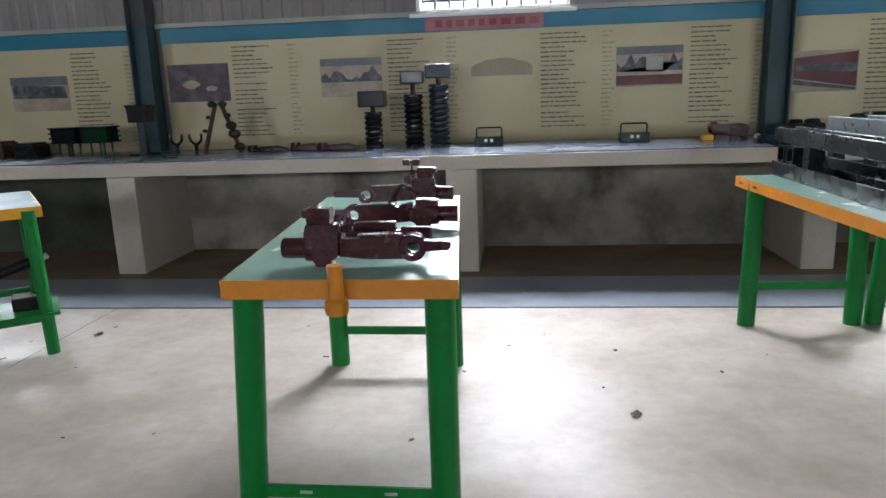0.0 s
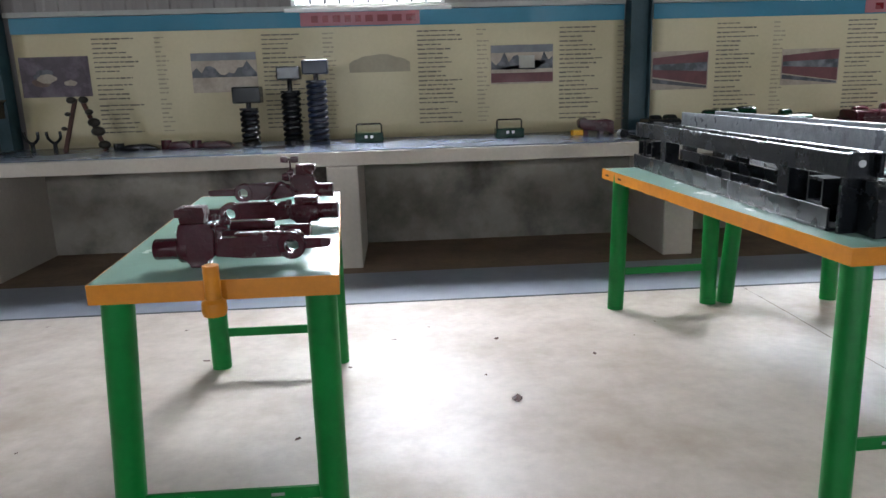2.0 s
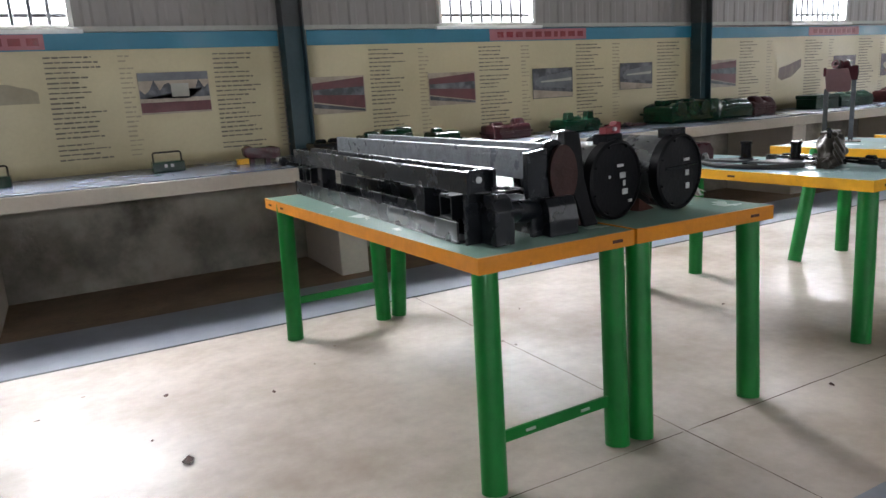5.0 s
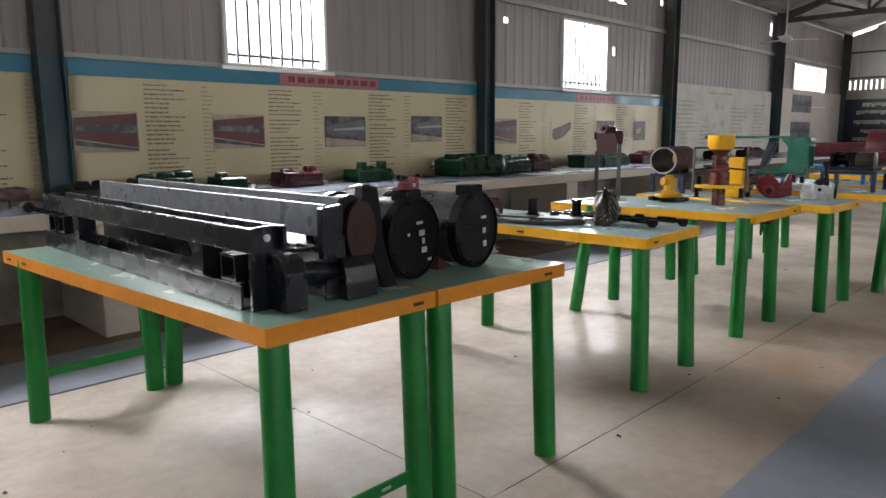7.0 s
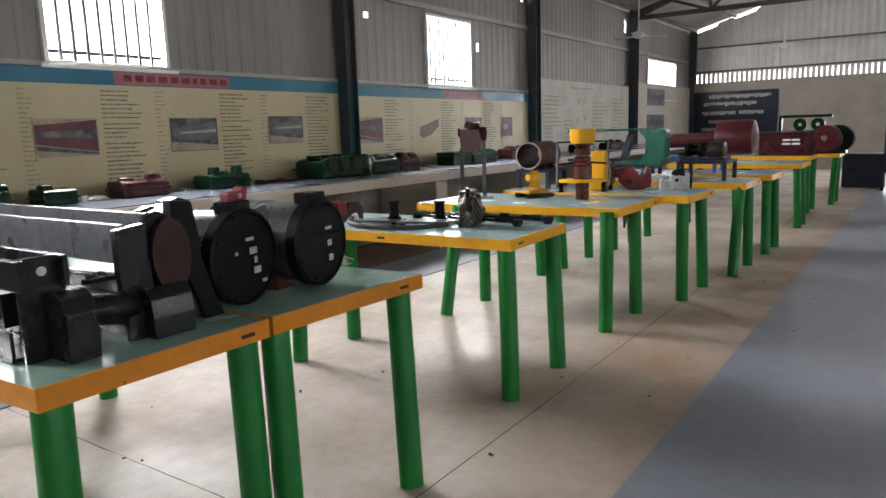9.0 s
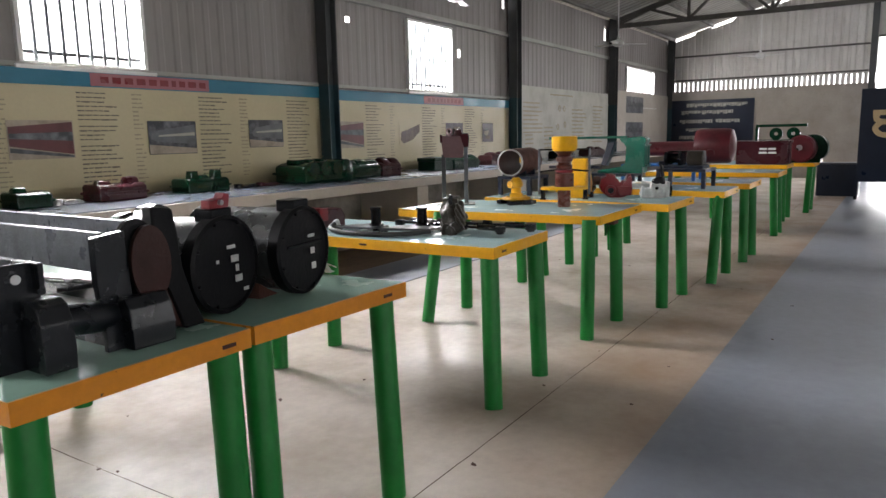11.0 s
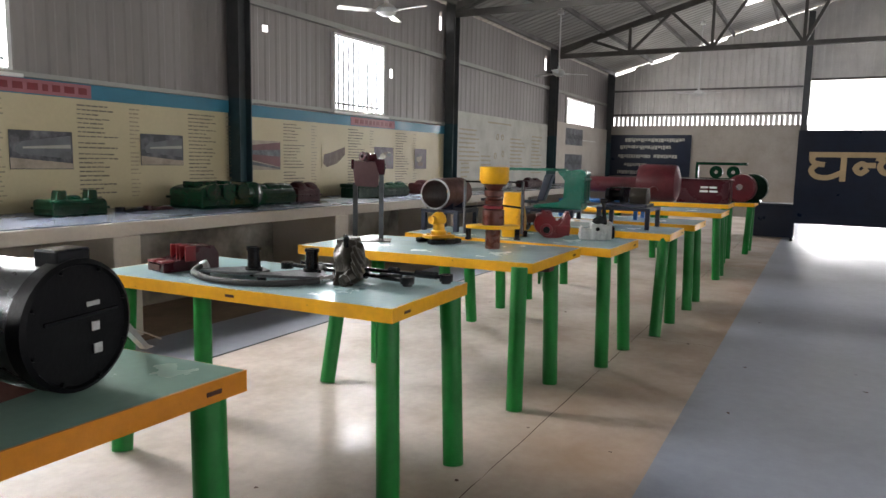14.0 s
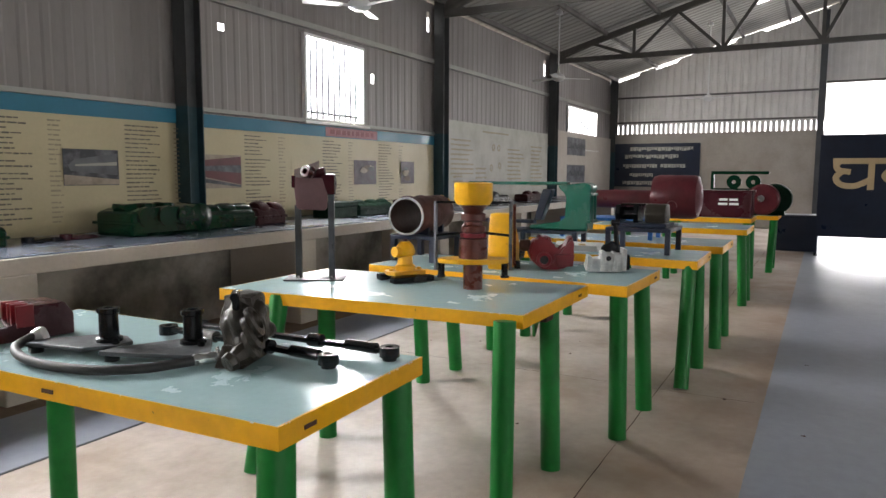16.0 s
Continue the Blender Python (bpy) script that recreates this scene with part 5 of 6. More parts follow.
def center_column():
    root = thing("pivot_column", at(6.37, 3.0, TH + 0.001), "brown and yellow pivot column with a flange and side arms", "machine part")
    bm = B()
    lathe(bm, [(0, 0), (0.052, 0), (0.052, 0.14), (0, 0.14)], Matrix(), 26)
    part("lower_tube", bm, COPPER, root, "brown lower tube", smooth=True)
    bm = B()
    prism(bm, [(0.16 * math.cos(a) * (1 + 0.2 * abs(math.cos(a))), 0.1 * math.sin(a)) for a in (2 * math.pi * k / 24 for k in range(24))], 0.14, 0.165, "z", Matrix.Rotation(radians(-62), 4, "Z"), bev=0.005)
    part("flange", bm, YELLOW, root)
    bm = B()
    lathe(bm, [(0.078, 0.165), (0.076, 0.27), (0.05, 0.275), (0.05, 0.3), (0.064, 0.305), (0.066, 0.335), (0.052, 0.345), (0.05, 0.36), (0.066, 0.368), (0.066, 0.4), (0.05, 0.41), (0.06, 0.43), (0.085, 0.45)], Matrix(), 30)
    part("ringed_tube", bm, COPPER, root, "brown ringed tube", smooth=True)
    bm = B()
    lathe(bm, [(0.06, 0.44), (0.09, 0.452), (0.102, 0.475), (0.102, 0.565), (0.085, 0.568), (0.08, 0.5), (0, 0.5)], Matrix(), 32)
    part("cup", bm, YELLOW, root, "bright yellow cup", smooth=True)
    d = Vector((math.cos(radians(-62)), math.sin(radians(-62)), 0))
    for s in (-1, 1):
        o = d * (0.2 * s)
        bm = B()
        beam(bm, o + Vector((0, 0, 0.1)), o + Vector((0, 0, 0.47)), 0.022, 0.014, 0.002)
        part("side_arm", bm, GREYRAIL, root, "worn grey metal arm")
        bm = B()
        beam(bm, o + Vector((0, 0, 0.463)), o * 0.45 + Vector((0, 0, 0.463)), 0.018, 0.012, 0.002)
        part("top_hook", bm, BLACK, root)
        bm = B()
        beam(bm, o + Vector((0, 0, 0.285)), o * 0.3 + Vector((0, 0, 0.3)), 0.014, 0.014, 0.002)
        part("link", bm, BLACK, root)
        bm = B()
        rod(bm, o * 0.85 + Vector((0, 0, 0.06)), o * 0.85 + Vector((0, 0, 0.14)), 0.018, seg=12)
        rod(bm, o * 0.85 + Vector((0, 0, 0.06)), o * 0.85 + Vector((0, 0, 0.072)), 0.026, seg=6)
        part("bolt", bm, BLACK, root)
    bm = B()
    lathe(bm, [(0.052, 0.275), (0.07, 0.278), (0.07, 0.3), (0.052, 0.3), (0.052, 0.275)], Matrix(), 24)
    part("red_seal", bm, RED, root, "shiny red seal ring", smooth=True)


center_column()


def low_stand(x, y, w, d, h, material, label, rz=0):
    root = thing("metal_stand", at(x, y, TH + 0.001, rz), label, "stand", "small metal stands")
    bm = B()
    box(bm, -w / 2, w / 2, -d / 2, d / 2, h - 0.03, h, 0.003)
    part("top_frame", bm, material, root)
    for u in (-1, 1):
        for v in (-1, 1):
            bm = B()
            box(bm, u * w / 2 - 0.02 - u * 0.022, u * w / 2 + 0.02 - u * 0.022, v * d / 2 - 0.02 - v * 0.022, v * d / 2 + 0.02 - v * 0.022, 0, h - 0.03, 0.003)
            part("leg", bm, material, root)
    return root


low_stand(7.4, 3.88, 0.42, 0.36, 0.185, NAVY, "navy-painted angle iron stand under a rusty pipe")


def open_pipe():
    root = thing("pipe", at(7.15, 3.9, TH + 0.32, 8), "short wide rusty maroon pipe with an open end", "pipe")
    bm = B()
    lathe(bm, [(0.118, 0), (0.13, 0.0), (0.13, 0.62), (0.118, 0.62), (0.118, 0.0)], pose(0, 0, 0, 0, 90, 0), 34)
    part("pipe_wall", bm, RUST, root, smooth=True)
    bm = B()
    lathe(bm, [(0.131, 0.013), (0.1325, 0.014), (0.1325, 0.618), (0.131, 0.619)], pose(0, 0, 0, 0, 90, 0), 34)
    part("painted_outside", bm, PIPEBROWN, root, smooth=True)
    bm = B()
    lathe(bm, [(0.1175, -0.003), (0.132, -0.003), (0.1325, 0.006), (0.131, 0.012)], pose(0, 0, 0, 0, 90, 0), 34)
    part("rim", bm, ALU, root, "bare worn rim", smooth=True)
    for u in (0.12, 0.4):
        bm = B()
        prism(bm, [(-0.12, -0.134), (0.12, -0.134), (0.12, -0.08), (0.09, -0.1), (0, -0.131), (-0.09, -0.1), (-0.12, -0.08)], u, u + 0.03, "x")
        part("saddle", bm, NAVY, root)


open_pipe()


def yellow_housing():
    root = thing("bell_housing", at(7.22, 3.2, TH + 0.001, 10), "yellow painted bell-shaped housing with a black end", "machine part")
    bm = B()
    prism(bm, [(-0.12, 0.0), (0.22, 0.0), (0.24, 0.08), (0.16, 0.2), (0.06, 0.26), (0.05, 0.36), (-0.08, 0.36), (-0.09, 0.26), (-0.13, 0.1)], -0.07, 0.07, "y", bev=0.014)
    part("body", bm, YELLOW, root, smooth=True)
    bm = B()
    rod(bm, (0.2, -0.02, 0.07), (0.3, -0.04, 0.07), 0.06, 0.05, seg=20)
    part("black_end", bm, BLACK, root, smooth=True)
    bm = B()
    beam(bm, (-0.02, -0.085, 0.02), (-0.04, -0.085, 0.42), 0.018, 0.01, 0.002)
    part("strap", bm, COPPER, root)
    bm = B()
    rod(bm, (0.0, -0.1, 0.0), (0.0, -0.1, 0.05), 0.02, seg=12)
    part("foot", bm, BLACK, root)


yellow_housing()


def red_valve():
    root = thing("saddle_casting", at(7.35, 2.92, TH + 0.001, -64), "bright red cast saddle with two horns and a round mouth", "machine part")
    bm = B()
    pts = smooth_path([(-0.12, 0.05, 0), (-0.145, 0.11, 0), (-0.12, 0.185, 0), (-0.07, 0.195, 0), (-0.04, 0.215, 0), (0.0, 0.205, 0), (0.01, 0.14, 0), (0.055, 0.11, 0), (0.085, 0.135, 0), (0.11, 0.2, 0), (0.135, 0.205, 0), (0.15, 0.14, 0), (0.13, 0.05, 0), (0.08, 0.0, 0), (-0.06, 0.0, 0)], 3)
    prism(bm, [(p.x, p.y) for p in pts], -0.06, 0.075, "y", bev=0.018)
    part("body", bm, RED, root, smooth=True)
    bm = B()
    lathe(bm, [(0.028, 0), (0.044, 0), (0.05, 0.012), (0.05, 0.04), (0.028, 0.04), (0.028, 0)], pose(-0.045, -0.062, 0.065, -90) @ pose(0, 0, -0.03), 24)
    part("mouth", bm, RED, root, smooth=True)
    bm = B()
    rod(bm, (-0.045, -0.085, 0.065), (-0.045, -0.061, 0.065), 0.0275, seg=20)
    part("bore", bm, BLACK, root)
    bm = B()
    lathe(bm, [(0, -0.2), (0.03, -0.2), (0.038, -0.19), (0.038, -0.13), (0, -0.13)], pose(0, 0.0, 0.15, 0, 90, 0), 18)
    part("side_stub", bm, RUST, root, smooth=True)
    bm = B()
    prism(bm, [(0.02, 0.1), (0.15, 0.1), (0.14, 0.02), (0.04, 0.02)], -0.075, -0.0605, "y", bev=0.005)
    part("cheek", bm, RED, root)


red_valve()


def silver_bracket():
    root = thing("bracket", at(7.38, 2.57, TH + 0.001, -66), "pale silver-painted cast bracket with a black lever behind", "machine part")
    bm = B()
    rough_block(bm, -0.12, 0.12, -0.055, 0.055, 0.0, 0.09, 0.007, 2, 6, 22)
    part("body", bm, SILVER, root, "rough silver-painted body", smooth=True)
    for u, h in ((-0.1, 0.1), (-0.015, 0.13), (0.06, 0.12), (0.115, 0.145)):
        bm = B()
        prism(bm, [(u - 0.014, 0.01), (u + 0.014, 0.01), (u + 0.018, h), (u - 0.008, h + 0.008)], -0.064, 0.05, "y", bev=0.003)
        part("rib", bm, SILVER, root)
    bm = B()
    prism(bm, [(-0.03, 0.06), (0.13, 0.075), (0.13, 0.115), (-0.03, 0.125)], -0.058, 0.04, "y", bev=0.004)
    part("upper_web", bm, SILVER, root)
    bm = B()
    rod(bm, (0.02, -0.066, 0.09), (0.02, -0.058, 0.09), 0.016, seg=14)
    part("hole", bm, BLACK, root)
    bm = B()
    rod(bm, (0.125, 0.0, 0.06), (0.155, 0.0, 0.06), 0.05, seg=18)
    part("end_cap", bm, BLACK, root, smooth=True)
    bm = B()
    prism(bm, [(-0.04, 0.06), (0.08, 0.06), (0.1, 0.16), (0.06, 0.19), (0.0, 0.16)], 0.052, 0.09, "y", bev=0.008)
    part("lever", bm, BLACK, root)
    bm = B()
    tube(bm, smooth_path([(0.075, 0.07, 0.3), (0.085, 0.07, 0.2), (0.1, 0.07, 0.1), (0.11, 0.07, 0.02)]), 0.016, 10)
    rod(bm, (0.05, 0.07, 0.305), (0.1, 0.07, 0.305), 0.02, seg=10)
    part("hook", bm, BLACK, root, smooth=True)


silver_bracket()
low_stand(8.72, 2.62, 0.5, 0.5, 0.2, NAVY, "navy-painted four-legged stand under a black pump")


def black_pump():
    root = thing("pump", at(8.72, 2.62, TH + 0.203), "black cast pump with a grey worn end on the navy stand", "machine part")
    bm = B()
    box(bm, -0.16, 0.16, -0.2, 0.2, 0.0, 0.03, 0.004)
    part("bed", bm, NAVY, root)
    for y in (0.05, 0.19):
        bm = B()
        prism(bm, [(-0.1, 0.03), (0.1, 0.03), (0.12, 0.1), (0.09, 0.17), (-0.1, 0.17), (-0.13, 0.1)], y - 0.02, y + 0.02, "y", bev=0.008)
        part("end_frame", bm, BLACK, root)
    bm = B()
    rod(bm, (0, 0.04, 0.1), (0, 0.2, 0.1), 0.05, seg=20)
    part("barrel", bm, BLACK, root, smooth=True)
    bm = B()
    prism(bm, [(-0.1, 0.03), (0.08, 0.03), (0.1, 0.09), (0.06, 0.18), (-0.08, 0.18), (-0.12, 0.1)], -0.18, -0.02, "y", bev=0.014)
    part("worn_end", bm, OLIVE, root, "grey worn end casting", smooth=True)
    bm = B()
    box(bm, -0.06, 0.06, -0.02, 0.18, 0.165, 0.18, 0.003)
    part("top_plate", bm, BLACK, root)


black_pump()
low_stand(9.85, 3.2, 0.4, 0.9, 0.2, SKYBLUE, "bright blue four-legged stand under a maroon tank")


def maroon_tank():
    root = thing("tank", at(9.88, 2.62, TH + 0.205), "large glossy maroon tank with a long narrow neck", "tank")
    m = pose(0, 0, 0.2, 90)
    bm = B()
    lathe(bm, [(0, 0.26), (0.12, 0.255), (0.19, 0.23), (0.205, 0.19), (0.205, -0.12), (0.19, -0.17), (0.1, -0.19)], m, 34)
    part("body", bm, TANKRED, root, smooth=True)
    bm = B()
    lathe(bm, [(0.09, -0.17), (0.085, -1.0), (0, -1.0)], pose(0, 0, 0.17, 90), 24)
    part("neck", bm, TANKRED, root, smooth=True)
    bm = B()
    box(bm, -0.1, 0.1, 0.1, 0.15, 0, 0.03)
    part("saddle", bm, SKYBLUE, root)
    bm = B()
    rod(bm, (-0.1, -0.02, 0.16), (-0.22, -0.03, 0.12), 0.045, seg=14)
    part("outlet", bm, TANKRED, root, smooth=True)


maroon_tank()
low_stand(8.9, 3.5, 0.3, 0.62, 0.13, NAVY, "low navy stand under a green press frame")


def green_press():
    root = thing("press_frame", at(8.9, 3.42, TH + 0.133), "glossy teal green cast C-shaped frame with a long top arm", "machine part")
    bm = B()
    prism(bm, [(-0.3, 0.0), (0.22, 0.0), (0.22, 0.035), (-0.06, 0.06), (-0.12, 0.1), (-0.13, 0.3), (-0.06, 0.345), (-0.03, 0.385), (-0.27, 0.41), (-0.33, 0.385), (-0.33, 0.34), (-0.3, 0.32)], -0.1, 0.1, "x", bev=0.014)
    part("c_frame", bm, PRESSGREEN, root)
    for x in (-0.085, 0.0, 0.085):
        bm = B()
        prism(bm, [(-0.325, 0.08), (-0.301, 0.08), (-0.301, 0.31), (-0.325, 0.3)], x - 0.012, x + 0.012, "x", bev=0.003)
        part("rib", bm, PRESSGREEN, root)
    for z in (0.07, 0.3):
        bm = B()
        box(bm, -0.11, 0.11, -0.335, -0.29, z, z + 0.022, 0.005)
        part("cross_rib", bm, PRESSGREEN, root)
    for z in (0.14, 0.18, 0.22, 0.26):
        bm = B()
        rod(bm, (-0.102, -0.19, z), (-0.108, -0.19, z), 0.012, seg=12)
        part("boss", bm, PRESSGREEN, root)
    bm = B()
    beam(bm, (0, -0.1, 0.4), (0, 0.85, 0.4), 0.08, 0.028, 0.004)
    part("top_arm", bm, PRESSGREEN, root)
    bm = B()
    prism(bm, [(0.13, 0.075), (0.2, 0.075), (0.12, 0.35), (0.03, 0.35)], -0.05, 0.05, "x", bev=0.01)
    part("strut", bm, NAVY, root)
    bm = B()
    beam(bm, (0, 0.205, 0.06), (0, 0.85, 0.06), 0.08, 0.03, 0.004)
    part("lower_arm", bm, NAVY, root)


green_press()


def pale_basin():
    root = thing("tray", at(8.55, 3.13, TH + 0.001, 5), "shallow white tray lying on the tabletop", "tray")
    bm = B()
    prism(bm, [(-0.12, 0), (0.12, 0), (0.16, 0.05), (0.15, 0.05), (0.11, 0.01), (-0.11, 0.01), (-0.15, 0.05), (-0.16, 0.05)], -0.2, 0.2, "y")
    part("shell", bm, WHITE, root)
    bm = B()
    rod(bm, (0, -0.05, 0.011), (0, -0.05, 0.05), 0.03, seg=12)
    part("brass_fitting", bm, GOLD, root)


pale_basin()


def maroon_box():
    root = thing("box", at(13.55, 2.6, 0.902), "maroon painted metal box with two lines of white lettering", "box")
    bm = B()
    box(bm, -0.25, 0.25, -0.38, 0.38, 0, 0.34, 0.008)
    part("body", bm, MAROON, root)
    bm = B()
    box(bm, -0.27, 0.27, -0.4, 0.4, 0.34, 0.37, 0.004)
    part("lid", bm, MAROON, root)
    for z, w in ((0.23, 0.11), (0.17, 0.12)):
        bm = B()
        for k in range(2):
            box(bm, -0.254, -0.251, -0.1 - w + k * (w + 0.02), -0.1 + k * (w + 0.02), z, z + 0.03)
        part("lettering", bm, WHITE, root, "unreadable white lettering")


maroon_box()


def far_motor():
    root = thing("motor", at(14.85, 2.18, TH + 0.001), "round maroon motor housing with dark green ends", "motor")
    m = pose(-0.25, 0, 0.24, 0, 90, 0)
    bm = B()
    lathe(bm, [(0, 0), (0.2, 0), (0.235, 0.03), (0.235, 0.4), (0.2, 0.44), (0, 0.44)], m, 28)
    part("housing", bm, TANKRED, root, smooth=True)
    bm = B()
    box(bm, -0.1, 0.3, -0.3, 0.3, 0.0, 0.06, 0.006)
    part("foot", bm, DGREEN, root)
    bm = B()
    rod(bm, (0.1, -0.15, 0.24), (0.35, -0.16, 0.24), 0.24, seg=24)
    part("green_end", bm, MATTGREEN, root, smooth=True)
    bm = B()
    rod(bm, (-0.3, 0.02, 0.26), (-0.25, 0.02, 0.26), 0.05, seg=14)
    part("hub", bm, ALU, root)


far_motor()


def green_rack():
    root = thing("gear_frame", at(15.0, 2.55, TH + 0.001), "dark green open frame with gears inside", "machine part")
    for z in (0.35, 0.62):
        bm = B()
        box(bm, -0.03, 0.03, -0.42, 0.42, z, z + 0.05, 0.004)
        part("rail", bm, DGREEN, root)
    for y in (-0.4, 0.4):
        bm = B()
        box(bm, -0.03, 0.03, y - 0.025, y + 0.025, 0, 0.36 if y < 0 else 0.62, 0.004)
        part("post", bm, DGREEN, root)
    for y in (-0.2, 0.08):
        bm = B()
        lathe(bm, [(0.03, 0), (0.11, 0), (0.11, 0.05), (0.03, 0.05), (0.03, 0)], pose(-0.02, y, 0.5, 0, 90, 0), 16)
        part("gear", bm, DGREEN, root)
    bm = B()
    box(bm, -0.2, 0.2, -0.4, 0.0, 0.0, 0.3, 0.02)
    part("gearbox", bm, MAROON, root)


green_rack()


def dark_box():
    root = thing("crate", at(18.55, 1.85, 0.002), "dark navy crate standing on the floor beside the sign", "crate")
    bm = B()
    box(bm, -0.3, 0.3, -0.42, 0.38, 0, 0.68, 0.01)
    part("body", bm, NAVY, root)
    bm = B()
    box(bm, -0.32, 0.32, -0.44, 0.4, 0.682, 0.71, 0.005)
    part("lid", bm, NAVY, root)


dark_box()


def sign_board():
    """Standing notice board with one word in large cut letters."""
    root = thing("sign_board", pose(17.8, 1.47, 0.0, 0, 0, 0), "tall dark blue standing sign with gold letters on legs", "sign")
    W, z0, z1 = 4.0, 0.35, 2.22
    bm = B()
    box(bm, -0.015, 0.015, -W, 0, z0, z1, 0.003)
    part("panel", bm, NAVY, root)
    for y in (-0.02, -W / 2, -W + 0.02):
        bm = B()
        box(bm, 0.016, 0.056, y - 0.02, y + 0.02, 0.0, z1, 0.003)
        part("post", bm, NAVY, root)
        bm = B()
        box(bm, -0.25, 0.3, y - 0.03, y + 0.03, 0.002, 0.05, 0.005)
        part("foot", bm, BLACK, root)
    # strokes of the letters: (along, up), the headline at 1; straight ones have two points
    letters = [
        [[(0.2, 1.0), (0.1, 0.84), (0.2, 0.68), (0.52, 0.62)], [(0.3, 0.66), (0.1, 0.42), (0.26, 0.18), (0.66, 0.14), (1.06, 0.34)], [(1.1, 1.08), (1.1, 0.0)], [(0.0, 1.0), (1.38, 1.0)]],
        [[(1.38, 1.0), (2.12, 1.0)], [(1.84, 0.52), (1.66, 0.68), (1.47, 0.5), (1.64, 0.32), (1.84, 0.5)], [(1.78, 0.62), (2.08, 0.62)]],
        [[(2.12, 1.0), (3.08, 1.0)], [(2.08, 0.9), (2.28, 0.8), (2.2, 0.58), (2.34, 0.36), (2.62, 0.36), (2.92, 0.56)], [(2.95, 1.08), (2.95, 0.0)]],
        [[(3.08, 1.0), (4.08, 1.0)], [(3.92, 1.08), (3.92, 0.0)], [(3.9, 0.72), (3.6, 0.78), (3.36, 0.54), (3.56, 0.3), (3.9, 0.42)]],
        [[(4.08, 1.0), (4.56, 1.0)], [(4.34, 1.08), (4.34, 0.0)]],
        [[(4.56, 1.0), (5.4, 1.0)], [(5.05, 1.0), (5.05, 0.84), (4.8, 0.74), (4.7, 0.5), (4.84, 0.28), (5.08, 0.28), (5.16, 0.42), (5.04, 0.5)], [(5.0, 0.26), (5.3, 0.02)]],
    ]
    sx, sz = 0.555, 0.52
    for strokes in letters:
        bm = B()
        for k, st in enumerate(strokes):
            pts = smooth_path([(a, b, 0) for a, b in st], 5) if len(st) > 2 else [Vector((*p, 0)) for p in st]
            pts = [Vector((-0.22 - p.x * sx, 1.22 + p.y * sz)) for p in pts]
            left, right = [], []
            for n, p in enumerate(pts):
                d = (pts[min(n + 1, len(pts) - 1)] - pts[max(n - 1, 0)]).normalized()
                side = Vector((-d.y, d.x)) * 0.052
                left.append(p + side)
                right.append(p - side)
            x1 = -0.022 - 0.003 * k
            for n in range(len(pts) - 1):
                quad = (left[n], left[n + 1], right[n + 1], right[n])
                front = [bm.verts.new((x1, q.x, q.y)) for q in quad]
                back = [bm.verts.new((-0.0155, q.x, q.y)) for q in quad]
                bm.faces.new(front)
                sides = [(0, 1), (2, 3)] + ([(3, 0)] if n == 0 else []) + ([(1, 2)] if n == len(pts) - 2 else [])
                for a, b in sides:
                    bm.faces.new((front[a], front[b], back[b], back[a]))
        part("letter", bm, GOLD, root, "gold cut-out letter")


sign_board()


def wall_sign():
    root = thing("wall_sign", pose(24.33, 7.05, 1.12), "dark blue wall sign with lines of white writing", "sign")
    rnd = random.Random(5)
    bm = B()
    box(bm, -0.012, 0.012, -2.5, 0, 0, 1.28, 0.003)
    part("panel", bm, NAVY, root)
    for z, a, b in ((1.12, 0.5, 2.3), (0.9, 0.35, 1.9), (0.62, 0.3, 1.3), (0.62, 1.4, 2.1), (0.35, 0.5, 1.2), (0.12, 0.3, 1.5)):
        bm = B()
        u = a
        while u < b:
            w = rnd.uniform(0.03, 0.1)
            box(bm, -0.015, -0.0125, -min(u + w, b), -u, z - rnd.uniform(0.02, 0.07), z + rnd.uniform(0.02, 0.06))
            u += w + 0.014
        box(bm, -0.0156, -0.0152, -b, -a, z + 0.035, z + 0.05)
        part("line_of_writing", bm, WHITEVINYL, root, "unreadable white writing")


wall_sign()


# ---- things on the bench ----
BY = 6.65


def bench(x, y=BY, rz=0.0):
    return pose(x, y, BT + 0.001, 0, 0, rz)


def small_box(x, w, h, material, label):
    root = thing("casting_box", bench(x), label, "machine part", "castings on the bench")
    bm = B()
    prism(bm, [(-w / 2, 0), (w / 2, 0), (w / 2 - 0.01, h * 0.8), (w / 2 - 0.02, h), (-w / 2, h * 0.92)], -0.12, 0.12, "y", bev=0.008)
    part("body", bm, material, root)
    bm = B()
    box(bm, -w / 2 + 0.02, w / 2 - 0.03, -0.1, 0.1, h * 0.95, h + 0.015, 0.004)
    part("lid", bm, material, root)


small_box(-4.6, 0.24, 0.15, MAROON, "low maroon cast box on the bench")
small_box(-4.27, 0.22, 0.13, BLACK, "low black cast box on the bench")


def ribbed_drum(x, material, label):
    root = thing("ribbed_unit", bench(x), label, "machine part", "ribbed units on the bench")
    bm = B()
    box(bm, -0.12, 0.12, -0.1, 0.1, 0.13, 0.26, 0.006)
    part("body", bm, material, root)
    for z in (0.125, 0.17, 0.215, 0.26):
        bm = B()
        box(bm, -0.13, 0.13, -0.12, 0.12, z, z + 0.016, 0.004)
        part("rib", bm, material, root)
    for u, r in ((-0.11, 0.01), (0.0, 0.025), (0.1, 0.01)):
        bm = B()
        rod(bm, (u, 0, 0), (u, 0, 0.125), r, seg=10)
        part("leg", bm, material, root)


ribbed_drum(-3.88, BLACK, "black ribbed unit on short legs")
ribbed_drum(-3.56, DGREEN, "dark green ribbed unit on short legs")


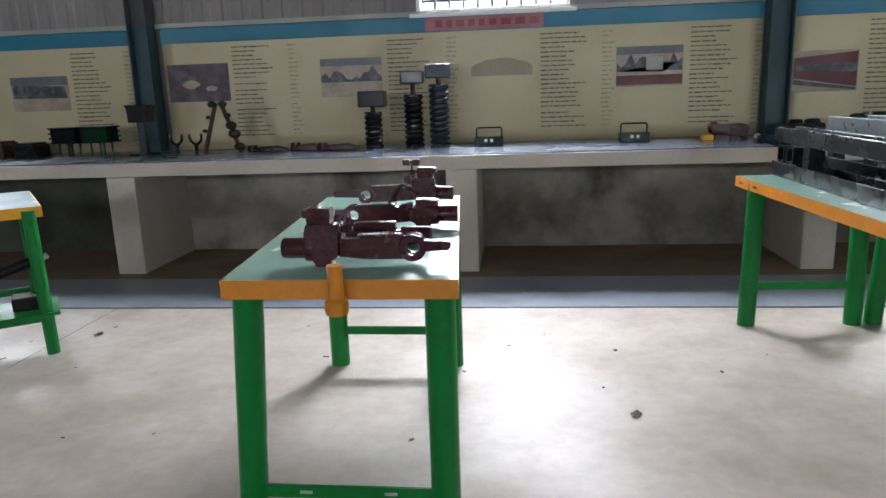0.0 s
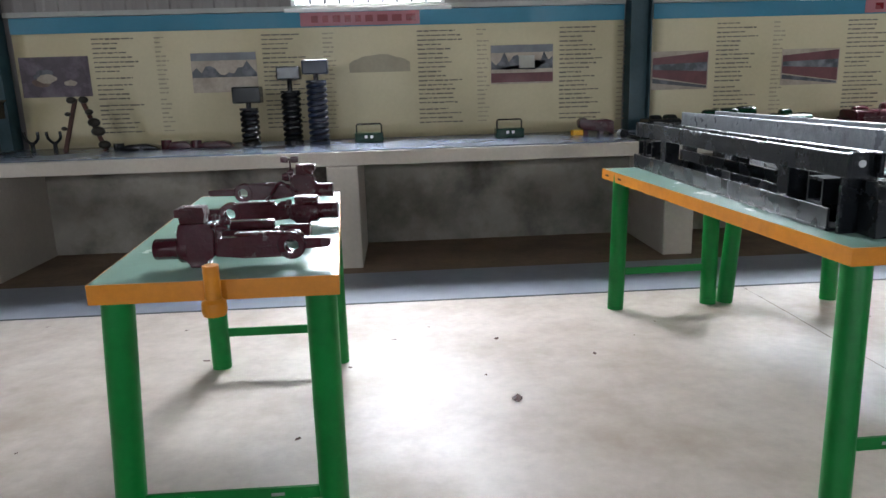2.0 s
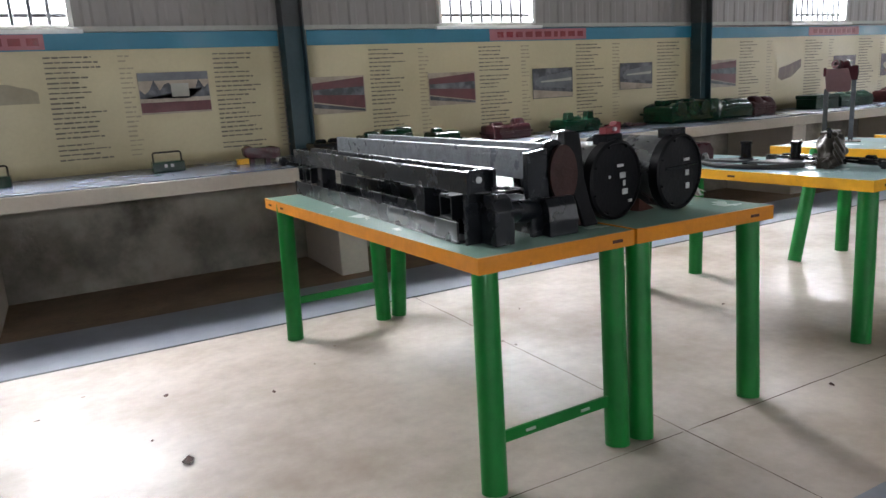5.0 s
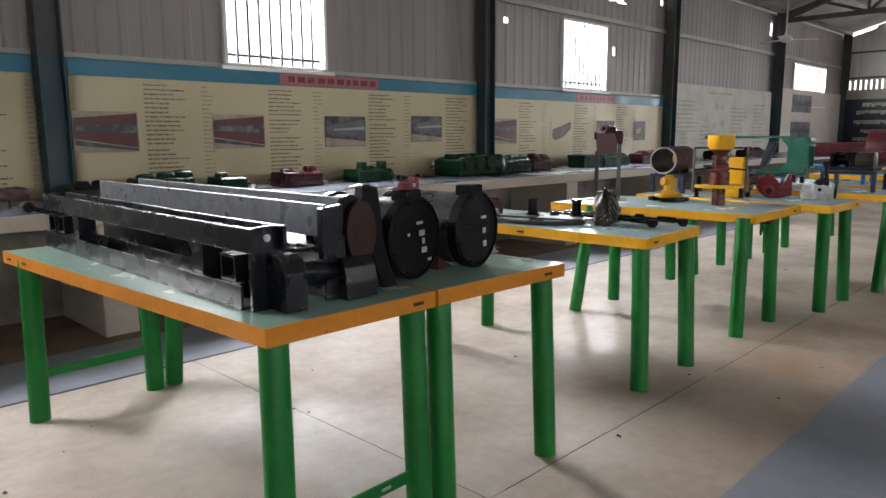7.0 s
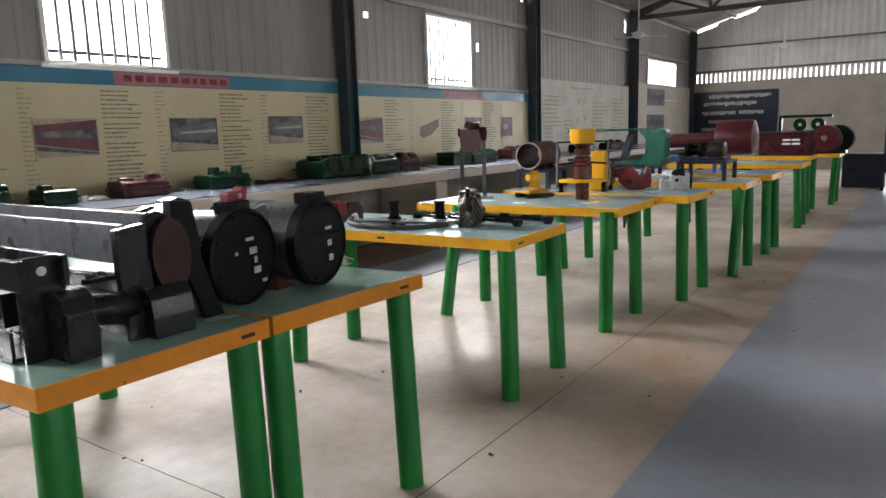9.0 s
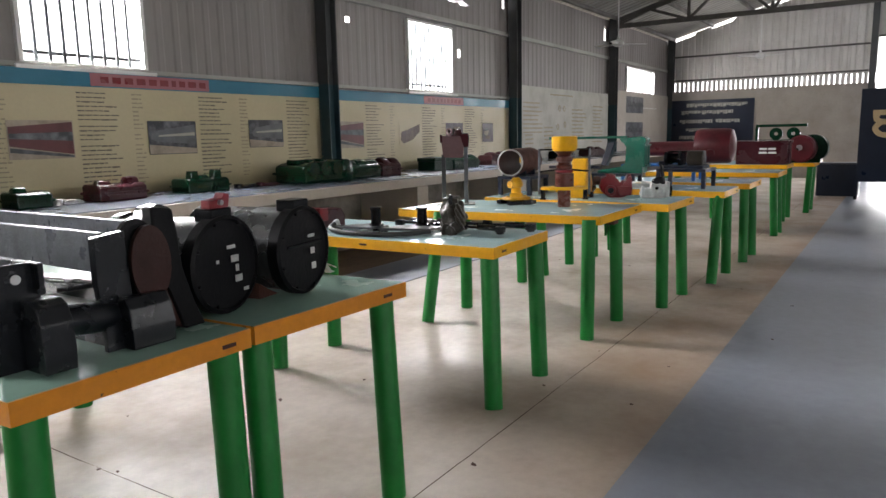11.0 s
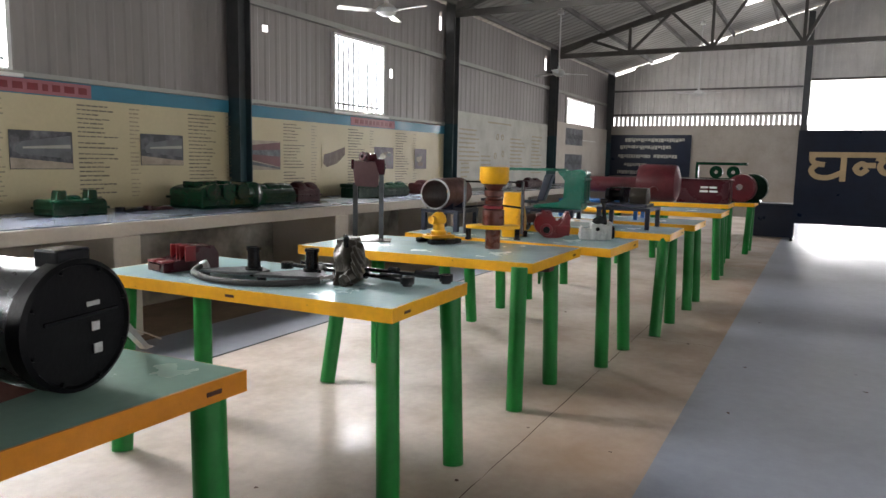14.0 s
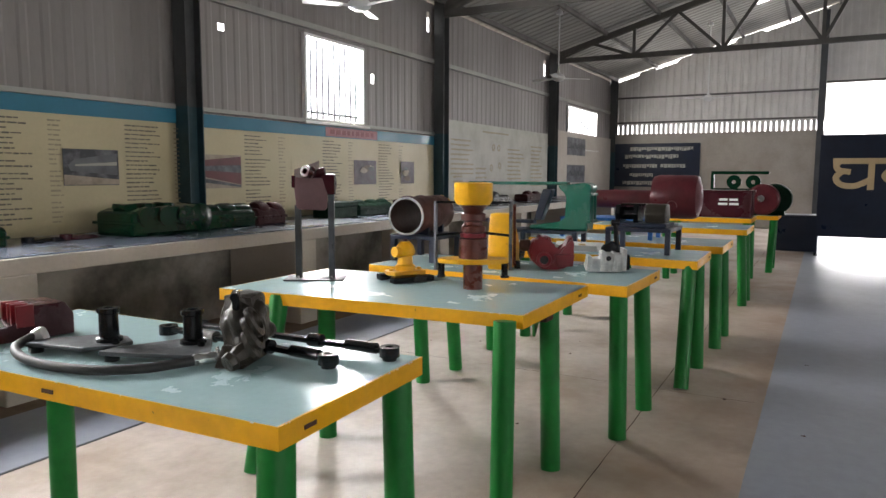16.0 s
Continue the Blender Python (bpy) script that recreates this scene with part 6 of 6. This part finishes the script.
def post_lamp(x):
    root = thing("post_unit", bench(x), "dark green ribbed box on a single post", "machine part")
    bm = B()
    box(bm, -0.035, 0.035, -0.03, 0.03, 0, 0.3, 0.003)
    part("post", bm, NAVY, root)
    bm = B()
    prism(bm, [(-0.09, 0.3), (0.09, 0.3), (0.09, 0.43), (0.13, 0.46), (-0.12, 0.46), (-0.09, 0.43)], -0.08, 0.08, "y", bev=0.004)
    part("box_body", bm, BLACK, root)
    bm = B()
    box(bm, -0.1, 0.1, -0.1, 0.1, 0.0, 0.012)
    part("base", bm, BLACK, root)


post_lamp(-3.14)


def fork(x):
    root = thing("fork_bracket", bench(x), "small black forked bracket standing upright", "machine part", "forked brackets on the bench")
    bm = B()
    rod(bm, (0, 0, 0), (0, 0, 0.09), 0.018, seg=10)
    part("stem", bm, BLACK, root)
    bm = B()
    tube(bm, smooth_path([(-0.06, 0, 0.18), (-0.05, 0, 0.12), (0, 0, 0.08), (0.05, 0, 0.12), (0.055, 0, 0.18)]), 0.013, 8)
    part("fork_arms", bm, BLACK, root, smooth=True)


fork(-2.82)
fork(-2.63)


def a_frame(x):
    root = thing("a_frame_rack", bench(x), "dark A-shaped rack hung with round fittings", "rack")
    top = Vector((0.02, 0, 0.45))
    for s, b in ((-1, -0.15), (1, 0.2)):
        bm = B()
        beam(bm, (b, 0, 0), top + Vector((s * 0.025, 0, 0)), 0.035, 0.03, 0.003)
        part("rail", bm, RUST, root)
    for f, s, r in ((0.98, -1, 0.035), (0.98, 1, 0.035), (0.75, 1, 0.03), (0.55, 1, 0.045), (0.38, 1, 0.05), (0.12, 1, 0.045), (0.72, -1, 0.022), (0.45, -1, 0.022)):
        foot = Vector((-0.15 if s < 0 else 0.17, 0, 0))
        c = foot.lerp(top, f) + Vector((s * (0.05 if s > 0 else 0.045), -0.03, 0))
        bm = B()
        bmesh.ops.create_uvsphere(bm, u_segments=14, v_segments=8, radius=r, matrix=Matrix.Translation(c) @ Matrix.Diagonal((1.2, 0.8, 0.85, 1)))
        part("fitting", bm, OLIVE, root, smooth=True)


a_frame(-2.4)


def flat_piece(x, w, material, label, h=0.05):
    root = thing("flat_casting", bench(x), label, "machine part", "flat castings on the bench")
    bm = B()
    prism(bm, [(-w / 2, 0), (w / 2, 0), (w / 2 - 0.03, h * 0.6), (w * 0.2, h), (-w * 0.3, h * 0.9), (-w / 2, h * 0.5)], -0.07, 0.07, "y", bev=0.008)
    part("bar", bm, material, root, smooth=True)
    bm = B()
    lathe(bm, [(0.015, 0), (0.045, 0), (0.045, h + 0.01), (0.015, h + 0.01), (0.015, 0)], Matrix.Translation((-w / 2 - 0.02, 0, 0)), 14)
    part("eye", bm, material, root, smooth=True)


flat_piece(-1.9, 0.34, BLACK, "flat black casting on the bench")
flat_piece(-1.55, 0.22, MAROON, "flat maroon casting on the bench", 0.065)
flat_piece(-1.25, 0.3, MAROON, "long flat maroon casting on the bench", 0.055)


def spring_stack(x, r, h, bw, bz, bh, material, label):
    root = thing("spring_column", bench(x), label, "spring", "spring columns on the bench")
    bm = B()
    turns = int(h / 0.05)
    pts = [(0.8 * r * math.cos(a), 0.8 * r * math.sin(a), 0.02 + (h - 0.04) * a / (2 * math.pi * turns)) for a in (2 * math.pi * k / 12 for k in range(turns * 12 + 1))]
    tube(bm, pts, 0.022, 8)
    part("coil", bm, material, root, smooth=True)
    bm = B()
    rod(bm, (0, 0, 0), (0, 0, h), r * 0.72, seg=16)
    part("core", bm, BLACK, root, smooth=True)
    for z in (0, h - 0.012):
        bm = B()
        rod(bm, (0, 0, z), (0, 0, z + 0.02), r, seg=20)
        part("end_plate", bm, material, root)
    bm = B()
    rod(bm, (0, 0, h), (0, 0, bz), 0.022, seg=10)
    part("stem", bm, BLACK, root)
    bm = B()
    box(bm, -bw / 2, bw / 2, -bw / 3, bw / 3, bz, bz + bh, 0.01)
    part("block", bm, material, root)


spring_stack(-0.94, 0.08, 0.32, 0.24, 0.37, 0.14, BLACK, "dark coil spring column with a black block on top")
spring_stack(-0.57, 0.085, 0.46, 0.2, 0.56, 0.11, BLACK, "grey coil spring column with a grey block on top")
spring_stack(-0.34, 0.09, 0.54, 0.22, 0.6, 0.12, NAVY, "tall dark coil spring column with a dark block on top")


def toolbox(x):
    root = thing("toolbox", bench(x, 6.6), "small dark metal toolbox with a square carrying handle", "toolbox", "toolboxes on the bench")
    bm = B()
    box(bm, -0.125, 0.125, -0.07, 0.07, 0, 0.085, 0.006)
    part("body", bm, DGREEN, root)
    bm = B()
    tube(bm, [(-0.11, 0, 0.08), (-0.11, 0, 0.15), (-0.1, 0, 0.16), (0.1, 0, 0.16), (0.11, 0, 0.15), (0.11, 0, 0.08)], 0.007, 8)
    part("handle", bm, BLACK, root)
    for u in (-0.025, 0.025):
        bm = B()
        box(bm, u - 0.012, u + 0.012, -0.075, -0.0705, 0.04, 0.065)
        part("catch", bm, ALU, root)


toolbox(0.1)
toolbox(1.35)


def small_red_machine(x):
    root = thing("small_pump", bench(x, 6.6), "small maroon cast pump with a yellow foot", "pump")
    bm = B()
    prism(bm, [(-0.1, 0.04), (0.12, 0.04), (0.15, 0.0), (0.17, 0.0), (0.17, 0.12), (0.1, 0.14), (-0.05, 0.12), (-0.1, 0.16), (-0.15, 0.13), (-0.14, 0.07)], -0.06, 0.06, "y", bev=0.012)
    part("body", bm, MAROON, root, smooth=True)
    for u in (-0.1, 0.04):
        bm = B()
        box(bm, u, u + 0.04, -0.04, 0.04, 0, 0.05, 0.003)
        part("foot", bm, MAROON, root)
    bm = B()
    box(bm, -0.2, -0.11, -0.05, 0.05, 0.0, 0.045, 0.004)
    part("yellow_foot", bm, YELLOW, root)


small_red_machine(2.12)


def lumpy(x, w, h, material, label, lumps, name="engine_casting", y=BY, d=0.28):
    """lumps: place along the width, height of the hump's axis, radius; the humps run along the bench."""
    root = thing(name, bench(x, y), label, "machine part", "engine castings on the bench")
    bm = B()
    prism(bm, [(-d / 2, 0), (d / 2, 0), (d / 2, h * 0.7), (d / 2 - 0.03, h * 0.78), (-d / 2 + 0.04, h * 0.78), (-d / 2, h * 0.62)], -w / 2, w / 2, "x", bev=0.014)
    part("base", bm, material, root)
    for u, z, r in lumps:
        hw = min(0.2 * w, r * 1.1)
        bm = B()
        lathe(bm, [(0, -hw), (r * 0.6, -hw), (r * 0.92, -hw * 0.85), (r, -hw * 0.5), (r, hw * 0.5), (r * 0.92, hw * 0.85), (r * 0.6, hw), (0, hw)],
              Matrix.Translation((u * w, -d * 0.1, z * h + 0.01)) @ Matrix.Rotation(math.pi / 2, 4, "Y"), 22)
        part("hump", bm, material, root, smooth=True)
    bm = B()
    box(bm, -w / 2 - 0.012, w / 2 + 0.012, -d / 2 - 0.014, d / 2 + 0.01, h * 0.3, h * 0.42, 0.004)
    part("joint_flange", bm, material, root)
    for u in (-0.35, 0.0, 0.3):
        bm = B()
        rod(bm, (u * w, -d / 2 - 0.026, h * 0.36), (u * w, -d / 2 - 0.01, h * 0.36), 0.014, seg=6)
        part("bolt", bm, material, root)
    return root


lumpy(2.75, 0.3, 0.16, BLACK, "black cast engine part on the bench", [(-0.2, 0.6, 0.05), (0.25, 0.55, 0.06)])
lumpy(3.35, 0.5, 0.2, DGREEN, "long dark green casting with rounded humps", [(-0.3, 0.55, 0.07), (0.05, 0.6, 0.07), (0.35, 0.62, 0.08)])
lumpy(3.98, 0.28, 0.17, DGREEN, "small dark green casting with two round ends", [(-0.28, 0.68, 0.05), (0.3, 0.4, 0.06)])
flat_piece(4.34, 0.2, ALU, "flat pale metal plate on the bench", 0.04)
lumpy(4.75, 0.46, 0.19, MAROON, "maroon casting with twin humps on the bench", [(-0.3, 0.6, 0.06), (0.28, 0.72, 0.06)])
lug_case = lumpy(5.68, 0.5, 0.18, DGREEN, "green casting with two square lugs on the bench", [(0.0, 0.62, 0.05)])
for u in (-0.14, 0.14):
    bm = B()
    prism(bm, [(u - 0.055, 0.1), (u + 0.055, 0.1), (u + 0.045, 0.215), (u - 0.035, 0.215)], -0.09, -0.01, "y", bev=0.006)
    part("lug", bm, DGREEN, lug_case)
flat_piece(6.3, 0.25, BLACK, "flat black tool on the bench", 0.035)
flat_piece(6.6, 0.24, MAROON, "flat dark maroon tool on the bench", 0.035)


def big_green():
    root = thing("gearbox", bench(7.25, 6.6), "large glossy dark green gearbox casting on the bench", "machine part", "gearboxes on the bench")
    bm = B()
    prism(bm, [(-0.42, 0), (0.28, 0), (0.28, 0.18), (0.18, 0.235), (0.0, 0.245), (-0.3, 0.235), (-0.42, 0.2)], -0.28, 0.2, "y", bev=0.03)
    part("housing", bm, DGREEN, root)
    bm = B()
    lathe(bm, [(0, -0.2), (0.1, -0.2), (0.13, -0.15), (0.13, 0.15), (0, 0.2)], pose(0.3, -0.12, 0.13, 90), 24)
    part("bearing_cap", bm, DGREEN, root, smooth=True)
    bm = B()
    bmesh.ops.create_uvsphere(bm, u_segments=20, v_segments=12, radius=0.12, matrix=Matrix.Translation((0.42, -0.02, 0.12)))
    part("dome", bm, DGREEN, root, smooth=True)
    bm = B()
    box(bm, -0.44, 0.26, -0.3, 0.22, 0.1, 0.125, 0.004)
    part("joint_flange", bm, DGREEN, root)
    for u in (-0.3, -0.1, 0.1):
        bm = B()
        lathe(bm, [(0, -0.03), (0.07, -0.03), (0.085, -0.015), (0.085, 0.03), (0, 0.03)], pose(u, -0.285, 0.165, 90), 20)
        part("cover_plate", bm, DGREEN, root, smooth=True)
        bm = B()
        rough_block(bm, u - 0.06, u + 0.06, -0.1, 0.06, 0.22, 0.27, 0.01, u * 9, 4, 14)
        part("top_boss", bm, DGREEN, root, smooth=True)


big_green()
lumpy(8.05, 0.6, 0.22, DGREEN, "glossy dark green ribbed casting on the bench", [(-0.35, 0.55, 0.1), (0.0, 0.58, 0.1), (0.35, 0.55, 0.1)], y=6.6, d=0.34)
lumpy(8.62, 0.42, 0.22, MATTMAROON, "dark maroon round-ended casting on the bench", [(-0.2, 0.55, 0.11), (0.3, 0.5, 0.11)], y=6.6, d=0.3)


def green_crate(x, w, h, material, label):
    root = thing("long_case", bench(x, 6.6), label, "case", "long cases on the bench")
    bm = B()
    box(bm, -w / 2, w / 2, -0.15, 0.15, 0, h * 0.7, 0.01)
    part("body", bm, material, root)
    bm = B()
    box(bm, -w / 2 - 0.01, w / 2 + 0.01, -0.16, 0.16, h * 0.7 + 0.002, h, 0.01)
    part("lid", bm, material, root)


green_crate(9.9, 0.5, 0.19, MATTGREEN, "dark green metal case on the bench")
lumpy(10.6, 0.75, 0.2, MATTGREEN, "long dark green ribbed casting on the bench", [(-0.35, 0.55, 0.08), (0.0, 0.55, 0.08), (0.35, 0.55, 0.08)], y=6.6)
lumpy(11.75, 0.7, 0.22, MATTMAROON, "dark red casting with an orange end on the bench", [(-0.3, 0.5, 0.1), (0.2, 0.5, 0.1)], y=6.6)
lumpy(12.45, 0.4, 0.2, YELLOW, "orange-yellow casting on the bench", [(0.1, 0.6, 0.08)], y=6.6)
lumpy(14.6, 0.7, 0.2, BLACK, "dark casting near the far end of the bench", [(-0.2, 0.6, 0.1)], y=6.6)
lumpy(16.3, 0.9, 0.18, MATTMAROON, "long maroon casting on the far bench", [(-0.2, 0.6, 0.09), (0.3, 0.5, 0.09)], y=6.6)


# ---- motor under the far table ----
def floor_motor():
    root = thing("motor", pose(-2.77, 3.91, 0.235, 0, 0, 36), "green and silver electric motor under the table", "motor")
    bm = B()
    box(bm, -0.5, 0.42, -0.2, 0.2, 0, 0.02, 0.003)
    part("shelf", bm, GREEN, root)
    bm = B()
    lathe(bm, [(0, 0), (0.1, 0), (0.14, 0.04), (0.14, 0.28), (0.1, 0.32), (0, 0.32)], pose(-0.2, 0, 0.17, 0, 90, 0), 26)
    part("housing", bm, DGREEN, root, smooth=True)
    bm = B()
    lathe(bm, [(0.13, 0), (0.17, 0.0), (0.17, 0.03), (0.13, 0.03), (0.13, 0)], pose(0.02, 0, 0.17, 0, 90, 0), 26)
    part("flange", bm, BLACK, root, smooth=True)
    bm = B()
    box(bm, 0.18, 0.34, -0.08, 0.08, 0.02, 0.1, 0.01)
    part("foot", bm, BLACK, root)
    bm = B()
    rod(bm, (0.12, 0.0, 0.24), (0.34, 0.02, 0.3), 0.03, seg=12)
    part("spout", bm, BLACK, root, smooth=True)
    bm = B()
    rod(bm, (0.34, 0.02, 0.3), (0.4, 0.02, 0.32), 0.02, seg=12)
    part("nozzle", bm, ALU, root, smooth=True)


floor_motor()


# ---- ceiling fans ----
def ceiling_fan(x, y, z, turn):
    root = thing("ceiling_fan", pose(x, y, z, 0, 0, turn), "white three-bladed ceiling fan hanging from the roof, still", "ceiling fan", "ceiling fans")
    top = roof_z(y) - z + 0.1
    bm = B()
    rod(bm, (0, 0, 0.1), (0, 0, top), 0.014, seg=10)
    part("down_rod", bm, WHITE, root)
    bm = B()
    lathe(bm, [(0, -0.06), (0.06, -0.055), (0.12, -0.02), (0.13, 0.03), (0.09, 0.07), (0.03, 0.1), (0.02, 0.16)], Matrix(), 24)
    part("motor_housing", bm, WHITE, root, smooth=True)
    for k in range(3):
        bm = B()
        m = Matrix.Rotation(2 * math.pi * k / 3, 4, "Z")
        prism(bm, [(0.2, -0.05), (0.62, -0.065), (0.64, 0.0), (0.62, 0.065), (0.2, 0.05)], -0.004, 0.004, "z", m @ pose(0, 0, 0, 10))
        part("blade", bm, WHITE, root)
        bm = B()
        beam(bm, m @ Vector((0.1, 0, 0)), m @ Vector((0.24, 0, 0)), 0.006, 0.03)
        part("blade_iron", bm, WHITE, root)
    bm = B()
    lathe(bm, [(0.02, 0), (0.07, 0.0), (0.05, 0.07), (0.015, 0.09)], Matrix.Translation((0, 0, top - 0.12)), 16)
    part("canopy", bm, WHITE, root, smooth=True)


ceiling_fan(9.6, 6.0, 3.33, 20)
ceiling_fan(16.2, 6.0, 3.33, 70)
ceiling_fan(21.5, 4.0, 3.35, 10)


# ---- outside ----
def tree(x, y, h, seed):
    rnd = random.Random(seed)
    root = thing("tree", pose(x, y, -0.06), "broad leafy green tree in daylight outside the doorway", "tree", "trees outside")
    bm = B()
    tube(bm, smooth_path([(0, 0, 0), (0.1, 0.05, h * 0.25), (-0.05, 0.1, h * 0.5)]), 0.16, 10)
    part("trunk", bm, BARK, root, smooth=True)
    verts, faces = [], []
    blobs = [(rnd.uniform(-1.6, 1.6), rnd.uniform(-2.2, 2.2), rnd.uniform(h * 0.4, h), rnd.uniform(0.6, 1.1)) for _ in range(16)]
    for bx, by, bz, br in blobs:
        bm = B()
        tube(bm, [(0, 0.08, h * 0.4), (bx * 0.5, by * 0.5, (bz + h * 0.4) * 0.5), (bx, by, bz)], 0.04, 6)
        part("limb", bm, BARK, root)
        for _ in range(380):
            v = Vector((rnd.gauss(0, 1), rnd.gauss(0, 1), rnd.gauss(0, 1))).normalized() * br * rnd.random() ** 0.4
            c = Vector((bx, by, bz)) + v
            a, b = Vector((rnd.gauss(0, 1), rnd.gauss(0, 1), rnd.gauss(0, 1))).normalized() * 0.09, Vector((rnd.gauss(0, 1), rnd.gauss(0, 1), rnd.gauss(0, 1))).normalized() * 0.05
            n = len(verts)
            verts += [c - a, c + b, c + a, c - b]
            faces.append((n, n + 1, n + 2, n + 3))
    me = bpy.data.meshes.new("crown")
    me.from_pydata(verts, [], faces)
    me.materials.append(LEAF)
    ob = new("crown", me)
    ob.parent = root
    tagged(ob, kind="stuff")


tree(31.0, -3.9, 6.0, 2)


# ---- floor litter ----
def litter():
    rnd = random.Random(12)
    spots = [(0.858, 3.274, 0.03), (-2.3, 4.3, 0.025)] + [(rnd.uniform(-3, 9), rnd.uniform(1.7, 4.7), rnd.uniform(0.006, 0.016)) for _ in range(46)] + [(rnd.uniform(1, 10), rnd.uniform(-0.5, 1.6), rnd.uniform(0.008, 0.016)) for _ in range(12)]
    for x, y, r in spots:
        root = thing("dry_leaf", pose(x, y, 0.001, 0, 0, rnd.uniform(0, 360)), "small dark dry leaf scrap on the cement floor", "leaf litter", "scraps on the floor")
        bm = B()
        n = 7
        vs = [bm.verts.new((r * 1.4 * math.cos(2 * math.pi * k / n) * rnd.uniform(0.6, 1.2), r * math.sin(2 * math.pi * k / n) * rnd.uniform(0.5, 1.2), rnd.uniform(0.0, r * 0.5))) for k in range(n)]
        c = bm.verts.new((0, 0, r * 0.35))
        for k in range(n):
            bm.faces.new((vs[k], vs[(k + 1) % n], c))
        part("leaf_blade", bm, RUST, root)


litter()


# ---- floor joints ----
def joints():
    bm = B()
    rnd = random.Random(3)
    for a, b in (((-13, 2.3), (2.7, 2.3)), ((2.72, 2.3), (24, 2.32)), ((2.72, 1.66), (2.70, 4.84)), ((7.9, 1.66), (7.9, 4.84)), ((13.1, 1.66), (13.1, 4.84)), ((-2.5, 1.66), (-2.5, 4.84))):
        a, b = Vector((*a, 0)), Vector((*b, 0))
        n = max(4, int((b - a).length / 0.12))
        side = Vector((-(b - a).y, (b - a).x, 0)).normalized()
        prev = None
        for k in range(n + 1):
            p = a.lerp(b, k / n) + side * 0.006 * noise.noise(Vector((k * 0.7, a.x, 0)))
            w = 0.0025 * (1 + 0.9 * noise.noise(Vector((k * 0.5, a.y, 3)))) if k % 17 else 0.0004
            pair = (bm.verts.new(p + side * w + Vector((0, 0, 0.0012))), bm.verts.new(p - side * w + Vector((0, 0, 0.0012))))
            if prev:
                bm.faces.new((prev[0], pair[0], pair[1], prev[1]))
            prev = pair
    part("floor_joint", bm, RUST, kind="structure")
    bm = B()
    beam(bm, (X0, 4.86, 0.0015), (X1, 4.86, 0.0015), 0.02, 0.004)
    part("floor_joint", bm, STEEL, kind="structure")


joints()
